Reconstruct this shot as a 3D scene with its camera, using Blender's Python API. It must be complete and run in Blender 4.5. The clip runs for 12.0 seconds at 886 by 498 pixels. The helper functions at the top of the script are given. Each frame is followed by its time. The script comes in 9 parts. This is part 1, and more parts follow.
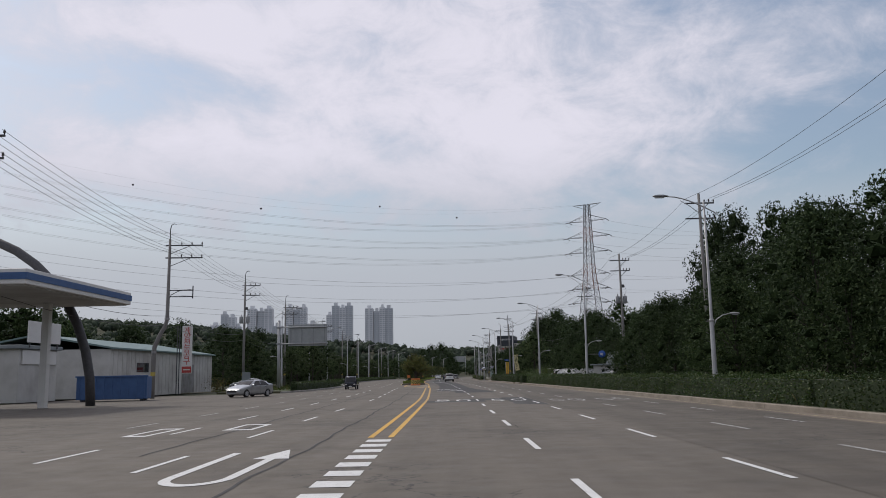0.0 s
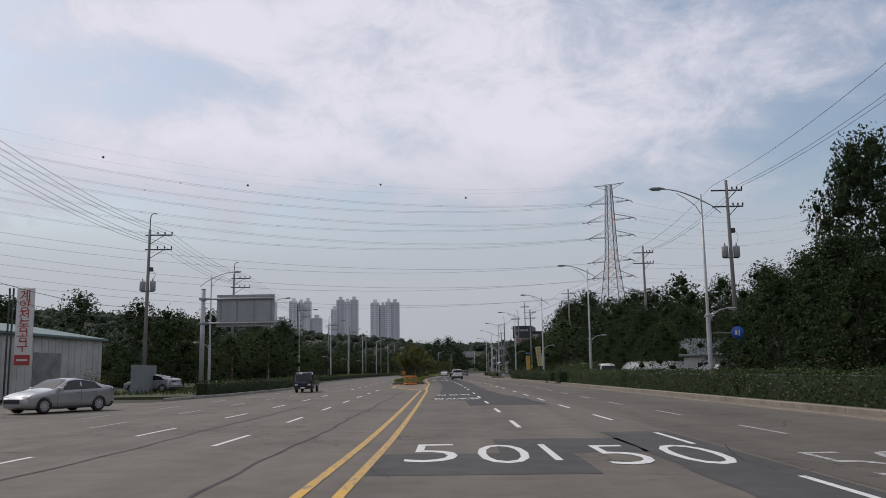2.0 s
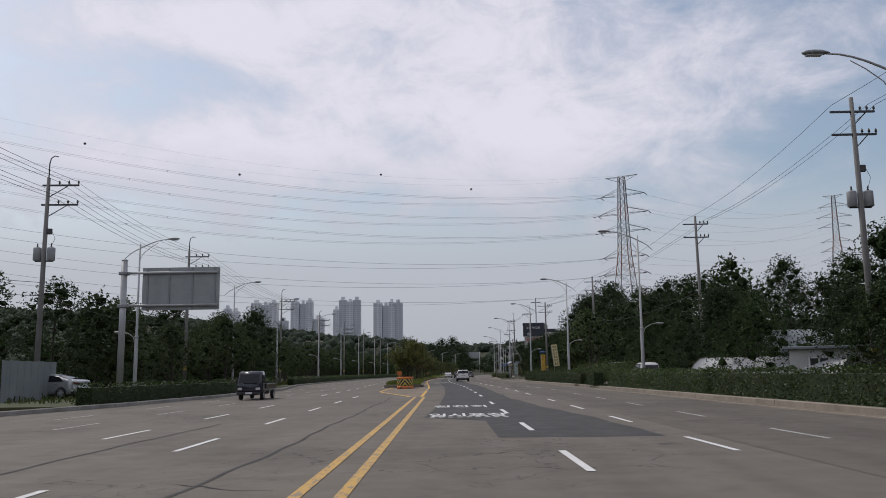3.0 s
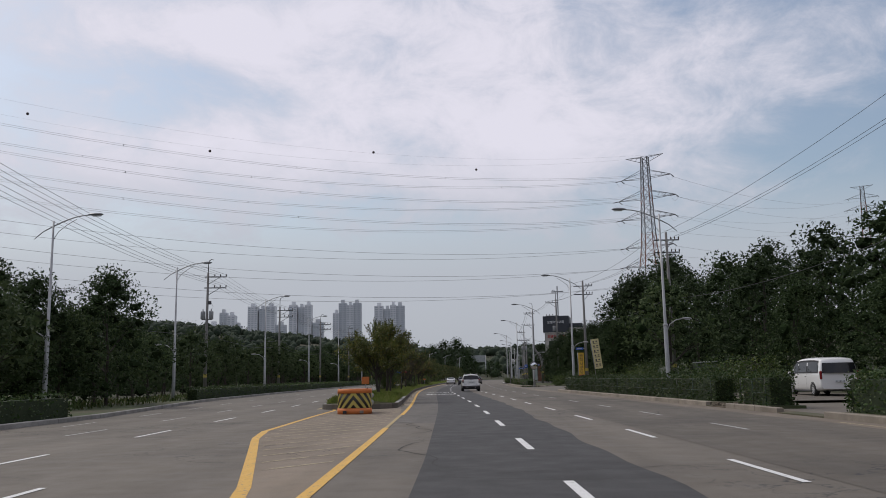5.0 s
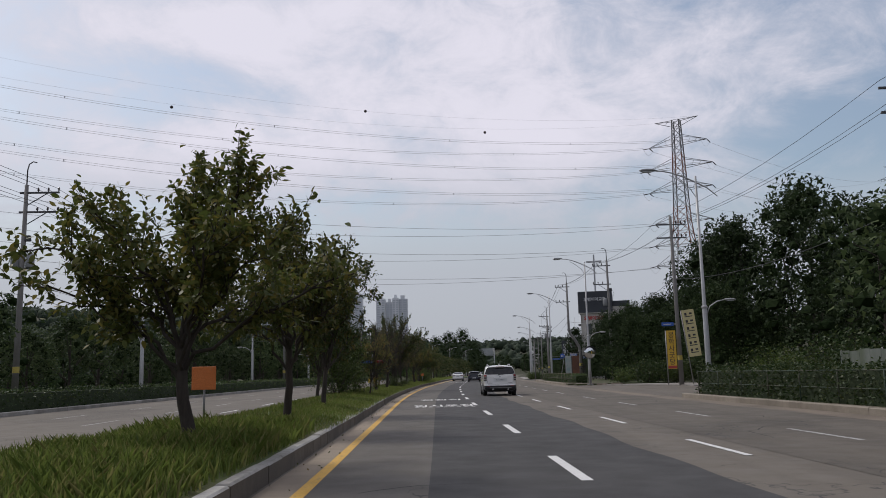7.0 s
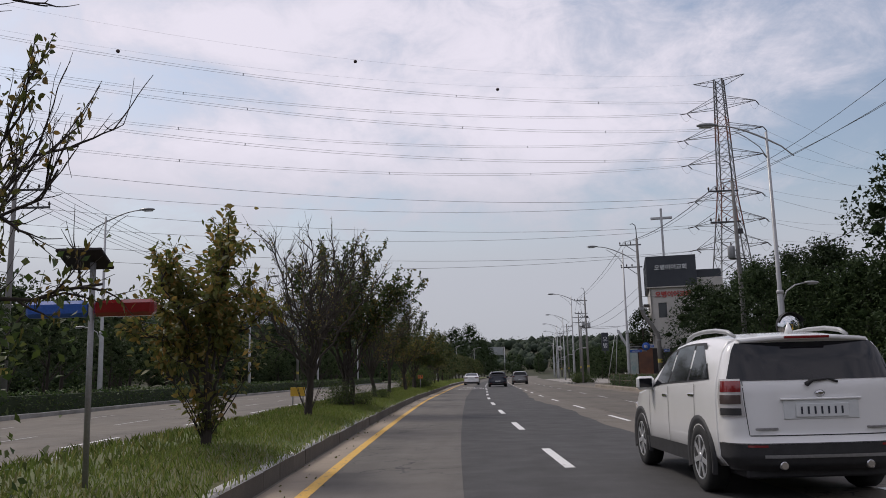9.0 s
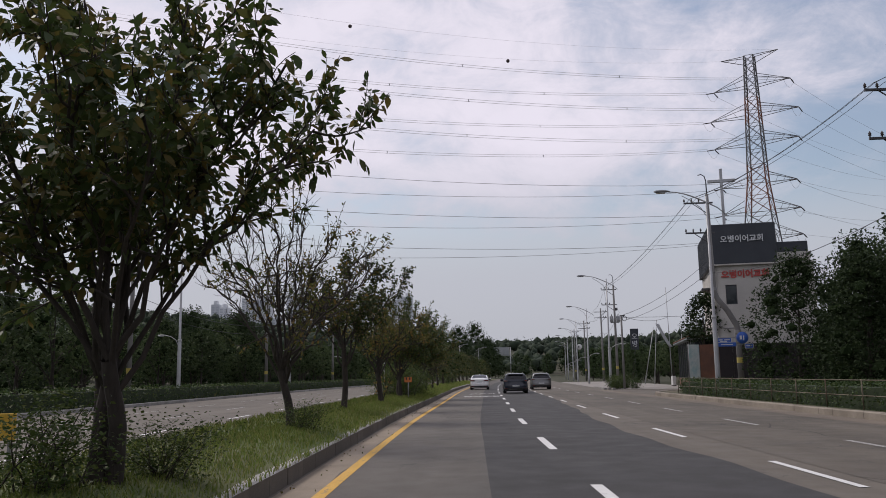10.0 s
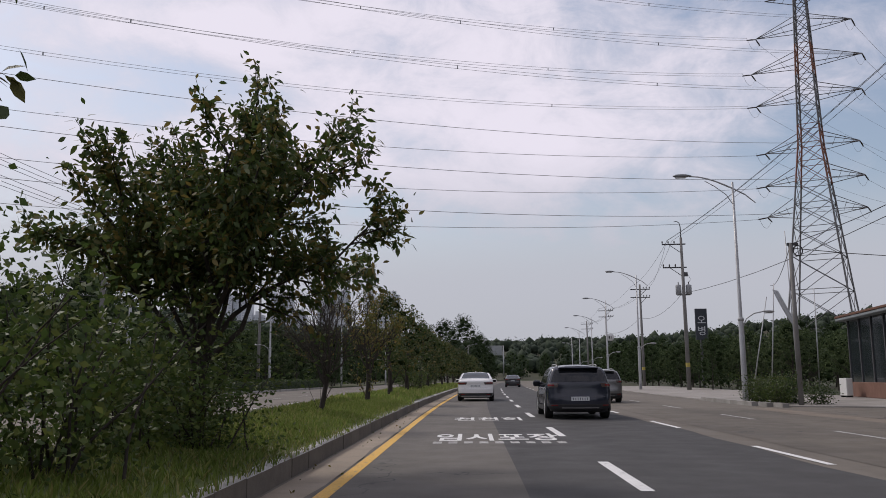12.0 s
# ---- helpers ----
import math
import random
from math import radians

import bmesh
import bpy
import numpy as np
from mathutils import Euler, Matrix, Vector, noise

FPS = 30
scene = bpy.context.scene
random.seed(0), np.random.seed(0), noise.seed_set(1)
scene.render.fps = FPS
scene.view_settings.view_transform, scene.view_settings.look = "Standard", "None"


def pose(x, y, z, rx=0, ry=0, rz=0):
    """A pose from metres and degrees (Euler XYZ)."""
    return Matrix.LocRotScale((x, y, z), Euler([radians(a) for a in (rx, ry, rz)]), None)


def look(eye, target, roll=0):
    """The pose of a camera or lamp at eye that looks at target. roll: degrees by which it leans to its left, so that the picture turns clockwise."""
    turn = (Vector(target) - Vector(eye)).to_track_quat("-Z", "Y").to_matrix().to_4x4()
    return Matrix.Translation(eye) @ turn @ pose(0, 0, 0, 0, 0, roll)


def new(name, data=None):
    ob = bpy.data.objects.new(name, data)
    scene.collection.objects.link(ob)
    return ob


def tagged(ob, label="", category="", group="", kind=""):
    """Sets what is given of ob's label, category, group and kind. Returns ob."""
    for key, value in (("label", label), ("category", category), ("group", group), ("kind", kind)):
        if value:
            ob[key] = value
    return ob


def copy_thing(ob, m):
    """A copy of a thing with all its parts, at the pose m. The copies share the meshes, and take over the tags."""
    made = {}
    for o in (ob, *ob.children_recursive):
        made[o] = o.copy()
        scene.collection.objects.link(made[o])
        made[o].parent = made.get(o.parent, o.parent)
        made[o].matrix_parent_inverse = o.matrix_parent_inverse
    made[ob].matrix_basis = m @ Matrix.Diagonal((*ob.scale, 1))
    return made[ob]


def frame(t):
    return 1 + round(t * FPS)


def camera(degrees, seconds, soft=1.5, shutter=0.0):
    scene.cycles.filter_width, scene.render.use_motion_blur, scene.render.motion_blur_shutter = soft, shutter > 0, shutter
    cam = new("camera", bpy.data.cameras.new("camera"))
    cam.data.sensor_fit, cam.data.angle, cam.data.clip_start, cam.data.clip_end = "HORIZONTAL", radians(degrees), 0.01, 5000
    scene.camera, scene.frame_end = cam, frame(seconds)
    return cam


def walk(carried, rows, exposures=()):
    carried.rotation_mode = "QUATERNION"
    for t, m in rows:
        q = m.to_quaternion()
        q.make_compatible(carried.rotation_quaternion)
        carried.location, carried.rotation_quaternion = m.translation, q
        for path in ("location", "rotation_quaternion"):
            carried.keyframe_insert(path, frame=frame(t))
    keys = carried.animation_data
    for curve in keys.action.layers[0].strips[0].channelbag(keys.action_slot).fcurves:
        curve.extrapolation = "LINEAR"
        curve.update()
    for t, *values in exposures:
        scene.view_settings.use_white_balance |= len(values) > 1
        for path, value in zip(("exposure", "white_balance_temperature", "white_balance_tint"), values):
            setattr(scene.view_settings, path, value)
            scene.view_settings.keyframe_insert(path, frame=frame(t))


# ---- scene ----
cam = camera(56.4, 12.0, 0.9)

PATH = [
    (0, (1.074, 2.35, 1.594), (1.014, 4.327, 1.894), -1.1),
    (0.5, (0.824, 11.013, 1.603), (0.764, 12.991, 1.894), -1.0),
    (1, (0.772, 19.851, 1.52), (0.706, 21.829, 1.807), -1.1),
    (1.5, (0.469, 28.8, 1.509), (0.396, 30.777, 1.798), -0.9),
    (2, (0.18, 38.093, 1.497), (0.1, 40.07, 1.789), -0.9),
    (2.5, (-0.069, 47.346, 1.353), (-0.152, 49.322, 1.65), -0.8),
    (3, (-0.545, 56.606, 1.352), (-0.635, 58.582, 1.648), -0.8),
    (5, (-1.832, 95.097, 1.421), (-1.93, 97.071, 1.729), -1.1),
    (5.5, (-2.234, 104.739, 1.397), (-2.334, 106.714, 1.695), -0.9),
    (6, (-2.689, 114.329, 1.363), (-2.796, 116.305, 1.657), -0.9),
    (6.5, (-3.226, 123.889, 1.344), (-3.332, 125.863, 1.641), -1.4),
    (8.5, (-6.163, 162.08, 1.271), (-6.277, 164.054, 1.569), -1.2),
    (9, (-6.647, 171.824, 1.33), (-6.763, 173.798, 1.631), -1.5),
    (9.5, (-7.159, 181.794, 1.345), (-7.289, 183.766, 1.652), -1.3),
    (10, (-7.731, 192.032, 1.375), (-7.856, 194.005, 1.679), -1.0),
    (10.5, (-8.246, 201.889, 1.353), (-8.366, 203.862, 1.656), -0.7),
    (11, (-8.514, 211.669, 1.328), (-8.626, 213.643, 1.633), -1.1),
    (11.5, (-8.72, 221.585, 1.386), (-8.825, 223.559, 1.687), -1.0),
    (12, (-9.034, 230.944, 1.165), (-9.133, 232.918, 1.473), -0.4),
]
walk(cam, [(t, look(eye, aim, roll)) for t, eye, aim, roll in PATH],
     [(0, 0.0, 6500, 10), (6.5, 0.0, 6500, 10), (8.5, 0.06, 6560, 12.5), (10.5, 0.08, 6610, 14), (12, 0.08, 6610, 14)])

# ---------------------------------------------------------------- world, sun
SUN_DIR = Vector((-0.55, 0.40, 0.80)).normalized()


def make_world():
    w = bpy.data.worlds.new("world")
    scene.world = w
    w.use_nodes = True
    nt = w.node_tree
    nt.nodes.clear()
    N, LK = nt.nodes.new, nt.links.new
    out = N("ShaderNodeOutputWorld")
    sky = N("ShaderNodeTexSky")
    sky.sky_type = "NISHITA"
    sky.sun_disc = False
    sky.sun_elevation = math.asin(SUN_DIR.z)
    sky.sun_rotation = math.atan2(SUN_DIR.x, SUN_DIR.y) % (2 * math.pi)
    sky.dust_density, sky.air_density = 2.0, 1.2
    bg_sky = N("ShaderNodeBackground")
    bg_sky.inputs[1].default_value = 0.105
    LK(sky.outputs[0], bg_sky.inputs[0])
    co = N("ShaderNodeTexCoord")
    sep = N("ShaderNodeSeparateXYZ")
    LK(co.outputs["Generated"], sep.inputs[0])

    def m(op, a, b=0.0):
        n = N("ShaderNodeMath")
        n.operation = op
        for k, v in enumerate((a, b)):
            if isinstance(v, (int, float)):
                n.inputs[k].default_value = v
            else:
                LK(v, n.inputs[k])
        return n.outputs[0]

    def soft(f, a, b, c=0.0, d=1.0):
        n = N("ShaderNodeMapRange")
        n.interpolation_type = "SMOOTHSTEP"
        for k, v in enumerate((a, b, c, d)):
            n.inputs[k + 1].default_value = v
        LK(f, n.inputs[0])
        return n.outputs[0]

    def puffs(scale, detail, rough, wind):
        mp = N("ShaderNodeMapping")
        mp.inputs["Location"].default_value = CLOUD_SHIFT
        mp.inputs["Scale"].default_value = (1.0, 1.0, 1.7)
        LK(co.outputs["Generated"], mp.inputs[0])
        n = N("ShaderNodeTexNoise")
        n.inputs["Scale"].default_value, n.inputs["Detail"].default_value = scale, detail
        n.inputs["Roughness"].default_value, n.inputs["Distortion"].default_value = rough, wind
        LK(mp.outputs[0], n.inputs["Vector"])
        return m("SUBTRACT", n.outputs[0], 0.5)

    zz = m("MAXIMUM", sep.outputs[2], 0.0)
    ahead = m("MAXIMUM", sep.outputs[1], 0.2)
    u, v = m("DIVIDE", sep.outputs[0], ahead), m("DIVIDE", zz, ahead)
    # the large banks of cloud and the clear stretches between them: place, spread and weight
    bank = soft(sep.outputs[1], 0.3, 0.7, 0.55, 0.40)
    for u0, v0, su, sv, weight in CLOUD_BANKS:
        a, b = m("DIVIDE", m("SUBTRACT", u, u0), su), m("DIVIDE", m("SUBTRACT", v, v0), sv)
        r2 = m("ADD", m("MULTIPLY", a, a), m("MULTIPLY", b, b))
        bank = m("ADD", bank, m("MULTIPLY", m("POWER", math.e, m("MULTIPLY", r2, -1.0)), weight))
    big, fine = puffs(4.6, 10.0, 0.62, 0.45), puffs(10.0, 9.0, 0.66, 0.45)
    thick = m("ADD", bank, m("ADD", m("MULTIPLY", big, 1.1), m("MULTIPLY", fine, 1.15)))
    cover = soft(thick, 0.02, 0.80, 0.10, 0.97)
    # haze closes the sky above the horizon
    haze = soft(zz, 0.10, 0.25, 1.0, 0.0)
    veil = m("MAXIMUM", cover, m("MULTIPLY", haze, 0.93))
    mixc = N("ShaderNodeMix")
    mixc.data_type = "RGBA"
    mixc.inputs[6].default_value = CLOUD_GREY
    mixc.inputs[7].default_value = CLOUD_WHITE
    bright = m("MULTIPLY", soft(zz, 0.11, 0.30), soft(thick, 0.1, 1.1, 0.4, 1.0))
    LK(m("ADD", bright, m("MULTIPLY", soft(zz, 0.0, 0.12), 0.1)), mixc.inputs[0])
    bg_cloud = N("ShaderNodeBackground")
    bg_cloud.inputs[1].default_value = CLOUD_STRENGTH
    LK(mixc.outputs[2], bg_cloud.inputs[0])
    mix = N("ShaderNodeMixShader")
    LK(veil, mix.inputs[0])
    LK(bg_sky.outputs[0], mix.inputs[1])
    LK(bg_cloud.outputs[0], mix.inputs[2])
    LK(mix.outputs[0], out.inputs[0])


CLOUD_BANKS = [(0.02, 0.36, 0.27, 0.10, 0.42), (-0.33, 0.28, 0.30, 0.055, 0.36), (0.05, 0.25, 0.26, 0.05, 0.16), (-0.33, 0.46, 0.24, 0.05, 0.30),
               (-0.44, 0.365, 0.10, 0.05, -0.18), (-0.10, 0.285, 0.06, 0.03, -0.22), (0.44, 0.27, 0.18, 0.08, -0.24), (0.40, 0.49, 0.22, 0.05, -0.30)]
CLOUD_SHIFT = (0.15, 0.2, 0.3)
CLOUD_GREY = (0.425, 0.455, 0.515, 1)
CLOUD_WHITE = (0.765, 0.745, 0.84, 1)
CLOUD_STRENGTH = 1.0
make_world()
sun = new("sun", bpy.data.lights.new("sun", "SUN"))
sun.data.energy, sun.data.angle, sun.data.color = 1.6, radians(11), (1.0, 0.95, 0.88)
sun.matrix_world = look(tuple(SUN_DIR * 300), (0, 0, 0))
scene.view_settings.exposure = 0.0

# ---------------------------------------------------------------- materials
def surface(name, c1, c2, scale=3.0, rough=0.8, bump=0.2, fine=40.0, metal=0.0, c3=None, big=0.25, stretch=(1, 1, 1), spec=0.4,
            vary=0.0, wear=None, wear_at=0.62, wear_scale=9.0, coat=0.0, world_space=False, grain=0.72):
    """A paint, stone or metal with colour at two scales, relief, and, if given, worn spots of another colour."""
    mt = bpy.data.materials.new(name)
    mt.use_nodes = True
    nt = mt.node_tree
    N, LK = nt.nodes.new, nt.links.new
    bs = nt.nodes["Principled BSDF"]
    if world_space:
        geo = N("ShaderNodeNewGeometry")
        src = geo.outputs["Position"]
    else:
        src = N("ShaderNodeTexCoord").outputs["Object"]
    mp = N("ShaderNodeMapping")
    mp.inputs["Scale"].default_value = stretch
    LK(src, mp.inputs[0])

    def noise_at(s, detail=4.0, r=0.55):
        n = N("ShaderNodeTexNoise")
        n.inputs["Scale"].default_value, n.inputs["Detail"].default_value, n.inputs["Roughness"].default_value = s, detail, r
        LK(mp.outputs[0], n.inputs["Vector"])
        return n.outputs[0]

    def mix(fac, a, b, mode="MIX"):
        n = N("ShaderNodeMix")
        n.data_type, n.blend_type = "RGBA", mode
        for k, v in ((0, fac), (6, a), (7, b)):
            if isinstance(v, (tuple, float, int)):
                n.inputs[k].default_value = (*v, 1) if isinstance(v, tuple) else v
            else:
                LK(v, n.inputs[k])
        return n.outputs[2]

    def ramp(fac, a, b):
        n = N("ShaderNodeMapRange")
        n.inputs[1].default_value, n.inputs[2].default_value = a, b
        LK(fac, n.inputs[0])
        return n.outputs[0]

    col = mix(ramp(noise_at(scale), 0.3, 0.7), c1, c2)
    if c3:
        col = mix(ramp(noise_at(big, 5.0), 0.42, 0.68), col, c3)
    col = mix(ramp(noise_at(fine, 2.0), 0.2, 0.8), col, mix(1.0, col, (grain, grain, grain), "MULTIPLY"))
    if wear:
        col = mix(ramp(noise_at(wear_scale, 8.0, 0.7), wear_at, wear_at + 0.05), col, wear)
    if vary:
        info = N("ShaderNodeObjectInfo")
        mr = N("ShaderNodeMapRange")
        mr.inputs[3].default_value, mr.inputs[4].default_value = 1 - vary, 1 + vary
        LK(info.outputs["Random"], mr.inputs[0])
        hsv = N("ShaderNodeHueSaturation")
        LK(mr.outputs[0], hsv.inputs["Value"])
        LK(col, hsv.inputs["Color"])
        col = hsv.outputs[0]
    LK(col, bs.inputs["Base Color"])
    bs.inputs["Roughness"].default_value = rough
    bs.inputs["Metallic"].default_value = metal
    bs.inputs["Specular IOR Level"].default_value = spec
    bs.inputs["Coat Weight"].default_value = coat
    if bump:
        bp = N("ShaderNodeBump")
        bp.inputs["Strength"].default_value, bp.inputs["Distance"].default_value = bump, 0.01
        LK(noise_at(fine, 3.0), bp.inputs["Height"])
        LK(bp.outputs[0], bs.inputs["Normal"])
    return mt


def asphalt(name, c1, c2, stain, speck=0.35, cracks=True):
    """Worn asphalt: aggregate speckle, long tracks along the road, blotches and fine cracks."""
    mt = bpy.data.materials.new(name)
    mt.use_nodes = True
    nt = mt.node_tree
    N, LK = nt.nodes.new, nt.links.new
    bs = nt.nodes["Principled BSDF"]
    geo = N("ShaderNodeNewGeometry")

    def mapped(sx, sy):
        mp = N("ShaderNodeMapping")
        mp.inputs["Scale"].default_value = (sx, sy, 1)
        mp.inputs["Rotation"].default_value = (0, 0, radians(-2.6))
        LK(geo.outputs["Position"], mp.inputs[0])
        return mp.outputs[0]

    def nz(vec, s, d=4.0, r=0.55):
        n = N("ShaderNodeTexNoise")
        n.inputs["Scale"].default_value, n.inputs["Detail"].default_value, n.inputs["Roughness"].default_value = s, d, r
        LK(vec, n.inputs["Vector"])
        return n.outputs[0]

    def mr(f, a, b, c=0.0, d=1.0):
        n = N("ShaderNodeMapRange")
        for k, v in enumerate((a, b, c, d)):
            n.inputs[k + 1].default_value = v
        LK(f, n.inputs[0])
        return n.outputs[0]

    def mix(fac, a, b, mode="MIX"):
        n = N("ShaderNodeMix")
        n.data_type, n.blend_type = "RGBA", mode
        for k, v in ((0, fac), (6, a), (7, b)):
            if isinstance(v, (tuple, float, int)):
                n.inputs[k].default_value = (*v, 1) if isinstance(v, tuple) else v
            else:
                LK(v, n.inputs[k])
        return n.outputs[2]

    iso = mapped(1, 1)
    lng = mapped(1.0, 0.03)
    col = mix(mr(nz(lng, 0.9, 5.0), 0.35, 0.65), c1, c2)
    col = mix(mr(nz(iso, 0.22, 6.0, 0.6), 0.48, 0.72, 0.0, 0.75), col, stain)
    col = mix(mr(nz(iso, 2.2, 5.0), 0.5, 0.8, 0.0, 0.45), col, stain)
    g = nz(iso, 70.0, 2.0)
    col = mix(mr(g, 0.3, 0.75, 0.0, speck), col, mix(1.0, col, (0.45, 0.45, 0.45), "MULTIPLY"))
    col = mix(mr(g, 0.66, 0.8, 0.0, speck), col, (0.34, 0.33, 0.31))
    if cracks:
        vo = N("ShaderNodeTexVoronoi")
        vo.feature = "DISTANCE_TO_EDGE"
        vo.inputs["Scale"].default_value = 0.55
        wob = N("ShaderNodeVectorMath")
        wob.operation = "ADD"
        nzv = N("ShaderNodeTexNoise")
        nzv.inputs["Scale"].default_value = 1.6
        nzv.inputs["Detail"].default_value = 5.0
        LK(iso, nzv.inputs["Vector"])
        sc = N("ShaderNodeVectorMath")
        sc.operation = "SCALE"
        sc.inputs["Scale"].default_value = 1.4
        LK(nzv.outputs["Color"], sc.inputs[0])
        LK(iso, wob.inputs[0])
        LK(sc.outputs[0], wob.inputs[1])
        LK(wob.outputs[0], vo.inputs["Vector"])
        line = mr(vo.outputs["Distance"], 0.004, 0.014, 1.0, 0.0)
        mask = mr(nz(iso, 0.11, 3.0), 0.5, 0.6)
        mu = N("ShaderNodeMath")
        mu.operation = "MULTIPLY"
        LK(line, mu.inputs[0])
        LK(mask, mu.inputs[1])
        col = mix(mu.outputs[0], col, (0.03, 0.03, 0.03))
    LK(col, bs.inputs["Base Color"])
    LK(mr(nz(iso, 1.5, 4.0), 0.3, 0.7, 0.72, 0.92), bs.inputs["Roughness"])
    bs.inputs["Specular IOR Level"].default_value = 0.35
    bp = N("ShaderNodeBump")
    bp.inputs["Strength"].default_value, bp.inputs["Distance"].default_value = 0.35, 0.006
    LK(g, bp.inputs["Height"])
    LK(bp.outputs[0], bs.inputs["Normal"])
    return mt


def leafy(name, c1, c2, c3, glow=0.28, rough=0.5):
    """Leaves: three greens by island, some light let through."""
    mt = bpy.data.materials.new(name)
    mt.use_nodes = True
    nt = mt.node_tree
    N, LK = nt.nodes.new, nt.links.new
    bs = nt.nodes["Principled BSDF"]
    out = nt.nodes["Material Output"]
    geo = N("ShaderNodeNewGeometry")
    info = N("ShaderNodeObjectInfo")
    rp = N("ShaderNodeValToRGB")
    e = rp.color_ramp.elements
    e[0].color, e[1].color = (*c1, 1), (*c3, 1)
    mid = e.new(0.62)
    mid.color = (*c2, 1)
    e[-1].position = 0.97
    LK(geo.outputs["Random Per Island"], rp.inputs[0])
    hsv = N("ShaderNodeHueSaturation")
    mr = N("ShaderNodeMapRange")
    mr.inputs[3].default_value, mr.inputs[4].default_value = 0.72, 1.22
    LK(info.outputs["Random"], mr.inputs[0])
    LK(mr.outputs[0], hsv.inputs["Value"])
    LK(rp.outputs[0], hsv.inputs["Color"])
    LK(hsv.outputs[0], bs.inputs["Base Color"])
    bs.inputs["Roughness"].default_value = rough
    bs.inputs["Specular IOR Level"].default_value = 0.25
    tr = N("ShaderNodeBsdfTranslucent")
    LK(hsv.outputs[0], tr.inputs[0])
    ms = N("ShaderNodeMixShader")
    ms.inputs[0].default_value = glow
    LK(bs.outputs[0], ms.inputs[1])
    LK(tr.outputs[0], ms.inputs[2])
    LK(ms.outputs[0], out.inputs[0])
    return mt


def plain(name, c, rough=0.5, metal=0.0, spec=0.5, coat=0.0, glass=0.0):
    mt = surface(name, c, tuple(v * 0.88 for v in c), 6.0, rough, 0.0, 30.0, metal, spec=spec, coat=coat, grain=0.95)
    if glass:
        mt.node_tree.nodes["Principled BSDF"].inputs["Transmission Weight"].default_value = glass
    return mt


M = {}
M["asphalt"] = asphalt("worn_grey_asphalt", (0.127, 0.111, 0.091), (0.161, 0.141, 0.115), (0.083, 0.073, 0.060))
M["asphalt_outer"] = asphalt("brownish_outer_lane_asphalt", (0.101, 0.088, 0.071), (0.132, 0.115, 0.093), (0.060, 0.052, 0.043))
M["asphalt_mid"] = asphalt("grey_inner_lane_asphalt", (0.104, 0.095, 0.083), (0.132, 0.120, 0.105), (0.074, 0.068, 0.060))
M["asphalt_new"] = asphalt("dark_resurfaced_asphalt", (0.045, 0.0435, 0.0435), (0.056, 0.054, 0.0535), (0.036, 0.035, 0.035), 0.3, False)
M["asphalt_patch"] = asphalt("dark_patch_asphalt", (0.060, 0.058, 0.056), (0.072, 0.070, 0.068), (0.048, 0.047, 0.046), 0.3, False)
M["dirt_road"] = asphalt("dusty_brown_asphalt", (0.19, 0.152, 0.112), (0.24, 0.193, 0.145), (0.14, 0.113, 0.085))
M["grime_gutter"] = asphalt("brown_gutter_grime", (0.165, 0.135, 0.105), (0.22, 0.18, 0.14), (0.10, 0.083, 0.066), 0.35, False)
M["dirt_gutter"] = asphalt("pale_gutter_dust", (0.25, 0.205, 0.155), (0.32, 0.265, 0.205), (0.17, 0.14, 0.108), 0.35, False)
M["crack"] = surface("dirt_filled_crack", (0.032, 0.030, 0.028), (0.05, 0.046, 0.042), 5, 0.95, 0.2, 40, world_space=True)
M["white"] = surface("worn_white_road_paint", (0.70, 0.70, 0.68), (0.78, 0.78, 0.76), 4, 0.7, 0.2, 60, wear=(0.24, 0.23, 0.22), wear_at=0.60, wear_scale=6, world_space=True)
M["yellow"] = surface("worn_yellow_road_paint", (0.66, 0.38, 0.06), (0.72, 0.43, 0.09), 4, 0.7, 0.2, 60, wear=(0.30, 0.22, 0.12), wear_at=0.57, wear_scale=12, stretch=(1, 0.35, 1), world_space=True)
M["yellow_worn"] = surface("patchy_yellow_road_paint", (0.62, 0.37, 0.08), (0.56, 0.35, 0.10), 2, 0.7, 0.2, 60, wear=(0.24, 0.195, 0.14), wear_at=0.52, wear_scale=11, stretch=(1, 0.3, 1), world_space=True)
M["yellow_faded"] = surface("faded_yellow_road_paint", (0.50, 0.36, 0.13), (0.44, 0.33, 0.15), 4, 0.75, 0.2, 60, wear=(0.22, 0.19, 0.15), wear_at=0.50, wear_scale=7, world_space=True)
M["hatch_pale"] = surface("rubbed_pale_yellow_paint", (0.46, 0.39, 0.25), (0.40, 0.34, 0.22), 4, 0.8, 0.2, 60, wear=(0.20, 0.165, 0.125), wear_at=0.50, wear_scale=5, world_space=True)
M["white_faded"] = surface("faded_white_road_paint", (0.50, 0.50, 0.48), (0.42, 0.41, 0.40), 4, 0.75, 0.2, 60, wear=(0.2, 0.19, 0.18), wear_at=0.50, wear_scale=7, world_space=True)
M["kerb"] = surface("weathered_concrete_kerb", (0.30, 0.29, 0.27), (0.37, 0.36, 0.34), 5, 0.9, 0.35, 60, c3=(0.22, 0.21, 0.19), big=0.8, vary=0.12, world_space=True)
# road dirt, darkened further for the shade on the kerb's upright face
M["kerb_dark"] = surface("dirty_shaded_concrete_kerb", (0.12, 0.105, 0.087), (0.16, 0.14, 0.115), 5, 0.9, 0.35, 60, c3=(0.125, 0.11, 0.092), big=0.9, vary=0.15, world_space=True)
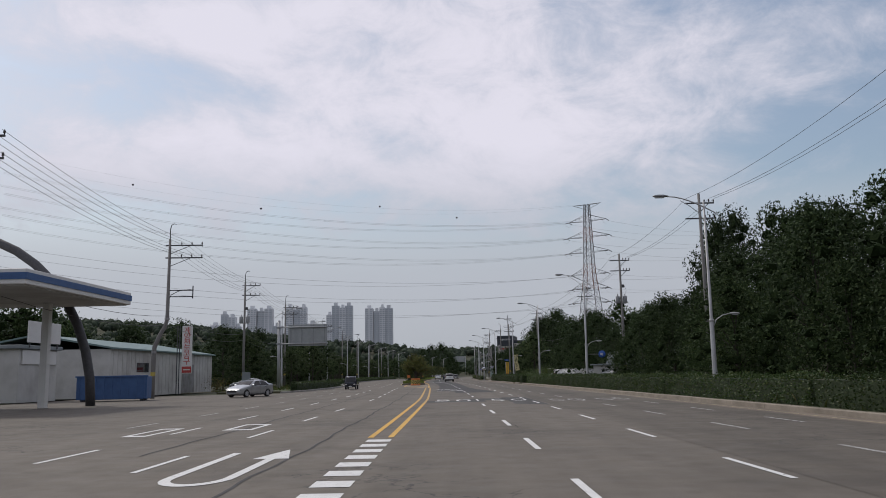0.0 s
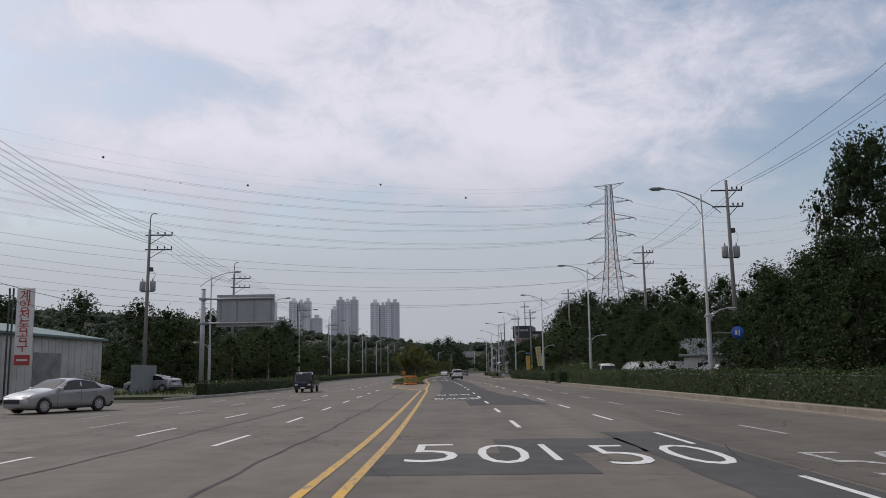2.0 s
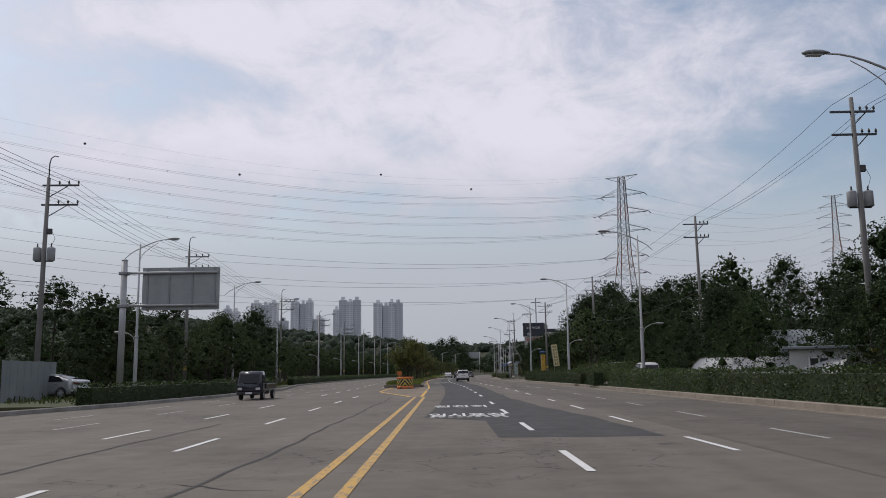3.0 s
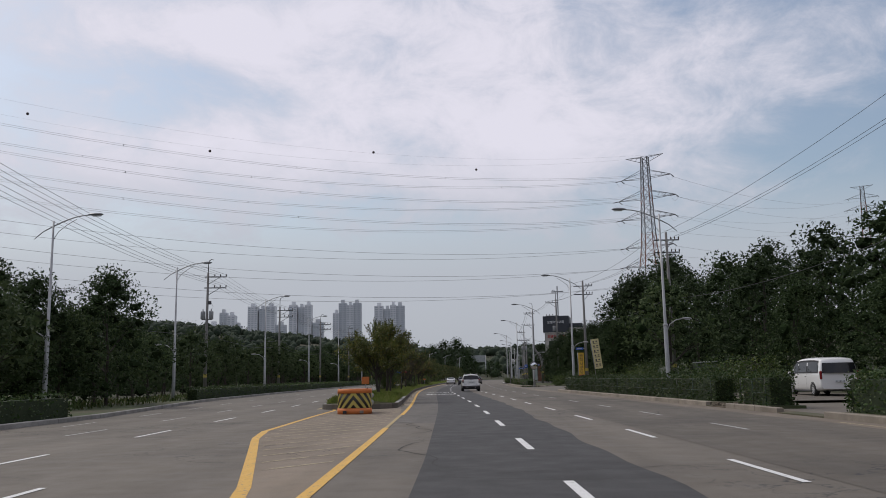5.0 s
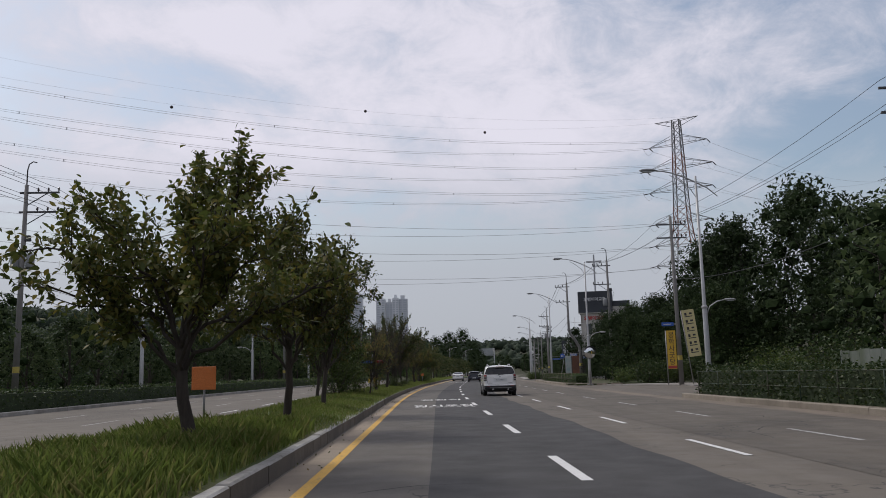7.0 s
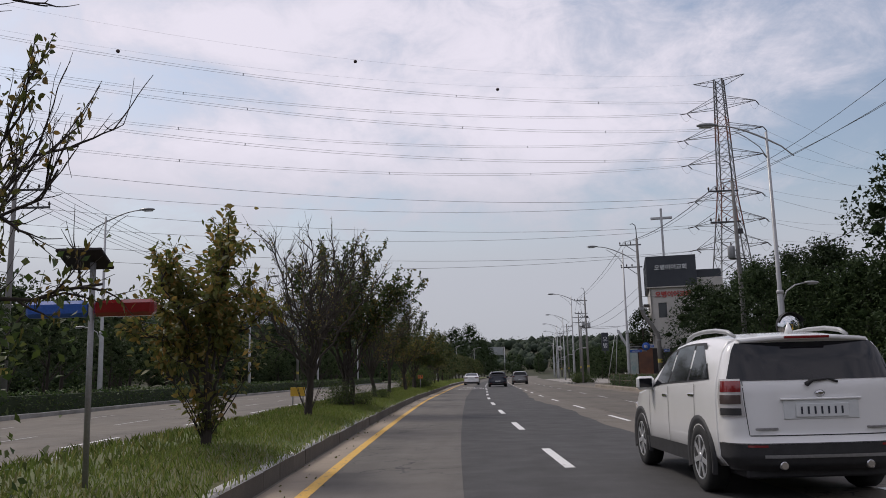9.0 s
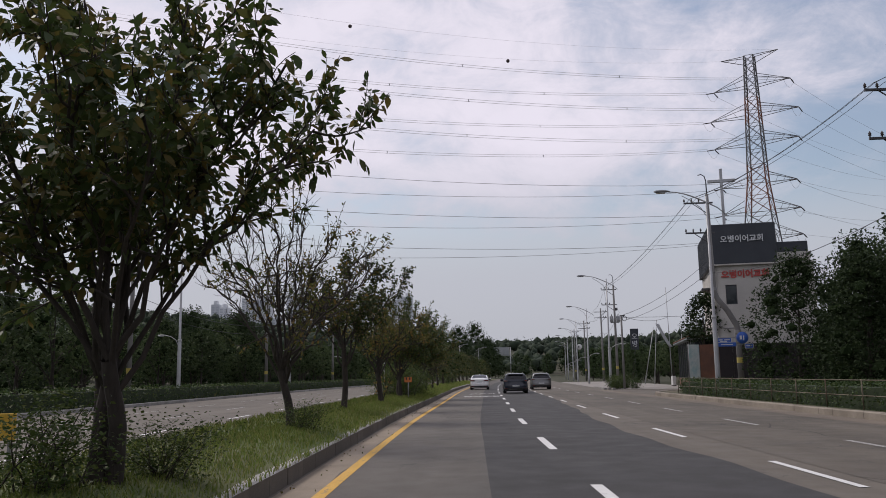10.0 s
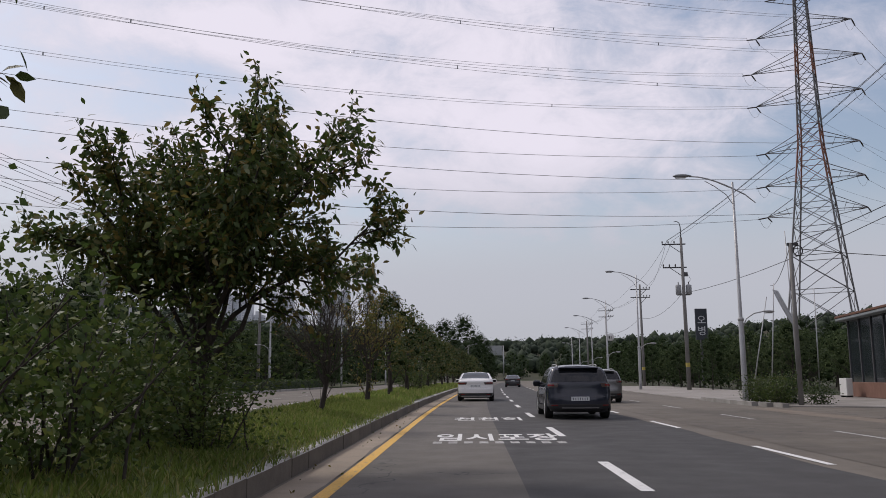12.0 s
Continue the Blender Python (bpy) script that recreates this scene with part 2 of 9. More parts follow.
M["kerb_tread"] = surface("worn_sky_lit_concrete", (0.40, 0.39, 0.37), (0.48, 0.47, 0.45), 6, 0.9, 0.4, 60, c3=(0.25, 0.24, 0.21), big=1.4, vary=0.15, world_space=True)
M["kerb_tan"] = surface("tan_concrete_kerb", (0.275, 0.238, 0.192), (0.33, 0.29, 0.238), 5, 0.9, 0.3, 60, c3=(0.21, 0.18, 0.145), big=0.8, vary=0.08, world_space=True)
M["paving"] = surface("grey_paving", (0.29, 0.27, 0.25), (0.36, 0.34, 0.31), 3, 0.9, 0.3, 50, c3=(0.22, 0.20, 0.18), big=0.4, world_space=True)
M["soil"] = surface("roadside_soil", (0.105, 0.085, 0.06), (0.15, 0.125, 0.09), 1.5, 0.95, 0.5, 25, c3=(0.055, 0.075, 0.028), big=0.25, world_space=True)
M["turf"] = surface("rough_turf", (0.085, 0.115, 0.034), (0.115, 0.145, 0.045), 1.2, 0.95, 0.6, 18, c3=(0.125, 0.112, 0.056), big=0.15, world_space=True)
M["verge"] = surface("dull_weedy_verge", (0.045, 0.062, 0.022), (0.068, 0.085, 0.030), 1.2, 0.95, 0.6, 18, c3=(0.085, 0.075, 0.045), big=0.15, world_space=True)
M["litter"] = surface("woodland_floor", (0.03, 0.042, 0.016), (0.05, 0.055, 0.025), 0.8, 0.95, 0.6, 8, c3=(0.06, 0.05, 0.03), big=0.1, world_space=True)
M["blade"] = leafy("grass_blades", (0.125, 0.180, 0.040), (0.175, 0.225, 0.055), (0.27, 0.26, 0.10), 0.42)
M["weeds"] = leafy("rough_dark_weeds", (0.045, 0.070, 0.020), (0.065, 0.092, 0.027), (0.12, 0.115, 0.05), 0.3, 0.8)
M["leaf"] = leafy("cherry_leaves", (0.040, 0.066, 0.020), (0.060, 0.086, 0.024), (0.15, 0.115, 0.034), 0.36)
# lighter olive copy of the cherry leaves, fuller light painted into its colour
M["leaf_olive"] = leafy("front_lit_olive_leaves", (0.060, 0.080, 0.020), (0.090, 0.106, 0.027), (0.17, 0.145, 0.035), 0.38)
M["leaf_turning"] = leafy("turning_leaves", (0.072, 0.092, 0.026), (0.125, 0.122, 0.034), (0.23, 0.145, 0.045), 0.5)
M["leaf_bush"] = leafy("bush_leaves", (0.042, 0.074, 0.019), (0.070, 0.104, 0.026), (0.115, 0.138, 0.038), 0.36)
M["leaf_wood"] = leafy("woodland_leaves", (0.019, 0.034, 0.013), (0.028, 0.048, 0.016), (0.043, 0.065, 0.022), 0.18, 0.8)
M["leaf_light"] = leafy("light_green_leaves", (0.023, 0.042, 0.014), (0.034, 0.058, 0.018), (0.052, 0.075, 0.024), 0.2, 0.8)
M["leaf_park"] = leafy("park_tree_leaves", (0.038, 0.060, 0.024), (0.054, 0.079, 0.030), (0.078, 0.102, 0.040), 0.28, 0.8)
M["leaf_pine"] = leafy("pine_needles", (0.011, 0.022, 0.010), (0.018, 0.032, 0.013), (0.028, 0.042, 0.017), 0.08)
M["leaf_hedge"] = leafy("hedge_leaves", (0.026, 0.050, 0.015), (0.045, 0.078, 0.021), (0.085, 0.105, 0.035), 0.25)
# darker than the leaves: shade inside the crown is put into the colour
M["inner_leaf"] = surface("shaded_dense_foliage", (0.015, 0.026, 0.010), (0.021, 0.036, 0.013), 2.2, 0.95, 0.9, 9.0, c3=(0.025, 0.038, 0.015), big=0.6, spec=0.05, world_space=True)
M["mirror"] = plain("mirror_face", (0.75, 0.77, 0.78), 0.04, 1.0)
M["sheet_old"] = surface("weathered_sheet", (0.12, 0.14, 0.125), (0.17, 0.19, 0.17), 1.4, 0.8, 0.2, 30, c3=(0.09, 0.11, 0.075), big=0.6, stretch=(1, 1, 0.3))
M["bark_pale"] = surface("bleached_wood", (0.20, 0.185, 0.16), (0.28, 0.26, 0.225), 6, 0.9, 0.6, 30, stretch=(1, 1, 0.25))
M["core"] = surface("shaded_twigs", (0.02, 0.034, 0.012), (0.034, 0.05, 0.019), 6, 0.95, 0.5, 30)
# distance haze is tinted into these leaves as a slightly bluish green
M["far_leaf"] = leafy("haze_tinted_foliage", (0.022, 0.033, 0.022), (0.029, 0.042, 0.026), (0.037, 0.050, 0.031), 0.1, 0.9)
M["bark"] = surface("grey_brown_bark", (0.036, 0.030, 0.025), (0.062, 0.052, 0.043), 9, 0.95, 0.8, 40, stretch=(1, 1, 0.25))
M["lamp_pole"] = surface("galvanised_pale_steel", (0.42, 0.43, 0.44), (0.50, 0.51, 0.52), 3, 0.45, 0.05, 40, metal=0.3, c3=(0.34, 0.34, 0.34), big=0.5)
M["lamp_head"] = surface("lamp_housing_grey", (0.24, 0.25, 0.26), (0.30, 0.31, 0.32), 5, 0.4, 0.0, 30, metal=0.3)
M["lamp_glass"] = plain("lamp_glass", (0.55, 0.57, 0.58), 0.15)
M["concrete_pole"] = surface("concrete_pole", (0.195, 0.19, 0.182), (0.25, 0.243, 0.234), 3, 0.9, 0.2, 50, c3=(0.18, 0.17, 0.16), big=0.6, stretch=(1, 1, 0.3))
M["steel_dark"] = surface("dark_steel_fittings", (0.07, 0.07, 0.075), (0.10, 0.10, 0.105), 8, 0.6, 0.1, 50, metal=0.4)
M["insulator"] = plain("dark_porcelain", (0.06, 0.045, 0.04), 0.25)
M["transformer"] = surface("grey_transformer_tank", (0.30, 0.31, 0.32), (0.36, 0.37, 0.38), 4, 0.55, 0.05, 40, wear=(0.2, 0.14, 0.1), wear_at=0.68)
M["wire"] = plain("cable_black", (0.045, 0.045, 0.05), 0.7)
M["conductor"] = plain("aluminium_conductor", (0.22, 0.225, 0.235), 0.6)
M["pylon_red"] = surface("faded_red_steel", (0.22, 0.095, 0.062), (0.27, 0.12, 0.08), 2, 0.7, 0.0, 20)
M["pylon_white"] = surface("weathered_white_steel", (0.15, 0.148, 0.15), (0.19, 0.186, 0.186), 2, 0.7, 0.0, 20)
M["tyre"] = surface("tyre_rubber", (0.018, 0.018, 0.018), (0.03, 0.03, 0.03), 6, 0.85, 0.1, 60)
M["rim"] = surface("alloy_rim", (0.62, 0.63, 0.64), (0.56, 0.57, 0.58), 8, 0.35, 0.0, 40, metal=0.5)
M["car_white"] = surface("white_car_paint", (0.76, 0.76, 0.75), (0.77, 0.77, 0.76), 2, 0.22, 0.0, 30, coat=0.6, c3=(0.735, 0.73, 0.715), big=0.5, grain=0.985)
M["car_silver"] = surface("silver_car_paint", (0.36, 0.37, 0.38), (0.42, 0.43, 0.44), 2, 0.3, 0.0, 60, metal=0.55, coat=0.6, grain=0.985)
M["car_grey"] = surface("grey_car_paint", (0.15, 0.15, 0.148), (0.18, 0.18, 0.178), 2, 0.3, 0.0, 60, metal=0.5, coat=0.6, grain=0.985)
M["car_dark"] = surface("dark_blue_black_paint", (0.016, 0.019, 0.030), (0.022, 0.026, 0.040), 2, 0.22, 0.0, 60, metal=0.0, coat=0.35, grain=0.985)
M["car_black"] = surface("black_car_paint", (0.018, 0.018, 0.020), (0.026, 0.026, 0.028), 2, 0.25, 0.0, 60, coat=0.7, grain=0.985)
M["trim"] = surface("black_plastic_trim", (0.028, 0.028, 0.030), (0.042, 0.042, 0.044), 8, 0.65, 0.1, 80)
M["car_glass"] = plain("tinted_car_glass", (0.012, 0.013, 0.016), 0.06, spec=0.42)
M["smoke_lens"] = plain("smoked_lamp_lens", (0.10, 0.075, 0.07), 0.12, spec=0.6, coat=0.6)
M["red_lens"] = plain("red_lamp_lens", (0.22, 0.018, 0.02), 0.12, spec=0.6, coat=0.6)
M["clear_lens"] = plain("clear_lamp_lens", (0.55, 0.53, 0.52), 0.1, spec=0.6, coat=0.6)
M["chrome"] = plain("chrome", (0.6, 0.6, 0.61), 0.15, 1.0)
M["plate"] = plain("white_number_plate", (0.66, 0.68, 0.68), 0.4)
M["plate_ink"] = plain("dark_plate_bars", (0.03, 0.035, 0.05), 0.5)
M["orange"] = surface("weathered_orange_plastic", (0.62, 0.17, 0.04), (0.70, 0.22, 0.06), 3, 0.55, 0.1, 40, wear=(0.40, 0.22, 0.14), wear_at=0.63)
M["drum_yellow"] = surface("dull_yellow_sheeting", (0.50, 0.40, 0.09), (0.57, 0.46, 0.12), 4, 0.6, 0.05, 40, c3=(0.40, 0.33, 0.10), big=2)
M["drum_black"] = surface("dull_black_sheeting", (0.035, 0.032, 0.03), (0.055, 0.05, 0.045), 4, 0.6, 0.05, 40)
M["galv"] = surface("grey_galvanised_rail", (0.30, 0.30, 0.30), (0.38, 0.38, 0.38), 4, 0.5, 0.05, 40, metal=0.4, c3=(0.22, 0.21, 0.2), big=1)
M["sign_back"] = surface("grey_sign_back", (0.33, 0.35, 0.35), (0.38, 0.40, 0.40), 1.5, 0.6, 0.03, 40, c3=(0.28, 0.30, 0.30), big=0.6)
M["sign_white"] = surface("white_sign_face", (0.66, 0.66, 0.64), (0.70, 0.70, 0.68), 2, 0.55, 0.02, 40)
M["sign_red"] = surface("red_sign_print", (0.42, 0.06, 0.05), (0.48, 0.08, 0.07), 3, 0.6, 0.0, 40)
M["sign_blue"] = surface("blue_sign_face", (0.03, 0.10, 0.42), (0.04, 0.13, 0.48), 3, 0.5, 0.0, 40)
M["sign_yellow"] = surface("cream_yellow_banner", (0.62, 0.55, 0.28), (0.66, 0.59, 0.33), 2, 0.7, 0.05, 40)
M["sign_amber"] = surface("amber_banner", (0.68, 0.42, 0.05), (0.72, 0.46, 0.07), 2, 0.7, 0.05, 40)
M["ink"] = plain("dark_print", (0.04, 0.035, 0.04), 0.6)
# far towers: haze is painted into the lightened wall and glass colours
M["apart"] = surface("hazed_pale_apartment_wall", (0.74, 0.76, 0.79), (0.78, 0.80, 0.83), 0.08, 0.9, 0.0, 1.0, c3=(0.68, 0.70, 0.74), big=0.03)
M["apart_b"] = surface("hazed_grey_apartment_wall", (0.56, 0.59, 0.63), (0.60, 0.63, 0.67), 0.08, 0.9, 0.0, 1.0)
M["apart_win"] = plain("hazed_apartment_glass", (0.42, 0.46, 0.51), 0.35)
M["wall_white"] = surface("dirty_white_metal_wall", (0.52, 0.52, 0.50), (0.58, 0.58, 0.56), 1.0, 0.7, 0.05, 20, c3=(0.40, 0.39, 0.37), big=0.4)
M["wall_cream"] = surface("pale_stucco", (0.52, 0.50, 0.46), (0.58, 0.56, 0.52), 1.2, 0.9, 0.2, 30, c3=(0.44, 0.42, 0.39), big=0.35)
M["roof_grey"] = surface("grey_sheet_roof", (0.20, 0.23, 0.24), (0.25, 0.28, 0.29), 1.0, 0.6, 0.05, 20)
M["roof_green"] = surface("blue_green_sheet_roof", (0.13, 0.20, 0.20), (0.17, 0.24, 0.24), 1.0, 0.6, 0.05, 20)
M["clad"] = surface("dark_slate_cladding", (0.040, 0.046, 0.056), (0.052, 0.058, 0.068), 1.0, 0.5, 0.05, 30, metal=0.2)
M["clad_rib"] = surface("grey_cladding_rib", (0.12, 0.13, 0.14), (0.16, 0.17, 0.18), 1.0, 0.5, 0.0, 30, metal=0.2)
M["letter"] = surface("pale_letter_face", (0.62, 0.64, 0.65), (0.68, 0.70, 0.71), 2, 0.5, 0.0, 40)
M["rust"] = surface("rust_brown_panel", (0.13, 0.058, 0.032), (0.18, 0.08, 0.045), 2, 0.8, 0.15, 30, c3=(0.10, 0.05, 0.035), big=0.8)
M["panel_dark"] = surface("dark_brown_panel", (0.020, 0.016, 0.017), (0.028, 0.022, 0.022), 2, 0.8, 0.1, 30)
M["glass_dark"] = plain("dark_window_glass", (0.02, 0.026, 0.03), 0.07, spec=0.6)
M["banner_teal"] = surface("printed_teal_banner", (0.20, 0.36, 0.38), (0.44, 0.50, 0.46), 1.6, 0.6, 0.0, 20, c3=(0.55, 0.56, 0.52), big=1.2)
M["brick_red"] = surface("brown_brick", (0.16, 0.085, 0.06), (0.21, 0.11, 0.08), 3, 0.9, 0.3, 30)
M["blue_paint"] = surface("faded_blue_paint", (0.045, 0.10, 0.24), (0.06, 0.13, 0.29), 2, 0.6, 0.1, 30, wear=(0.15, 0.12, 0.1), wear_at=0.66)
M["green_fence"] = surface("green_rail_fence", (0.035, 0.06, 0.042), (0.05, 0.085, 0.06), 3, 0.7, 0.0, 40, c3=(0.09, 0.075, 0.05), big=0.8)
M["rail_tan"] = surface("rusty_tan_rail", (0.15, 0.125, 0.09), (0.2, 0.17, 0.12), 3, 0.7, 0.0, 40, c3=(0.10, 0.065, 0.04), big=0.8)
M["tarp"] = surface("pale_sheeting", (0.50, 0.51, 0.52), (0.58, 0.59, 0.60), 1.0, 0.7, 0.1, 12, c3=(0.42, 0.43, 0.44), big=0.5)
M["marker_ball"] = plain("dark_marker_ball", (0.05, 0.03, 0.03), 0.6)

# ---------------------------------------------------------------- tools
LANE_Y = [-80, 0, 15, 23, 31, 39, 56, 71, 107, 123, 131, 139, 178, 186, 194, 203, 211, 219, 227, 235, 243, 262, 297, 330, 400, 500, 620]
LANE_X = [4.8, 2.95, 2.6, 2.4, 2.15, 1.9, 1.38, 0.8, -0.76, -1.57, -1.97, -2.45, -5.35, -5.78, -6.2, -6.55, -6.9, -7.12, -7.24, -7.3, -7.45, -7.78, -7.75, -7.3, -5.2, 0.5, 10.0]
_ys = np.arange(-80.0, 620.0, 1.0)
_xs = np.interp(_ys, LANE_Y, LANE_X)
_pad = np.pad(_xs, 9, mode="reflect", reflect_type="odd")
_xs = np.convolve(_pad, np.ones(19) / 19, mode="valid")


def lane(y):
    """x of the line between the first and second lane at y."""
    return float(np.interp(y, _ys, _xs))


def at_road(off, y, z=0.0):
    return Vector((lane(y) + off, y, z))


def heading(y):
    """The road's turn to the left of +y, in degrees."""
    return math.degrees(math.atan2(-(lane(y + 3) - lane(y - 3)), 6.0))


def table(ys, vs):
    return lambda y: float(np.interp(y, ys, vs))


kerb_right = table([-60, 30, 60, 80, 115, 130, 150, 200, 240, 262, 300], [11.6, 10.9, 10.5, 10.2, 9.8, 9.6, 9.4, 9.4, 9.2, 8.9, 9.6])
kerb_left = table([-60, 70, 82, 95, 110, 130, 142, 156, 205, 225, 260, 330], [-21.5, -20, -18.6, -16.9, -16.1, -16.3, -17.6, -19.0, -19.2, -19.8, -20.5, -20.5])
median_near, median_far = -3.95, -7.7


def smooth(a, b, v):
    t = min(max((v - a) / (b - a), 0.0), 1.0)
    return t * t * (3 - 2 * t)


def mesh_from(name, verts, faces, material, smooth_faces=False):
    me = bpy.data.meshes.new(name)
    me.from_pydata([tuple(v) for v in verts], [], faces)
    me.materials.append(material)
    if smooth_faces:
        me.polygons.foreach_set("use_smooth", [True] * len(me.polygons))
    me.update()
    return me


def quads_mesh(name, verts, material, corners=4):
    """A mesh from an array of separate faces, corners verts each."""
    v = np.asarray(verts, dtype=np.float32).reshape(-1, 3)
    n = len(v) // corners
    me = bpy.data.meshes.new(name)
    me.vertices.add(len(v))
    me.vertices.foreach_set("co", v.ravel())
    me.loops.add(len(v))
    me.loops.foreach_set("vertex_index", np.arange(len(v), dtype=np.int32))
    me.polygons.add(n)
    me.polygons.foreach_set("loop_start", np.arange(0, len(v), corners, dtype=np.int32))
    me.update(calc_edges=True)
    me.materials.append(material)
    return me


def empty(name, where=None, label="", category="", group="", kind=""):
    ob = new(name)
    ob.empty_display_size = 0.2
    if where is not None:
        ob.matrix_world = where
    return tagged(ob, label, category, group, kind)


def put(name, me, parent=None, m=None, label=""):
    ob = new(name, me)
    if parent is not None:
        ob.parent = parent
    if m is not None:
        ob.matrix_basis = m
    if label:
        tagged(ob, label)
    return ob


def part(name, bm, material, parent, label="", smooth_faces=False, m=None):
    me = bpy.data.meshes.new(name)
    if smooth_faces:
        for f in bm.faces:
            f.smooth = True
    bm.to_mesh(me)
    bm.free()
    me.materials.append(material)
    return put(name, me, parent, m, label)


def add_box(bm, x0, x1, y0, y1, z0, z1, bevel=0.0, m=None):
    vs = [bm.verts.new((x, y, z)) for z in (z0, z1) for y in (y0, y1) for x in (x0, x1)]
    fs = [bm.faces.new([vs[i] for i in q]) for q in ((0, 2, 3, 1), (4, 5, 7, 6), (0, 1, 5, 4), (2, 6, 7, 3), (0, 4, 6, 2), (1, 3, 7, 5))]
    if bevel:
        ed = list({e for f in fs for e in f.edges})
        r = bmesh.ops.bevel(bm, geom=ed, offset=bevel, segments=1, affect="EDGES")
        vs = list({v for f in r["faces"] for v in f.verts} | {v for v in vs if v.is_valid})
    if m is not None:
        bmesh.ops.transform(bm, matrix=m, verts=[v for v in vs if v.is_valid])
    return bm


def box_bm(x0, x1, y0, y1, z0, z1, bevel=0.0, m=None):
    return add_box(bmesh.new(), x0, x1, y0, y1, z0, z1, bevel, m)


def add_tube(bm, pts, radii, sides=8, caps=True):
    """A tapered pipe along points."""
    pts = [Vector(p) for p in pts]
    if isinstance(radii, (int, float)):
        radii = [radii] * len(pts)
    rings, ref = [], None
    for i, p in enumerate(pts):
        d = (pts[min(i + 1, len(pts) - 1)] - pts[max(i - 1, 0)]).normalized()
        if ref is None:
            ref = Vector((1, 0, 0)) if abs(d.x) < 0.8 else Vector((0, 1, 0))
        a = (ref - d * ref.dot(d)).normalized()
        b = d.cross(a)
        ref = a
        rings.append([bm.verts.new(p + (a * math.cos(k * 2 * math.pi / sides) + b * math.sin(k * 2 * math.pi / sides)) * radii[i]) for k in range(sides)])
    for r0, r1 in zip(rings, rings[1:]):
        for k in range(sides):
            f = bm.faces.new((r0[k], r0[(k + 1) % sides], r1[(k + 1) % sides], r1[k]))
            f.smooth = True
    if caps:
        bm.faces.new(rings[0][::-1])
        bm.faces.new(rings[-1])
    return bm


def tube_bm(pts, radii, sides=8, caps=True):
    return add_tube(bmesh.new(), pts, radii, sides, caps)


def add_lathe(bm, profile, sides=16, m=None):
    """A turned shape round z from (radius, z) pairs."""
    rings = []
    for r, z in profile:
        rings.append([bm.verts.new((r * math.cos(k * 2 * math.pi / sides), r * math.sin(k * 2 * math.pi / sides), z)) for k in range(sides)])
    for r0, r1 in zip(rings, rings[1:]):
        for k in range(sides):
            f = bm.faces.new((r0[k], r0[(k + 1) % sides], r1[(k + 1) % sides], r1[k]))
            f.smooth = True
    bm.faces.new(rings[0][::-1])
    bm.faces.new(rings[-1])
    if m is not None:
        bmesh.ops.transform(bm, matrix=m, verts=[v for r in rings for v in r])
    return bm


def lathe_bm(profile, sides=16, m=None):
    return add_lathe(bmesh.new(), profile, sides, m)


def text_mesh(body, size, material, depth=0.0, name="lettering", bold=0.0):
    """Writing in the built-in font as a mesh, centred, in the xy plane."""
    cu = bpy.data.curves.new(name, "FONT")
    cu.body, cu.size, cu.extrude, cu.offset = body, size, depth, bold
    cu.align_x, cu.align_y = "CENTER", "CENTER"
    cu.resolution_u = 3
    tmp = bpy.data.objects.new(name, cu)
    scene.collection.objects.link(tmp)
    bpy.context.view_layer.update()
    me = bpy.data.meshes.new_from_object(tmp.evaluated_get(bpy.context.evaluated_depsgraph_get()))
    bpy.data.objects.remove(tmp)
    bpy.data.curves.remove(cu)
    me.materials.clear()
    me.materials.append(material)
    return me


def strip(y0, y1, off0, off1, z, step=2.0, name="strip", material=None, skirt=0.0):
    """A sheet that follows the road between two offsets (numbers or functions of y)."""
    f0 = off0 if callable(off0) else (lambda y: off0)
    f1 = off1 if callable(off1) else (lambda y: off1)
    n = max(1, int(math.ceil((y1 - y0) / step)))
    vs, fs = [], []
    for i in range(n + 1):
        y = y0 + (y1 - y0) * i / n
        a, b = f0(y), f1(y)
        if a > b:
            a, b = b, a
        vs += [(lane(y) + a, y, z), (lane(y) + b, y, z)]
        if i:
            k = 2 * i
            fs.append((k - 2, k - 1, k + 1, k))
    if skirt:
        # sides down into the ground, so that the sheet has an edge
        m0 = len(vs)
        vs += [(x, y, zz - skirt) for x, y, zz in vs]
        for i in range(1, n + 1):
            k = 2 * i
            fs += [(k - 2, k, m0 + k, m0 + k - 2), (k + 1, k - 1, m0 + k - 1, m0 + k + 1)]
        fs += [(1, 0, m0, m0 + 1), (2 * n, 2 * n + 1, m0 + 2 * n + 1, m0 + 2 * n)]
    return mesh_from(name, vs, fs, material)


def hill(x, y):
    """Height of the open ground."""
    off = x - lane(min(max(y, -80), 619))
    z = -0.06
    if off > 0:
        ridge = smooth(17, 62, off) * (8.5 + 2.0 * math.sin(y * 0.021 + 1.0))
        z += ridge * (1 - smooth(232, 262, y)) * smooth(-120, 0, y)
        z += smooth(60, 240, off) * 14 * smooth(120, 330, y)
    else:
        z += -smooth(24, 60, -off) * 0.6 + smooth(90, 330, -off) * 20 + smooth(45, 115, -off) * 10 * smooth(240, 400, y)
    far = smooth(430, 800, math.hypot(x, y - 60))
    z += far * (21 + 7 * noise.noise(Vector((x * 0.0035, y * 0.0035, 0.0))) + 5 * noise.noise(Vector((x * 0.012, y * 0.012, 3.0))))
    z -= smooth(900, 1150, y) * far * 12
    if y < -20:
        z *= 1 - smooth(20, 200, -y) * 0.7
    return z

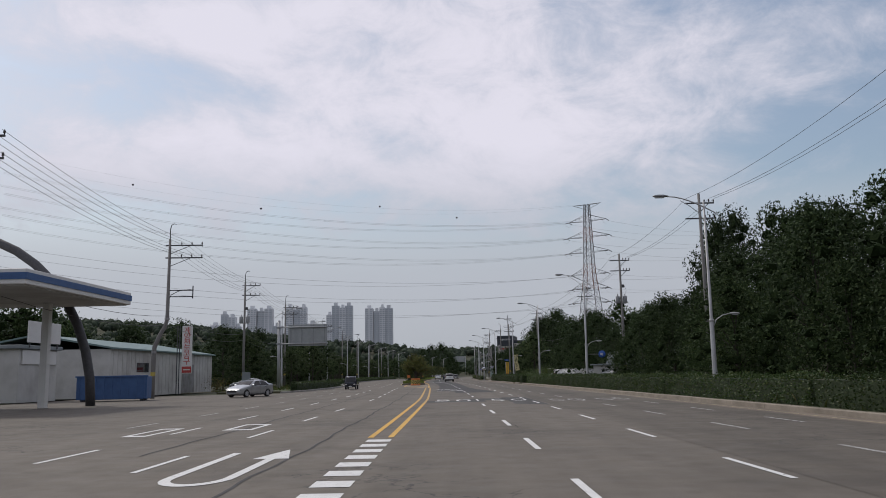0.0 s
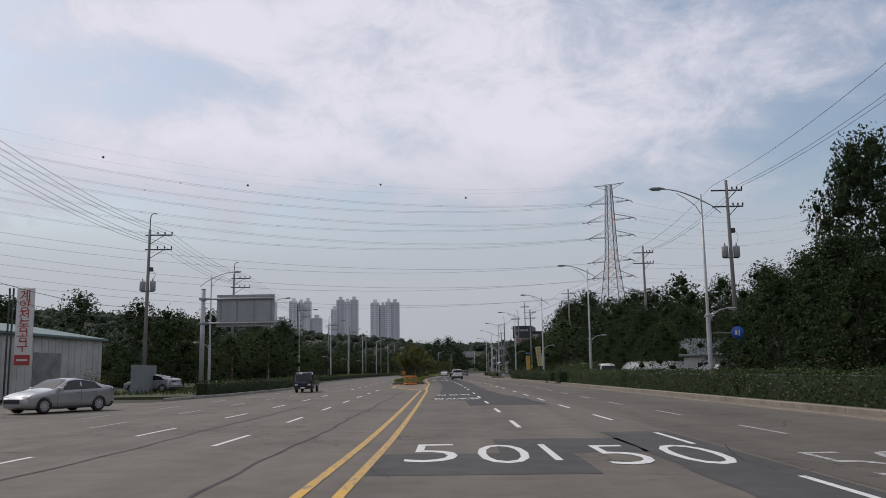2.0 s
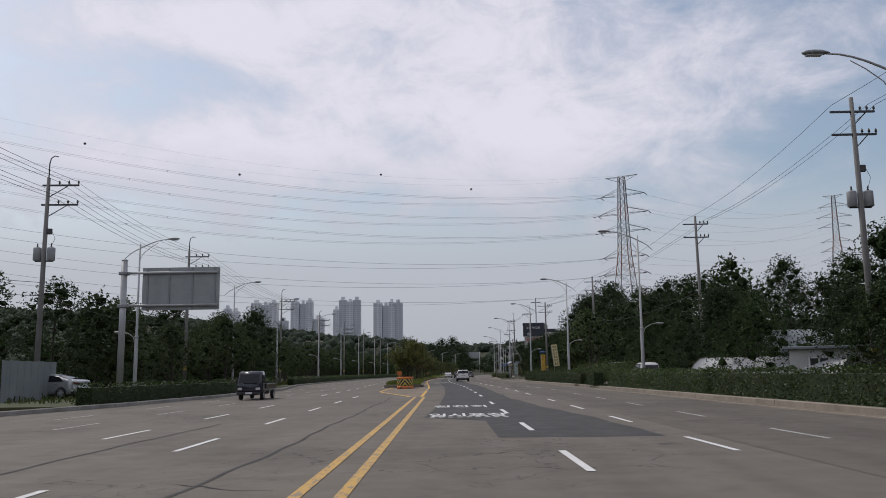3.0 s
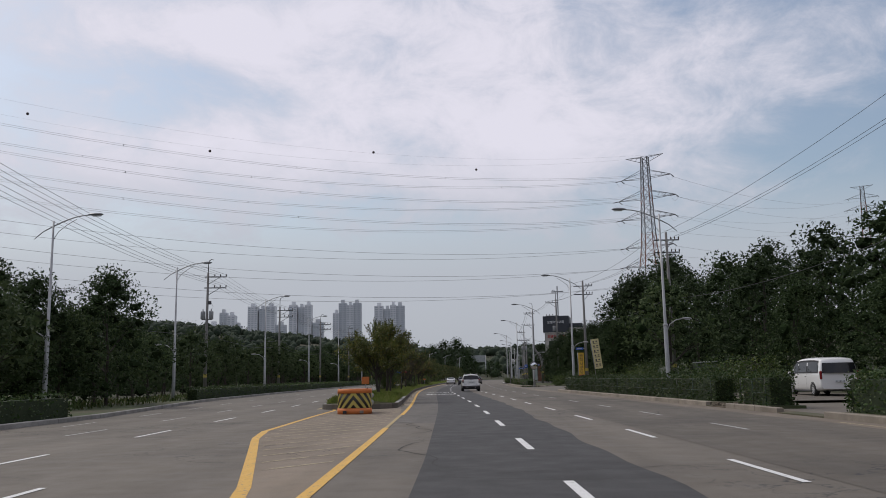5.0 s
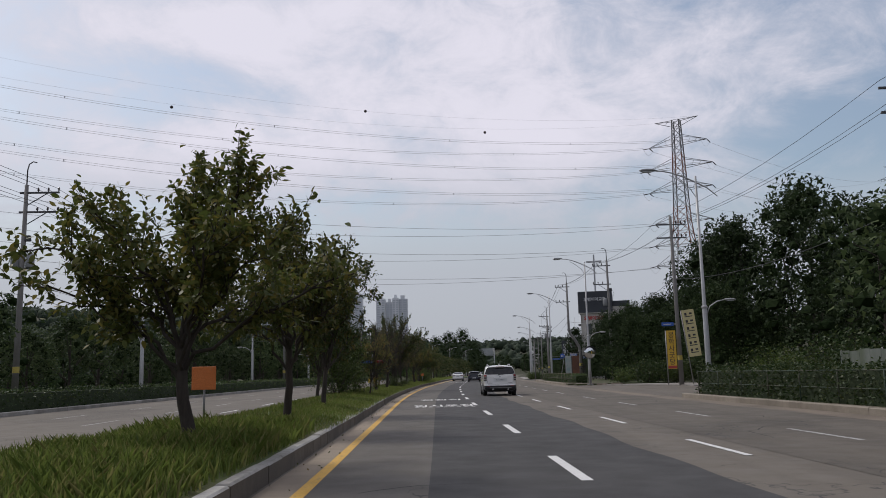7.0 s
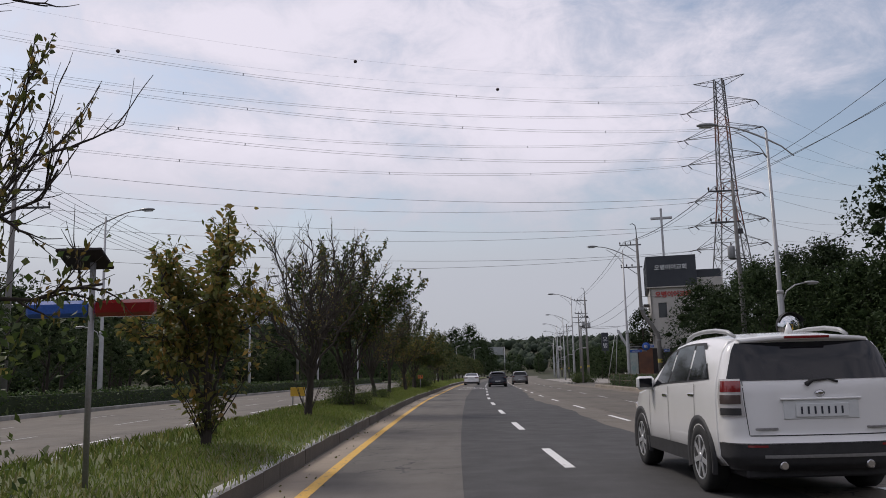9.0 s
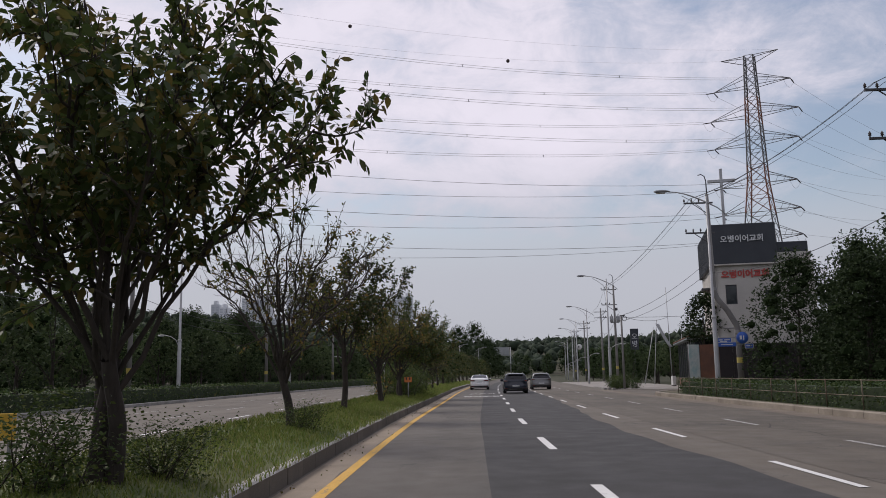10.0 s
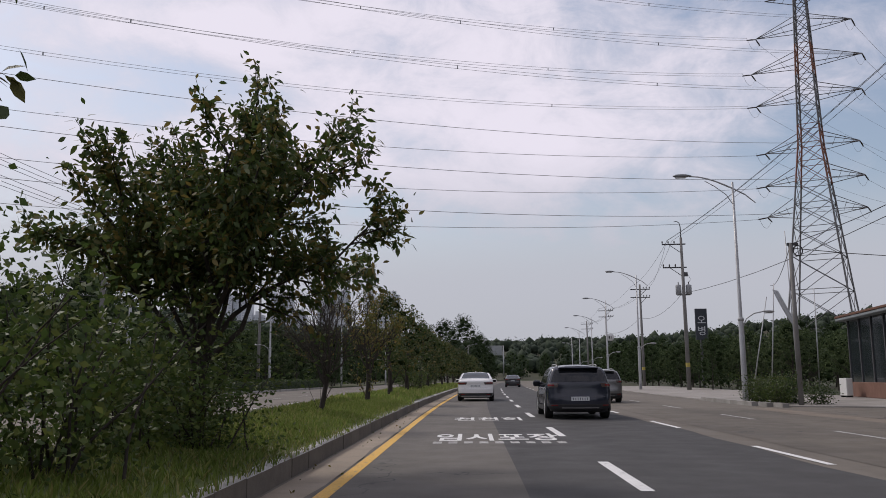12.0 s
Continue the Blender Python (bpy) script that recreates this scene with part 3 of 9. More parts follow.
# ---------------------------------------------------------------- ground, road, paint
def build_ground():
    near = sorted(set(list(np.arange(-90, 100, 6.0)) + list(np.arange(-2600, -90, 90.0)) + list(np.arange(100, 2600, 90.0))))
    ys = sorted(set(list(np.arange(-120, 330, 6.0)) + list(np.arange(330, 1000, 25.0)) + list(np.arange(1000, 4600, 150.0)) + list(np.arange(-1500, -120, 120.0))))
    vs = [(x, y, hill(x, y)) for y in ys for x in near]
    w = len(near)
    fs = [(j * w + i, j * w + i + 1, (j + 1) * w + i + 1, (j + 1) * w + i) for j in range(len(ys) - 1) for i in range(w - 1)]
    ob = put("ground", mesh_from("ground", vs, fs, M["litter"], True))
    tagged(ob, "rough green and brown open ground rising into wooded hills", "ground", kind="structure")


build_ground()
road = put("road", strip(-70, 600, lambda y: kerb_left(y) - (14 if y < 84 else 0), lambda y: kerb_right(y) + 0.1, 0.0, 2.0, "road", M["asphalt"]))
tagged(road, "wide worn grey asphalt road with faded lane markings", "road", kind="structure")

fresh = table([74.2, 80, 90, 100, 115, 122, 132, 150, 180, 200, 206, 212, 228, 241, 420], [2.6, 2.4, 1.7, 1.3, 1.37, 1.41, 1.6, 1.7, 1.95, 2.35, 2.4, 2.1, 2.55, 2.8, 2.9])
fresh_l = table([74.2, 81.0, 81.4, 92, 110, 140, 175, 210, 300, 420], [-0.9, -0.9, -2.7, -2.3, -2.05, -1.95, -1.6, -1.25, -1.2, -1.2])
lay = put("inner_lane", strip(122.0, 420, lambda y: -3.42, fresh_l, 0.004, 1.0, "inner_lane", M["asphalt_mid"]), road)
lay = put("resurfaced_lane", strip(74.2, 420, fresh_l, lambda y: fresh(y) + 0.10 * math.sin(y * 0.9) * math.sin(y * 0.37), 0.004, 1.0, "resurfaced_lane", M["asphalt_new"]), road)
lay = put("outer_lane", strip(-40, 262, 3.42, lambda y: kerb_right(y) - 0.98, 0.004, 1.0, "outer_lane", M["asphalt_outer"]), road)
lay = put("repair_patch", strip(50.4, 53.5, -3.1, 0.4, 0.004, 1.0, "repair_patch", M["asphalt_patch"]), road)
lay = put("repair_patch", strip(53.5, 56.6, -0.9, 1.8, 0.004, 1.0, "repair_patch", M["asphalt_patch"]), road)
lay = put("repair_patch", strip(44.6, 58.3, lambda y: 1.72 + 0.04 * math.sin(y * 2.1) + 1.5 * smooth(46.6, 44.4, y), 3.3, 0.004, 1.0, "repair_patch", M["asphalt_patch"]), road)
# dusty ground of the hatched wedge in front of the central strip
wedge_l = table([104, 106, 116, 119, 128, 134, 141], [-4.1, -4.35, -6.5, -6.9, -6.95, -6.85, -7.6])
lay = put("dusty_wedge", strip(104, 139.5, wedge_l, table([104, 125, 139.5], [-3.5, -3.35, -3.9]), 0.004, 1.0, "dusty_wedge", M["dirt_road"]), road)
lay = put("dusty_gutter", strip(139.5, 330, -3.9, lambda y: -3.42 + 0.05 * math.sin(y * 1.7) * math.sin(y * 0.61), 0.004, 1.0, "dusty_gutter", M["dirt_gutter"]), road)
lay = put("dusty_gutter", strip(-30, 262, lambda y: kerb_right(y) - 0.85 + 0.12 * math.sin(y * 0.8), lambda y: kerb_right(y) + 0.05, 0.004, 1.0, "dusty_gutter", M["grime_gutter"]), road)


def seam(off0, y0, y1, seed):
    """A sealed joint: a thin wavering dark line along the road."""
    rng = np.random.default_rng(seed)
    ph = rng.uniform(0, 6, 3)
    f = lambda y: off0 + 0.05 * math.sin(y * 0.5 + ph[0]) + 0.03 * math.sin(y * 1.9 + ph[1])
    put("sealed_joint", strip(y0, y1, lambda y: f(y) - 0.035, lambda y: f(y) + 0.035, 0.006, 0.7, "sealed_joint", M["asphalt_new"]), road)


def crack(off, y, way, length, seed):
    """A fine open crack wandering across the surface."""
    rng = np.random.default_rng(seed)
    p, d = at_road(off, y, 0.005), math.radians(way)
    left, right = [], []
    n = int(length / 0.22)
    for i in range(n + 1):
        w = 0.012 * (0.4 + math.sin(math.pi * (i + 0.5) / (n + 1))) * rng.uniform(0.6, 1.5)
        q = Vector((-math.sin(d), math.cos(d), 0)) * w
        left.append(p + q)
        right.append(p - q)
        d += rng.normal(0, 0.28) - 0.25 * (d - math.radians(way))
        p = p + Vector((math.cos(d), math.sin(d), 0)) * 0.22
    vs = left + right
    put("crack", mesh_from("crack", vs, [(n + 1 + i, n + 2 + i, i + 1, i) for i in range(n)], M["crack"]), road)


rngc = np.random.default_rng(33)
for k in range(46):
    y = rngc.uniform(12, 250)
    off = rngc.uniform(-2.9, 8.5) if y > 100 else rngc.uniform(-12.0, 9.0)
    if 75 < y and abs(off) < 2.6:
        off += 4.6 if off > 0 else -0.4
    along = rngc.uniform() < 0.65
    crack(off, y, (90 if along else 0) + rngc.normal(0, 14), rngc.uniform(2.5, 9.0) if along else rngc.uniform(1.2, 3.5), 100 + k)
seam(-5.05, 5, 104, 1)
seam(-8.4, 20, 80, 4)

paint = empty("road_markings", Matrix(), "worn white and yellow road markings on asphalt", "road marking", kind="structure")


def dashes(off, y0, y1, phase, width=0.13, length=3.0, period=8.0, material=None, end_gap=0.0):
    f = off if callable(off) else (lambda y: off)
    y = y0 + (phase - y0) % period
    while y + length < y1:
        # the far end of a dash lies at y + length
        n = 2
        vs, fs = [], []
        for i in range(n + 1):
            yy = y + length * i / n
            x = lane(yy) + f(yy)
            vs += [(x - width / 2, yy, 0.008), (x + width / 2, yy, 0.008)]
            if i:
                fs.append((2 * i - 2, 2 * i - 1, 2 * i + 1, 2 * i))
        put("dash", mesh_from("dash", vs, fs, material or M["white"]), paint)
        y += period


# the far ends of the first line's dashes stand at 7.2 (mod 8) before the wedge, at 2.7 after it
dashes(0.0, -30, 96, 7.2 - 3)
dashes(0.0, 97, 330, 2.75 - 3, 0.15)
l2 = table([0, 20, 60, 75, 118, 138, 205, 245, 300], [3.3, 3.1, 2.95, 2.85, 3.05, 2.85, 3.05, 2.9, 2.9])
dashes(l2, -30, 100, 6.9, 0.12)
dashes(l2, 102, 330, 2.3, 0.12)
l3 = table([0, 20, 35, 60, 75, 118, 138, 205, 245, 300], [6.5, 6.2, 5.95, 5.6, 5.35, 5.9, 5.6, 5.8, 5.8, 5.8])
dashes(l3, -30, 110, 1.1, 0.12, material=M["white_faded"])
dashes(l3, 112, 180, 4.5, 0.12, material=M["white_faded"])
dashes(l3, 182, 285, 6.0, 0.12, material=M["white_faded"])
l4 = table([0, 30, 60], [8.9, 8.6, 8.2])
dashes(l4, -30, 62, 3.5, 0.12, material=M["white_faded"])
o1 = table([-30, 20, 60, 100], [-7.6, -7.35, -6.75, -7.3])
dashes(o1, -30, 48, 0.9, 0.12)
dashes(o1, 50, 112, 7.7, 0.12)
o2 = table([-30, 35, 70, 125, 207, 235, 300], [-10.2, -10.0, -9.5, -10.05, -9.9, -10.4, -10.6])
dashes(o2, 10, 100, 2.8, 0.12)
dashes(o2, 102, 330, 5.2, 0.12)
o3 = table([-30, 35, 70, 125, 215, 250, 300], [-12.9, -12.6, -12.3, -12.4, -12.6, -13.6, -13.8])
dashes(o3, 30, 330, 6.2, 0.12, material=M["white_faded"])
o4 = table([60, 110, 150, 300], [-15.0, -14.4, -15.6, -16.6])
dashes(o4, 60, 330, 3.2, 0.12, material=M["white_faded"])


def solid(name, y0, y1, off0, off1, material, step=2.0):
    put(name, strip(y0, y1, off0, off1, 0.008, step, name, material), paint)


centre = table([24, 40, 56, 80, 104], [-3.66, -3.50, -3.37, -3.45, -3.52])
# double yellow centre line, then the wedge's two edges
for a, b, mt in ((24.2, 49.0, "yellow"), (49.0, 90.0, "yellow_worn"), (90.0, 104.5, "yellow_worn")):
    solid("yellow_line", a, b, lambda y: centre(y) + 0.19, lambda y: centre(y) + 0.34, M[mt])
    solid("yellow_line", a, b, lambda y: centre(y) - 0.33, lambda y: centre(y) - 0.18, M[mt])
solid("yellow_line", 104.5, 119.6, -3.50, -3.33, M["yellow"])
solid("yellow_line", 119.6, 128.0, -3.48, -3.36, M["yellow_faded"])
solid("yellow_line", 128.0, 330, lambda y: -3.46 + 0.1 * smooth(160, 260, y), lambda y: -3.30 + 0.1 * smooth(160, 260, y), M["yellow"])
edge = table([104, 106, 116, 119, 128, 134, 141], [-4.05, -4.3, -6.45, -6.85, -6.9, -6.8, -7.7])
solid("yellow_line", 104.5, 119, lambda y: edge(y) - 0.1, lambda y: edge(y) + 0.1, M["yellow"], 1.0)
solid("yellow_line", 119, 136, lambda y: edge(y) - 0.08, lambda y: edge(y) + 0.08, M["yellow"], 1.0)
solid("yellow_line", 136, 330, -7.95, -7.8, M["yellow_faded"])
solid("edge_line", -30, 119, lambda y: kerb_right(y) - 0.62, lambda y: kerb_right(y) - 0.52, M["hatch_pale"])
# hatching inside the wedge, slanting away from the traffic
for k in range(26):
    y = 103.5 + k * 1.28
    lo, hi = edge(y) + 0.22, -3.66
    hi = min(hi, lo + (134.6 - y) / 1.33)
    if 106 < y < 108.5:
        lo += 0.3
    if hi - lo < 0.5:
        continue
    ww = 0.075
    a, b = at_road(lo, y, 0.008), at_road(hi, y + 1.33 * (hi - lo), 0.008)
    put("hatch_bar", mesh_from("hatch_bar", [(a.x, a.y - ww, 0.008), (b.x, b.y - ww, 0.008), (b.x, b.y + ww, 0.008), (a.x, a.y + ww, 0.008)], [(0, 1, 2, 3)], M["hatch_pale"]), paint)
# ladder of white bars where the centre line opens
for k in range(11):
    y = 9.2 + k * 1.36
    put("ladder_bar", strip(y, y + 0.72, -3.92, -3.32, 0.008, 1.0, "ladder_bar", M["white"]), paint)


def flat_shape(name, outline, where, material, holes=()):
    """A painted shape from an outline in metres, drawn as quads between two rails."""
    vs, fs = [], []
    for i, (a, b) in enumerate(outline):
        vs += [(a[0], a[1], 0), (b[0], b[1], 0)]
        if i:
            fs.append((2 * i - 2, 2 * i - 1, 2 * i + 1, 2 * i))
    put(name, mesh_from(name, vs, fs, material), paint, where)


def on_road(off, y, z=0.008, turn=0.0):
    p = at_road(off, y, z)
    return pose(p.x, p.y, p.z, 0, 0, heading(y) + turn)


def u_turn_arrow(off, y, flip=1, scale=1.0):
    """The turn-back arrow: two legs, a bend towards the eye, and a head on one leg."""
    w, m = 0.09 * scale, on_road(off, y)
    rail = []
    for k in range(13):
        a = math.pi + math.pi * k / 12
        c = (0.5 * math.cos(a) * flip, 0.9 * math.sin(a))
        d = (math.cos(a) * flip, math.sin(a))
        rail.append(((c[0] - d[0] * w, c[1] - d[1] * w * 1.5), (c[0] + d[0] * w, c[1] + d[1] * w * 1.5)))
    first = ((-0.5 * flip + w * flip, 4.4), (-0.5 * flip - w * flip, 4.4))
    last = ((0.5 * flip - w * flip, 3.0), (0.5 * flip + w * flip, 3.0))
    flat_shape("arrow", [first] + rail + [last], m, M["white"])
    flat_shape("arrow_head", [((0.5 * flip - 0.36, 3.0), (0.5 * flip + 0.36, 3.0)), ((0.5 * flip - 0.01, 5.0), (0.5 * flip + 0.01, 5.0))], m, M["white"])


u_turn_arrow(-5.92, 16.0)
# two outlined boxes further left
for off, y, w, ln in ((-8.42, 28.2, 0.46, 3.1), (-10.85, 26.0, 0.36, 3.6)):
    m = on_road(off, y)
    for a, b in ((-w, -w + 0.15), (w - 0.15, w)):
        flat_shape("lane_symbol", [((a, 0.4), (b, 0.4)), ((a, ln - 0.4), (b, ln - 0.4))], m, M["white"])
    for a, b in ((0, 0.4), (ln - 0.4, ln)):
        flat_shape("lane_symbol", [((-w, a), (w, a)), ((-w, b), (w, b))], m, M["white"])


def road_text(body, off, y, width, length, material, weight=0.022):
    me = text_mesh(body, 1.0, material, bold=weight)
    co = np.array([v.co for v in me.vertices])
    lo, hi = co.min(0), co.max(0)
    mid = (lo + hi) / 2
    m = on_road(off, y) @ Matrix.Diagonal((width / (hi[0] - lo[0]), length / (hi[1] - lo[1]), 1, 1)) @ Matrix.Translation((-mid[0], -mid[1], 0))
    put("lettering", me, paint, m, "white lettering painted on the road")


for digit, off, y, w in (("5", -2.14, 53.8, 0.92), ("0", -0.86, 53.5, 0.92), ("5", 1.17, 53.15, 0.80), ("0", 2.45, 53.05, 0.92)):
    road_text(digit, off, y, w, 3.35, M["white"], -0.014)
road_text("임시포장", -1.3, 83.6, 2.5, 1.9, M["white"])
road_text("천천히", -1.45, 90.4, 2.1, 1.9, M["white"])
road_text("임시포장", -1.3, 168.0, 2.5, 2.1, M["white"])
road_text("천천히", -1.4, 175.6, 2.0, 1.8, M["white"])
road_text("천천히", -1.35, 254.8, 1.9, 1.7, M["white"])
road_text("임시포장", -1.3, 247.6, 2.4, 1.9, M["white"])
for y in (82.1, 166.4, 246.0):
    for k in range(9):
        flat_shape("marking_bar", [((0, 0), (0.16, 0)), ((0, 0.45), (0.16, 0.45))], on_road(-2.5 + k * 0.28, y), M["white_faded"])
for digit, off, w in (("5", 4.5, 0.85), ("0", 5.65, 0.95), ("5", 7.25, 0.8), ("0", 8.25, 0.8)):
    road_text(digit, off, 51.4, w, 3.3, M["white_faded"], -0.02)

# pavement behind the right kerb, and the open yard on the left
for a, b in ((-30, 121), (131.8, 172), (208, 243.5)):
    side = put("pavement", strip(a, b, lambda y: kerb_right(y) + 0.2, lambda y: kerb_right(y) + 0.75, 0.17, 2.0, "pavement", M["soil"], 0.3))
    tagged(side, "bare earth strip behind the concrete kerb", "verge", kind="structure")
entry = put("pavement", strip(121, 131.8, lambda y: kerb_right(y) + 0.02, lambda y: kerb_right(y) + 0.75, 0.05, 1.0, "pavement", M["soil"], 0.3))
tagged(entry, "broken bare earth where a driveway meets the road", "verge", kind="structure")
street = put("road", strip(171, 209, lambda y: kerb_right(y) + 0.04, lambda y: kerb_right(y) + 13.5, 0.008, 1.0, "road", M["asphalt"], 0.3))
tagged(street, "grey asphalt mouth of a side street", "road", kind="structure")
mouth = put("road", strip(242, 265, lambda y: kerb_right(y) + 0.04, lambda y: kerb_right(y) + 8.0, 0.006, 1.0, "road", M["asphalt"], 0.3))
tagged(mouth, "grey asphalt mouth of the street beside the church", "road", kind="structure")
curl = lambda y: 0.12 * max(0.0, y - 243.0) ** 1.65
corner = put("pavement", strip(241, 252.6, lambda y: kerb_right(y) + 0.2 + curl(y), lambda y: kerb_right(y) + 9.0, 0.16, 0.8, "pavement", M["soil"], 0.3))
tagged(corner, "bare earth corner in front of the church hoarding", "verge", kind="structure")
lot = put("pavement", strip(194, 208, lambda y: kerb_right(y) + 2.6 + 4.6 * smooth(206, 196, y), lambda y: kerb_right(y) + 15.0, 0.07, 1.0, "pavement", M["paving"], 0.3))
tagged(lot, "pale worn paving in front of the trees", "pavement", kind="structure")
apron = put("pavement", strip(247, 330, lambda y: kerb_right(y) + 0.12 + 6.6 * smooth(263.5, 259.5, y), lambda y: kerb_right(y) + 9.0, 0.05, 2.0, "pavement", M["paving"], 0.3))
tagged(apron, "worn grey paved forecourt beside the road", "pavement", kind="structure")
verge = put("verge", strip(92, 420, lambda y: kerb_left(y) - 9.0, lambda y: kerb_left(y) - 0.15, 0.12, 3.0, "verge", M["verge"], 0.3))
tagged(verge, "rough green verge along the far kerb", "verge", kind="structure")
drive = put("pavement", strip(121, 131.8, lambda y: kerb_right(y) + 0.7, lambda y: kerb_right(y) + 11.0, 0.054, 1.0, "pavement", M["asphalt"], 0.3))
tagged(drive, "worn asphalt driveway behind the roadside hedge", "driveway", kind="structure")
drive = put("pavement", strip(131.8, 146, lambda y: kerb_right(y) + 3.6, lambda y: kerb_right(y) + 11.0, 0.17, 1.0, "pavement", M["asphalt"], 0.3))
tagged(drive, "worn asphalt yard where a van is parked", "driveway", kind="structure")
mound = put("verge", strip(126.7, 130.0, lambda y: kerb_right(y) + 0.24, lambda y: kerb_right(y) + 2.0, 0.16, 1.0, "verge", M["soil"], 0.3))
tagged(mound, "earth bed under a short block of hedge", "verge", kind="structure")
for a, b in ((-30, 121), (131.8, 172.4), (206, 241.5)):
    bank = put("verge", strip(a, b, lambda y: kerb_right(y) + 0.7, lambda y: kerb_right(y) + 9.0, 0.15, 3.0, "verge", M["verge"], 0.3))
    tagged(bank, "overgrown green verge behind the hedge", "verge", kind="structure")
def bed_z(off):
    """The central strip's soil is heaped a little between its kerbs."""
    return 0.2 + 0.2 * max(0.0, math.sin(math.pi * min(1.0, max(0.0, (-3.95 - off) / 3.75)))) ** 0.8


def bed_half(y):
    """Half the soil's width: full along the strip, drawn in round its nose."""
    return 1.725 if y >= 136.6 else math.sqrt(max(0.0, 1.72 ** 2 - ((136.6 - y) / 0.9) ** 2))


def median_bed():
    ys = [135.07, 135.2, 135.5, 135.9, 136.3] + [136.6 + 2.0 * k for k in range(142)]
    vs = []
    for y in ys:
        h = bed_half(y)
        for k in range(9):
            o = -5.825 + h * (1 - k / 4)
            vs.append((lane(y) + o, y, 0.2 + (bed_z(o) - 0.2) * smooth(135.0, 138.5, y) if 0 < k < 8 else 0.2))
    fs = [(r * 9 + k, r * 9 + k + 1, r * 9 + k + 10, r * 9 + k + 9) for r in range(len(ys) - 1) for k in range(8)]
    return put("median_bed", mesh_from("median_bed", vs, [f[::-1] for f in fs], M["turf"], True))


bed = median_bed()
tagged(bed, "grassy central strip between the carriageways", "median strip", kind="structure")

# ---------------------------------------------------------------- plants
def leaf_quads(rng, centres, size, droop=0.35, spread=0.35):
    """Folded leaf blades (two triangles each, as one bent quad) round the centres."""
    n = len(centres)
    c = centres + rng.normal(0, spread, (n, 3)) * np.array([1, 1, 0.8])
    yaw = rng.uniform(0, 2 * np.pi, n)
    pit = rng.normal(-droop, 0.55, n)
    d = np.stack([np.cos(yaw) * np.cos(pit), np.sin(yaw) * np.cos(pit), np.sin(pit)], 1)
    up = rng.normal(0, 1, (n, 3))
    s = np.cross(d, up)
    s /= np.linalg.norm(s, axis=1, keepdims=True) + 1e-9
    nrm = np.cross(s, d)
    ln = size * rng.uniform(0.65, 1.25, (n, 1))
    w = ln * rng.uniform(0.24, 0.34, (n, 1))
    base, tip = c - d * ln * 0.5, c + d * ln * 0.5
    bend = nrm * ln * 0.12
    midp = c + d * ln * -0.06
    v = np.stack([base, midp + s * w + bend, tip, midp - s * w + bend], 1)
    return v.reshape(-1, 3)


def leaf_slips(rng, centres, size, droop=0.3, spread=0.08):
    """Small three-cornered leaf sprays for trees that stay well away from the road."""
    n = len(centres)
    c = centres + rng.normal(0, spread, (n, 3))
    yaw, pit = rng.uniform(0, 2 * np.pi, n), rng.normal(-droop, 0.6, n)
    d = np.stack([np.cos(yaw) * np.cos(pit), np.sin(yaw) * np.cos(pit), np.sin(pit)], 1)
    s = np.cross(d, rng.normal(0, 1, (n, 3)))
    s /= np.linalg.norm(s, axis=1, keepdims=True) + 1e-9
    ln = size * rng.uniform(0.6, 1.3, (n, 1))
    w = ln * rng.uniform(0.3, 0.5, (n, 1))
    return np.stack([c - d * ln * 0.3 + s * w, c - d * ln * 0.5 - s * w * 0.6, c + d * ln * 0.6], 1).reshape(-1, 3)


class Tubes:
    """Gathers tapered limbs into one mesh."""

    def __init__(self):
        self.v, self.f, self.inner, self.corners = [], [], None, 4

    def add(self, pts, radii, sides):
        pts = np.asarray(pts, float)
        start = len(self.v)
        ref = np.array([0.31, 0.95, 0.05])
        for i in range(len(pts)):
            d = pts[min(i + 1, len(pts) - 1)] - pts[max(i - 1, 0)]
            d /= np.linalg.norm(d) + 1e-9
            a = np.cross(d, ref)
            a /= np.linalg.norm(a) + 1e-9
            b = np.cross(d, a)
            for k in range(sides):
                t = 2 * math.pi * k / sides
                self.v.append(tuple(pts[i] + (a * math.cos(t) + b * math.sin(t)) * radii[i]))
        for i in range(len(pts) - 1):
            for k in range(sides):
                p, q = start + i * sides, start + (i + 1) * sides
                self.f.append((p + k, p + (k + 1) % sides, q + (k + 1) % sides, q + k))

    def mesh(self, name, material):
        return mesh_from(name, self.v, self.f, material, True)


def limb(rng, start, way, length, r0, r1, n, wander, lift):
    pts, rad, p, d = [np.array(start)], [r0], np.array(start, float), np.array(way, float)
    for i in range(n):
        d = d + rng.normal(0, wander, 3) + np.array([0, 0, lift])
        d /= np.linalg.norm(d)
        p = p + d * length / n
        pts.append(p.copy())
        rad.append(r0 + (r1 - r0) * (i + 1) / n)
    return np.array(pts), rad


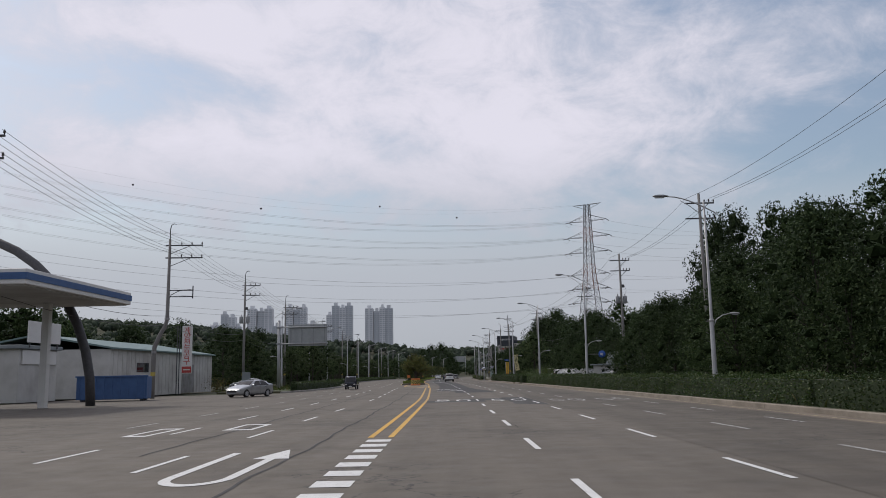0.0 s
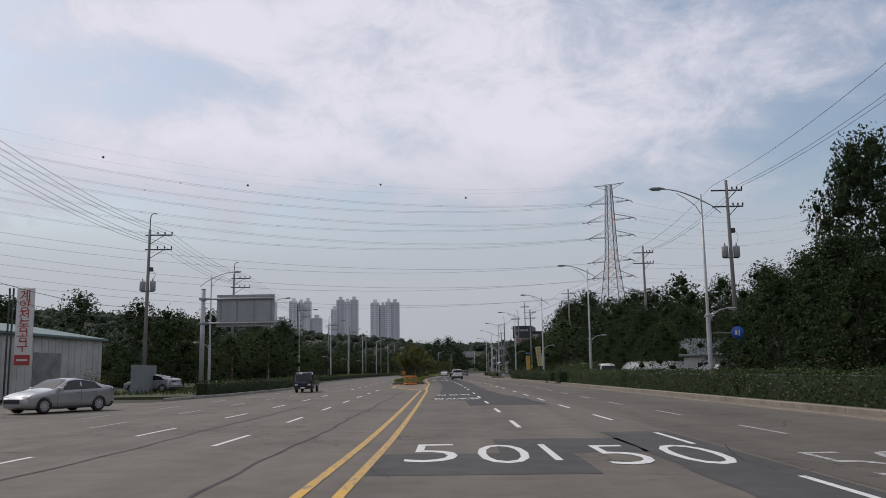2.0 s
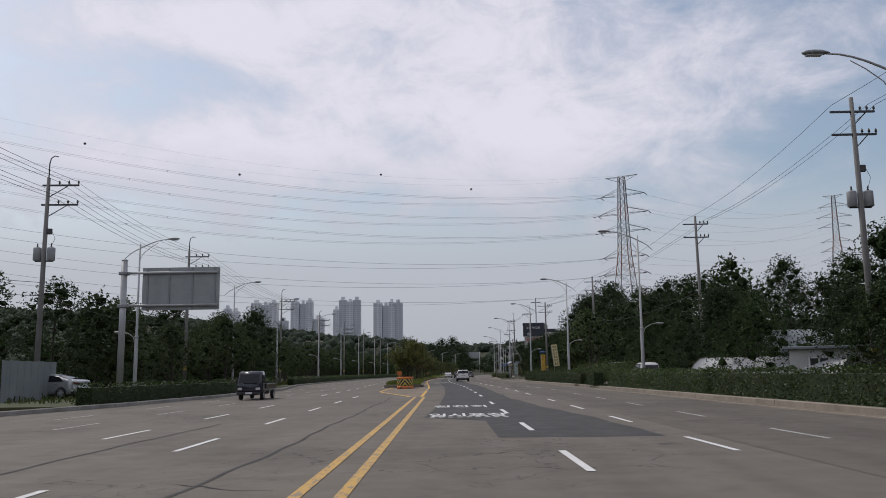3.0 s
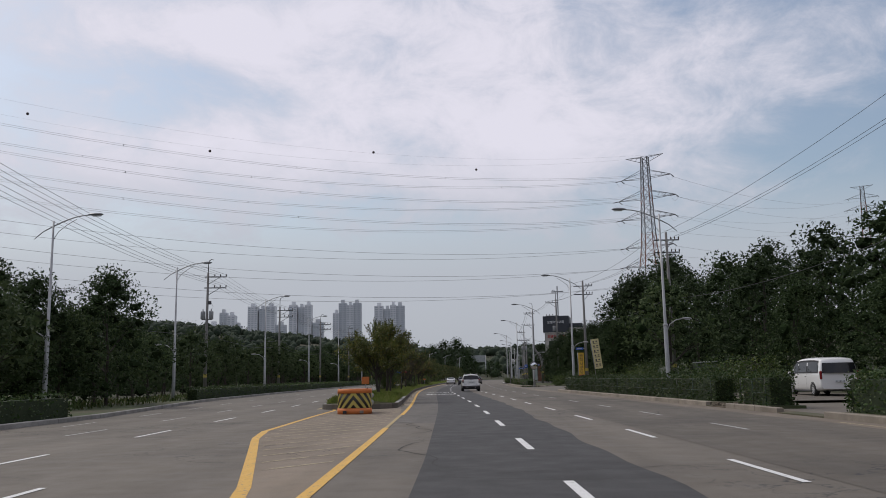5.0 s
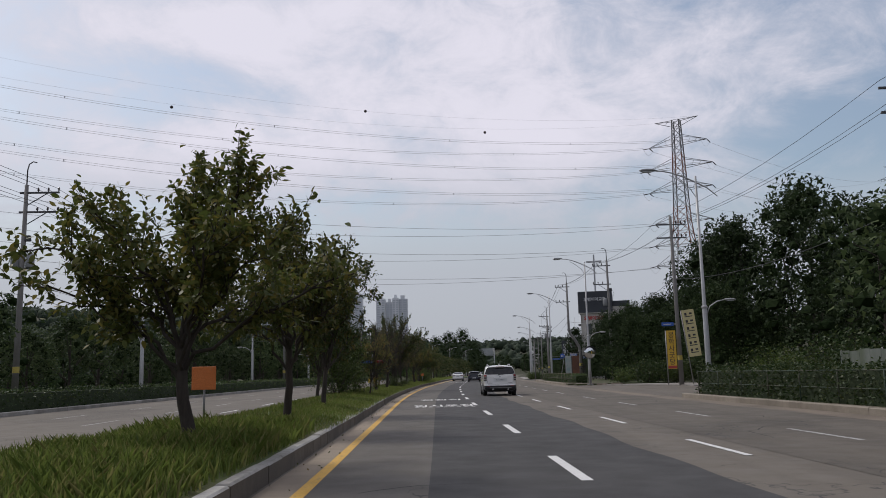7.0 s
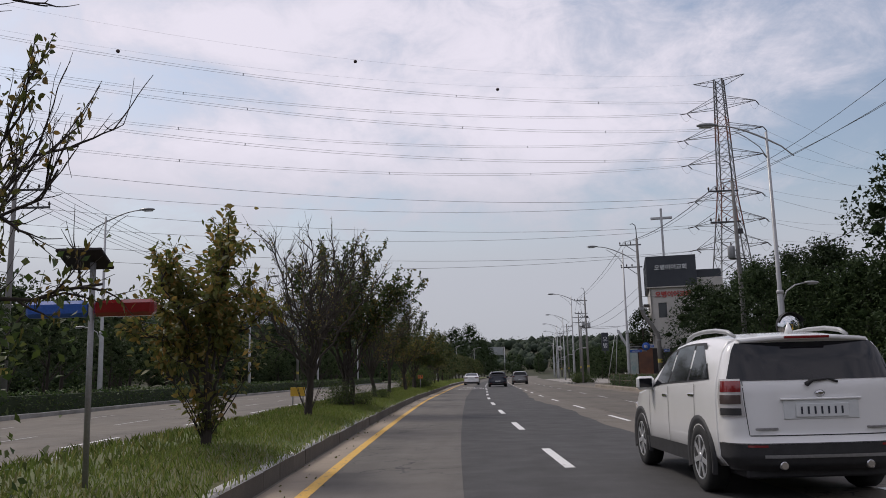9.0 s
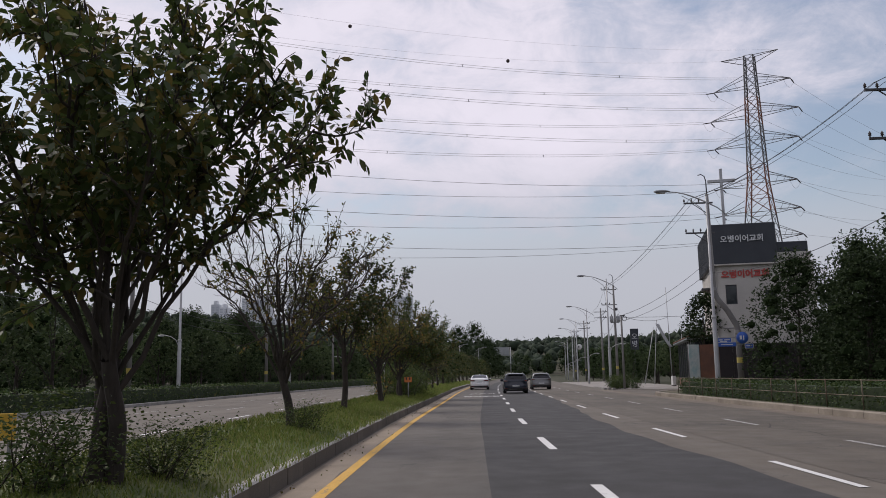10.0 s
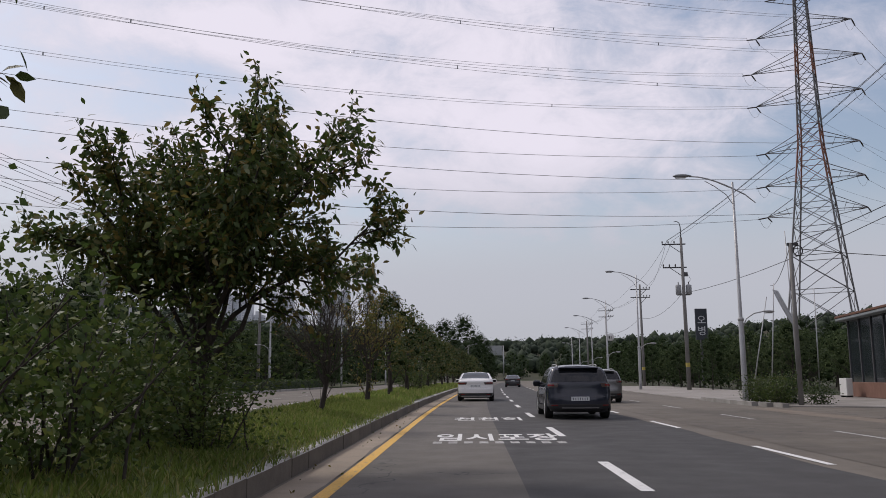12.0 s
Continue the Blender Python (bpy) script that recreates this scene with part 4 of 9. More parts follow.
def leaf_blades(rng, at, along, size, droop=0.35):
    """Pointed six-cornered leaf blades hung at the points of the shoots."""
    n = len(at)
    side = rng.normal(0, 1, (n, 3))
    d = along * 0.55 + side * 0.6 + np.array([0, 0, -droop])
    d /= np.linalg.norm(d, axis=1, keepdims=True) + 1e-9
    s = np.cross(d, rng.normal(0, 1, (n, 3)) + np.array([0, 0, 1.2]))
    s /= np.linalg.norm(s, axis=1, keepdims=True) + 1e-9
    nrm = np.cross(s, d)
    ln = size * rng.uniform(0.6, 1.2, (n, 1))
    w = ln * rng.uniform(0.2, 0.29, (n, 1))
    b = at + d * ln * 0.12
    sag = np.array([0, 0, -0.10]) * ln
    v = np.stack([b, b + d * ln * 0.3 + s * w * 0.85 + nrm * w * 0.3, b + d * ln * 0.62 + s * w * 0.8 + nrm * w * 0.25 + sag * 0.4, b + d * ln + sag,
                  b + d * ln * 0.62 - s * w * 0.8 + nrm * w * 0.25 + sag * 0.4, b + d * ln * 0.3 - s * w * 0.85 + nrm * w * 0.3], 1)
    return v.reshape(-1, 3)


def bow(p, c, q, n):
    t = np.linspace(0, 1, n + 1)[:, None]
    return (1 - t) ** 2 * p + 2 * t * (1 - t) * c + t ** 2 * q


def grow(seed, height, fork, reach, trunk_r, limbs, seconds, shoots, per_shoot, leaf, stems=1, shift=0.0, leafy_share=1.0, spires=20, low=0.0, bare_top=False, thick=0.0):
    """A cherry: rising limbs, side branches, leafy shoots and a ragged rim of upright sprigs. shift leans the crown to +x."""
    rng = np.random.default_rng(seed)
    tb, at, along, tips = Tubes(), [], [], []
    zc = fork + (height - fork) * 0.36
    mid = np.array([shift, 0.0, zc])

    def rim(a, e):
        d = np.array([math.cos(a) * math.cos(e), math.sin(a) * math.cos(e), math.sin(e)])
        r = np.array([reach, reach, (height - zc) if e > 0 else (zc - fork) * 0.9])
        return mid + d * r

    def dress(pts, count, bare):
        if bare:
            return
        n = len(pts) - 1
        for q in range(count):
            u = (0.15 + 0.85 * (q + rng.uniform(0, 1)) / count) * n
            i = min(int(u), n - 1)
            seg = pts[i + 1] - pts[i]
            at.append(pts[i] + seg * (u - i))
            along.append(seg / (np.linalg.norm(seg) + 1e-9))

    for s in range(stems):
        lean = rng.normal(0, 0.04 if stems == 1 else 0.14, 2)
        foot = (0, 0, -0.15) if stems == 1 else (rng.normal(0, 0.14), rng.normal(0, 0.14), -0.15)
        tp, tr = limb(rng, foot, (lean[0] + shift * 0.06, lean[1], 1), fork + 0.15, trunk_r * 1.15, trunk_r * 0.8, 6, 0.06, 0.02)
        tr[0] *= 1.35
        tb.add(tp, tr, 9)
        top = tp[-1]
        for k in range(limbs):
            a = 2 * math.pi * (k * 0.382 + rng.uniform(-0.06, 0.06)) + s * 1.9
            e = math.radians(rng.uniform(-12, 28) if k % 3 == 0 else rng.uniform(15, 50) if k % 3 == 1 else rng.uniform(45, 80))
            end = rim(a, e) - (rim(a, e) - mid) * rng.uniform(0.06, 0.3)
            st = top if k % 2 else tp[4] + (tp[5] - tp[4]) * rng.uniform(0, 1)
            ctl = st + (end - st) * 0.35 + np.array([0, 0, np.linalg.norm(end - st) * 0.16])
            bp = bow(st, ctl, end, 8)
            bp[1:] += rng.normal(0, 0.05, (8, 3))
            tb.add(bp, 0.012 + (trunk_r * 0.4 - 0.012) * np.linspace(1, 0, 9) ** 1.4, 6)
            bare_limb = bare_top and rng.uniform() < (0.75 if e > 0.4 else 0.35)
            for j in range(seconds):
                u = 2.2 + 5.8 * (j + rng.uniform(0, 1)) / seconds
                i = min(int(u), 7)
                p0 = bp[i] + (bp[i + 1] - bp[i]) * (u - i)
                out = bp[i + 1] - bp[i]
                out = out / (np.linalg.norm(out) + 1e-9) + rng.normal(0, 0.6, 3) + np.array([0, 0, 0.12])
                sp, sr = limb(rng, p0, out, reach * rng.uniform(0.2, 0.42) * (1.15 - 0.06 * u), 0.016, 0.006, 5, 0.14, 0.05)
                tb.add(sp, sr, 4)
                tips.append(sp[-2])
                bare = bare_limb or rng.uniform() > leafy_share
                for q in range(shoots):
                    i2 = 1 + (q * 5) // shoots if q < shoots - 1 else 5
                    w = sp[i2] - sp[i2 - 1]
                    w = w / (np.linalg.norm(w) + 1e-9) * 0.8 + rng.normal(0, 0.5, 3) + np.array([0, 0, 0.35])
                    zp, zr = limb(rng, sp[i2], w, rng.uniform(0.22, 0.5), 0.0065, 0.003, 3, 0.12, 0.06)
                    if q % 2 or bare:
                        tb.add(zp, zr, 3)
                    dress(zp, per_shoot, bare and rng.uniform() > 0.12)
                dress(sp, per_shoot, bare)
    tips = sorted(tips, key=lambda p: -p[2])[:max(8, int(len(tips) * 0.55))]
    for k in range(spires):
        p0 = tips[int(rng.integers(0, len(tips)))]
        o = (p0 - mid) / np.linalg.norm(p0 - mid)
        zp, zr = limb(rng, p0, o * 0.8 + np.array([0, 0, 0.75]) + rng.normal(0, 0.2, 3), rng.uniform(0.3, 0.75), 0.009, 0.004, 5, 0.07, 0.03)
        tb.add(zp, zr, 4)
        dress(zp, per_shoot * 2, bare_top and rng.uniform() < 0.75)
    for k in range(int(low)):
        a = rng.uniform(0, 2 * math.pi)
        zp, zr = limb(rng, (0.05 * math.cos(a), 0.05 * math.sin(a), 0.1), (math.cos(a) * 0.45, math.sin(a) * 0.45, 1), rng.uniform(0.8, 2.0), 0.011, 0.004, 6, 0.1, 0.02)
        tb.add(zp, zr, 4)
        dress(zp, per_shoot * 2, bare_top)
    if not at:
        return tb, None
    at, along = np.array(at), np.array(along)
    more = rng.integers(0, len(at), int(len(at) * thick))
    at = np.concatenate([at, at[more] + rng.normal(0, 0.09, (len(more), 3))])
    along = np.concatenate([along, along[more]])
    return tb, leaf_blades(rng, at, along, leaf)


def grow_mass(seed, height, base, reach, leaves, leaf, lobes=26):
    """A forest tree: a trunk, limbs, and a crown of uneven lobes, dense within and feathered with leaves."""
    rng = np.random.default_rng(seed)
    tb = Tubes()
    tp, tr = limb(rng, (0, 0, -0.3), (rng.normal(0, 0.05), rng.normal(0, 0.05), 1), height * 0.85, 0.17, 0.03, 6, 0.05, 0.03)
    tb.add(tp, tr, 5)
    cs, rs = [], []
    for k in range(lobes):
        h = (k + rng.uniform(0, 1)) / lobes
        z = base + (height - base) * h
        r = reach * (math.sin(math.pi * min(1.0, 0.18 + 0.84 * h)) ** 0.75) * rng.uniform(0.4, 1.0)
        a = 2.4 * k + rng.uniform(-0.5, 0.5)
        c = np.array([math.cos(a) * r, math.sin(a) * r, z])
        cs.append(c)
        rs.append(reach * rng.uniform(0.2, 0.4))
        if k % 3 == 0:
            j = min(5, max(1, int(6 * (z - 0.8) / height)))
            tb.add([tp[j], (tp[j] + c) / 2 + np.array([0, 0, 0.2]), c], [0.05, 0.03, 0.01], 3)
    cs, rs = np.array(cs), np.array(rs)
    pick = rng.choice(lobes, leaves, p=rs ** 2 / (rs ** 2).sum())
    d = rng.normal(0, 1, (leaves, 3))
    ln = np.linalg.norm(d, axis=1, keepdims=True)
    d *= np.minimum(1.0, 1.6 / ln)
    far = (d[:, 0] ** 2 + d[:, 1] ** 2) * 0.36
    pts = cs[pick] + d * rs[pick][:, None] * np.array([0.72, 0.72, 0.5])
    pts[:, 2] -= 0.2 * far * rs[pick]
    # the dense inner foliage of each lobe, its dark colour standing for inner shade
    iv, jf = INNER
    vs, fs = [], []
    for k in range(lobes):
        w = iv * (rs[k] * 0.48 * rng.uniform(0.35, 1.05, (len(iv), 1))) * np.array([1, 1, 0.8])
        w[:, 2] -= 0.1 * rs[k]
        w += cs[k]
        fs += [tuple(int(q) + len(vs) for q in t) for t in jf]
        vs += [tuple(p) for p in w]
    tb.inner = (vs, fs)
    tb.corners = 3
    return tb, leaf_slips(rng, pts, leaf, 0.25, 0.06)


def inner_lump(fine=1):
    bm = bmesh.new()
    bmesh.ops.create_icosphere(bm, subdivisions=fine, radius=1.0)
    bm.verts.ensure_lookup_table()
    got = np.array([v.co[:] for v in bm.verts]), [[v.index for v in f.verts] for f in bm.faces]
    bm.free()
    return got


INNER = inner_lump()


def grow_pine(seed, height, leaves):
    """A loose pine: bare lower trunk, layered flat boughs with tufts."""
    rng = np.random.default_rng(seed)
    tb = Tubes()
    tp, tr = limb(rng, (0, 0, -0.3), (rng.normal(0, 0.06), rng.normal(0, 0.06), 1), height, 0.16, 0.02, 9, 0.06, 0.04)
    tb.add(tp, tr, 6)
    ends = []
    for k in range(26):
        i = 3 + k % 6
        a = rng.uniform(0, 2 * math.pi)
        ln = height * 0.3 * (1.15 - i / 10) * rng.uniform(0.6, 1.1)
        bp, br = limb(rng, tp[i] + rng.uniform(0, 1) * (tp[i + 1] - tp[i]), (math.cos(a), math.sin(a), 0.18), ln, 0.05, 0.012, 5, 0.12, 0.05)
        tb.add(bp, br, 4)
        for j in range(2, 6):
            ends += [bp[j] + rng.normal(0, 0.22, 3) * np.array([1, 1, 0.4]) for q in range(5)]
    ends = np.array(ends)
    return tb, leaf_quads(rng, ends[rng.integers(0, len(ends), leaves)], 0.2, 0.0, 0.2)


def tree(name, made, leaf_mat, where, label, group, category="tree", corners=0):
    tb, crown = made
    e = empty(name, where, label, category, group)
    put("trunk", tb.mesh("trunk", M["bark"]), e)
    if crown is not None:
        put("crown", quads_mesh("crown", crown, leaf_mat, corners or tb.corners), e)
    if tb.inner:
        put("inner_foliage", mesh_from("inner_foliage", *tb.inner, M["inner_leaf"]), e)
    return e


def stand(x, y, z, turn=0.0, s=1.0, sz=1.0):
    return Matrix.Translation((x, y, z)) @ Matrix.Rotation(radians(turn), 4, "Z") @ Matrix.Diagonal((s, s, s * sz, 1))


def again(ob, m):
    return copy_thing(ob, m @ Matrix.Diagonal((1 / ob.scale[0], 1 / ob.scale[1], 1 / ob.scale[2], 1)))


MED = "trees of the central strip"
fore = {}


CHERRY = {
    "full": (dict(seed=11, height=4.85, fork=1.3, reach=2.1, trunk_r=0.085, limbs=12, seconds=8, shoots=6, per_shoot=10, leaf=0.13, shift=0.35, spires=40, thick=0.6), "leaf", "leafy green cherry tree on the grassy central strip"),
    "high": (dict(seed=27, height=5.3, fork=2.0, reach=2.05, trunk_r=0.09, limbs=11, seconds=7, shoots=6, per_shoot=8, leaf=0.14, spires=34, thick=0.25), "leaf", "cherry tree with a high leafy crown on the central strip"),
    "wide": (dict(seed=12, height=4.95, fork=1.1, reach=2.65, trunk_r=0.085, limbs=7, seconds=8, shoots=6, per_shoot=9, leaf=0.135, stems=3, spires=50, thick=0.1), "leaf", "broad many-stemmed cherry tree on the grassy central strip"),
    "olive": (dict(seed=22, height=4.0, fork=1.35, reach=2.4, trunk_r=0.09, limbs=15, seconds=8, shoots=6, per_shoot=9, leaf=0.13, spires=30, thick=0.5), "leaf_olive", "broad olive green cherry tree on the grassy central strip"),
    "leaning": (dict(seed=17, height=4.45, fork=1.25, reach=2.35, trunk_r=0.11, limbs=15, seconds=9, shoots=6, per_shoot=10, leaf=0.12, shift=0.5, spires=46, thick=1.1), "leaf", "dense cherry tree with its crown leaning over the kerb"),
    "thin": (dict(seed=13, height=4.25, fork=1.4, reach=2.0, trunk_r=0.10, limbs=11, seconds=7, shoots=5, per_shoot=7, leaf=0.125, leafy_share=0.72, thick=0.1, spires=30, low=9), "leaf_turning", "thin cherry tree with yellowing leaves and suckers at its foot"),
    "half": (dict(seed=18, height=5.5, fork=1.2, reach=2.6, trunk_r=0.09, limbs=16, seconds=10, shoots=6, per_shoot=5, leaf=0.095, leafy_share=0.8, spires=34, bare_top=True), "leaf_turning", "half bare cherry tree with leaves on its lower limbs"),
    "bare": (dict(seed=14, height=5.0, fork=1.25, reach=2.6, trunk_r=0.095, limbs=18, seconds=12, shoots=7, per_shoot=5, leaf=0.08, leafy_share=0.08, spires=12, low=7, bare_top=True), "leaf_turning", "nearly bare cherry tree with few leaves on the central strip"),
    "small": (dict(seed=15, height=3.3, fork=0.7, reach=1.3, trunk_r=0.075, limbs=10, seconds=7, shoots=5, per_shoot=9, leaf=0.13, spires=26, low=16, thick=0.4), "leaf_turning", "small cherry tree with leafy shoots down to the grass"),
    "low": (dict(seed=19, height=3.9, fork=0.4, reach=1.85, trunk_r=0.05, limbs=6, seconds=7, shoots=6, per_shoot=8, leaf=0.115, stems=3, spires=30, low=30, thick=0.3), "leaf_bush", "low bushy cherry growth with bright leaves down to the grass"),
}


def median_tree(kind, y, off=-6.5, s=1.0, turn=0.0, sz=1.0):
    m = stand(lane(y) + off, y, bed_z(off), turn, s, sz)
    if y == 175.8:
        m = Matrix.Translation(m.translation) @ Matrix.Rotation(radians(13), 4, "Y") @ Matrix.Translation(-m.translation) @ m
    if kind in fore:
        return again(fore[kind], m)
    if kind == "far":
        fore[kind] = tree("cherry_tree", grow_mass(16, 5.4, 1.5, 2.0, 2600, 0.17, 24), M["leaf"], m, "leafy green cherry tree far along the central strip", MED)
    else:
        shape, lm, lab = CHERRY[kind]
        fore[kind] = tree("cherry_tree", grow(**shape), M[lm], m, lab, MED, corners=6)
    return fore[kind]


for kind, y, off, s, turn, sz in (
        ("olive", 145.6, -5.4, 1.06, 0, 0.98), ("olive", 153.3, -5.35, 1.0, 120, 1.2), ("full", 160.6, -5.4, 0.95, 40, 1.05),
        ("full", 168.6, -6.7, 0.85, 20, 1.0), ("low", 175.6, -6.4, 1.0, 200, 1.0), ("half", 175.8, -5.0, 0.46, 150, 1.5), ("small", 184.1, -5.3, 1.0, 60, 1.0),
        ("bare", 192.9, -5.3, 1.0, 30, 1.0), ("wide", 200.4, -5.3, 1.06, 75, 1.08), ("half", 209.5, -5.3, 1.0, 190, 1.0),
        ("high", 218.2, -5.55, 1.0, 0, 0.95), ("thin", 225.4, -5.2, 1.0, 200, 1.0), ("wide", 233.6, -5.35, 0.97, 230, 1.04), ("leaning", 241.3, -5.25, 1.0, 0, 1.0),
        ("bare", 249.9, -5.25, 0.62, 100, 1.1), ("thin", 259.0, -5.3, 0.8, 300, 1.12), ("far", 267.0, -5.4, 0.8, 20, 1.0), ("far", 275.0, -5.4, 0.78, 170, 0.98), ("far", 283.0, -5.4, 0.75, 220, 1.0),
        ("far", 291.0, -5.5, 0.76, 320, 1.0), ("far", 300.0, -5.5, 0.78, 50, 1.0), ("far", 309.0, -5.5, 0.76, 110, 1.0), ("far", 318.0, -5.5, 0.78, 80, 1.0),
        ("far", 328.0, -5.5, 0.78, 30, 1.0), ("far", 338.0, -5.5, 0.78, 200, 1.0), ("far", 349.0, -5.5, 0.8, 260, 1.0), ("far", 361.0, -5.5, 0.8, 20, 1.0), ("far", 374.0, -5.5, 0.8, 120, 1.0), ("far", 388.0, -5.5, 0.8, 80, 1.0)):
    median_tree(kind, y, off, s, turn, sz)


def bush(seed, w, h, leaves, leaf, lm, where, label, group, name="bush"):
    """A shrub: stems from the base and a rough leaf mass with loose shoots."""
    rng = np.random.default_rng(seed)
    tb, pts = Tubes(), []
    for k in range(16):
        a, o = rng.uniform(0, 2 * math.pi), rng.uniform(0.1, 0.6)
        bp, br = limb(rng, (rng.normal(0, w * 0.12), rng.normal(0, w * 0.12), -0.05), (math.cos(a) * o, math.sin(a) * o, 1), h * rng.uniform(0.7, 1.15), 0.02, 0.005, 6, 0.14, 0.0)
        tb.add(bp, br, 4)
        for i in range(1, 7):
            for q in range(3):
                pts.append(bp[i] + rng.normal(0, w * 0.13, 3) * np.array([1, 1, 0.6]))
    pts = np.array(pts)
    pts[:, 2] = np.abs(pts[:, 2])
    e = empty(name, where, label, "bush", group)
    put("woody_base", tb.mesh("woody_base", M["bark"]), e)
    put("foliage", quads_mesh("foliage", leaf_quads(rng, pts[rng.integers(0, len(pts), leaves)], leaf, 0.1, w * 0.10), lm), e)
    return e


shrub = bush(31, 2.2, 2.0, 3200, 0.095, M["leaf_bush"], stand(lane(175) - 6.4, 174.4, 0.3), "dense green shrub on the central strip", "shrubs of the central strip")
for y, off, s, sz, turn in ((177.6, -5.9, 0.8, 1.2, 90), (199.6, -5.5, 0.6, 0.7, 120), (201.0, -4.9, 0.5, 0.6, 20), (209.0, -4.9, 0.4, 0.7, 60), (240.7, -5.0, 0.75, 0.8, 70), (241.6, -6.0, 0.8, 0.85, 130), (235.6, -5.2, 0.75, 1.1, 200), (236.6, -6.2, 0.8, 1.15, 20), (237.8, -5.3, 0.85, 1.1, 240), (234.6, -6.4, 0.4, 0.6, 20),
                            (239.6, -5.6, 0.7, 0.9, 300), (243.0, -6.0, 0.6, 0.8, 150), (280.0, -5.6, 0.8, 0.9, 0), (292.0, -5.7, 0.8, 0.9, 0)):
    again(shrub, stand(lane(y) + off, y, bed_z(off), turn, s, sz))


def grass_field(name, y0, y1, off0, off1, count, h0, h1, z, seed, label, near_bias=0.0, width=0.012, blades="blade"):
    """Grass blades as bent slips, one object of countless pieces."""
    rng = np.random.default_rng(seed)
    y = rng.uniform(y0, y1, count)
    u = rng.uniform(0, 1, count) ** (1 + near_bias)
    off = off1 + (off0 - off1) * u
    if z == 0.2:
        inside = np.array([abs(o + 5.825) < bed_half(v) - 0.05 for o, v in zip(off, y)])
        y, off = y[inside], off[inside]
        count = len(y)
    x = np.interp(y, _ys, _xs) + off
    clump = 0.55 + 0.45 * np.sin(x * 1.7 + np.sin(y * 0.9) * 2) * np.sin(y * 0.63 + 1.3)
    h = rng.uniform(h0, h1, count) * (0.55 + 0.6 * np.clip(clump, 0, 1))
    a = rng.uniform(0, 2 * np.pi, count)
    lean = rng.uniform(0.1, 0.75, count) * h
    w = width * rng.uniform(0.7, 1.6, count)
    dx, dy = np.cos(a), np.sin(a)
    b = np.stack([x, y, np.full(count, z) if z != 0.2 else np.array([bed_z(o) for o in off])], 1)
    side = np.stack([-dy * w, dx * w, np.zeros(count)], 1)
    mid = b + np.stack([dx * lean * 0.35, dy * lean * 0.35, h * 0.6], 1)
    tip = b + np.stack([dx * lean, dy * lean, h], 1)
    v = np.stack([b - side, b + side, mid + side * 0.8, tip, mid - side * 0.8], 1)
    ob = put(name, quads_mesh(name, v.reshape(-1, 3), M[blades], 5))
    return tagged(ob, label, "grass", kind="stuff")


grass_field("grass", 135.4, 150.0, -4.15, -7.5, 22000, 0.10, 0.34, 0.2, 1, "lush bright green grass on the central strip", width=0.008)
grass_field("grass", 150.0, 236.0, -4.07, -5.6, 52000, 0.04, 0.115, 0.2, 2, "short uneven green grass along the median kerb", 0.2, width=0.0055)
grass_field("grass", 236.0, 262.0, -4.08, -5.6, 16000, 0.05, 0.15, 0.2, 7, "short green grass along the median kerb further on", 0.2, width=0.008)
grass_field("grass", 150.0, 262.0, -5.4, -7.6, 21000, 0.06, 0.19, 0.2, 3, "uneven green grass under the median trees", width=0.009)
grass_field("grass", 150.0, 262.0, -3.93, -4.1, 4200, 0.05, 0.13, 0.235, 8, "grass hanging over the median kerb", width=0.006)
grass_field("grass", 262.0, 330.0, -4.12, -7.6, 11000, 0.12, 0.3, 0.2, 4, "green grass on the far central strip", width=0.025)
grass_field("grass", 20.0, 119.5, 11.6, 15.5, 2400, 0.15, 0.55, 0.14, 5, "rough weeds behind the roadside hedge", width=0.03, blades="weeds")
grass_field("grass", 147.0, 171.0, 11.6, 15.5, 700, 0.15, 0.55, 0.14, 9, "rough weeds between the hedge and a sheet fence", width=0.03, blades="weeds")
grass_field("grass", 96.0, 330.0, -20.5, -28.0, 9000, 0.15, 0.45, 0.1, 6, "rough weeds on the far verge", width=0.035, blades="weeds")


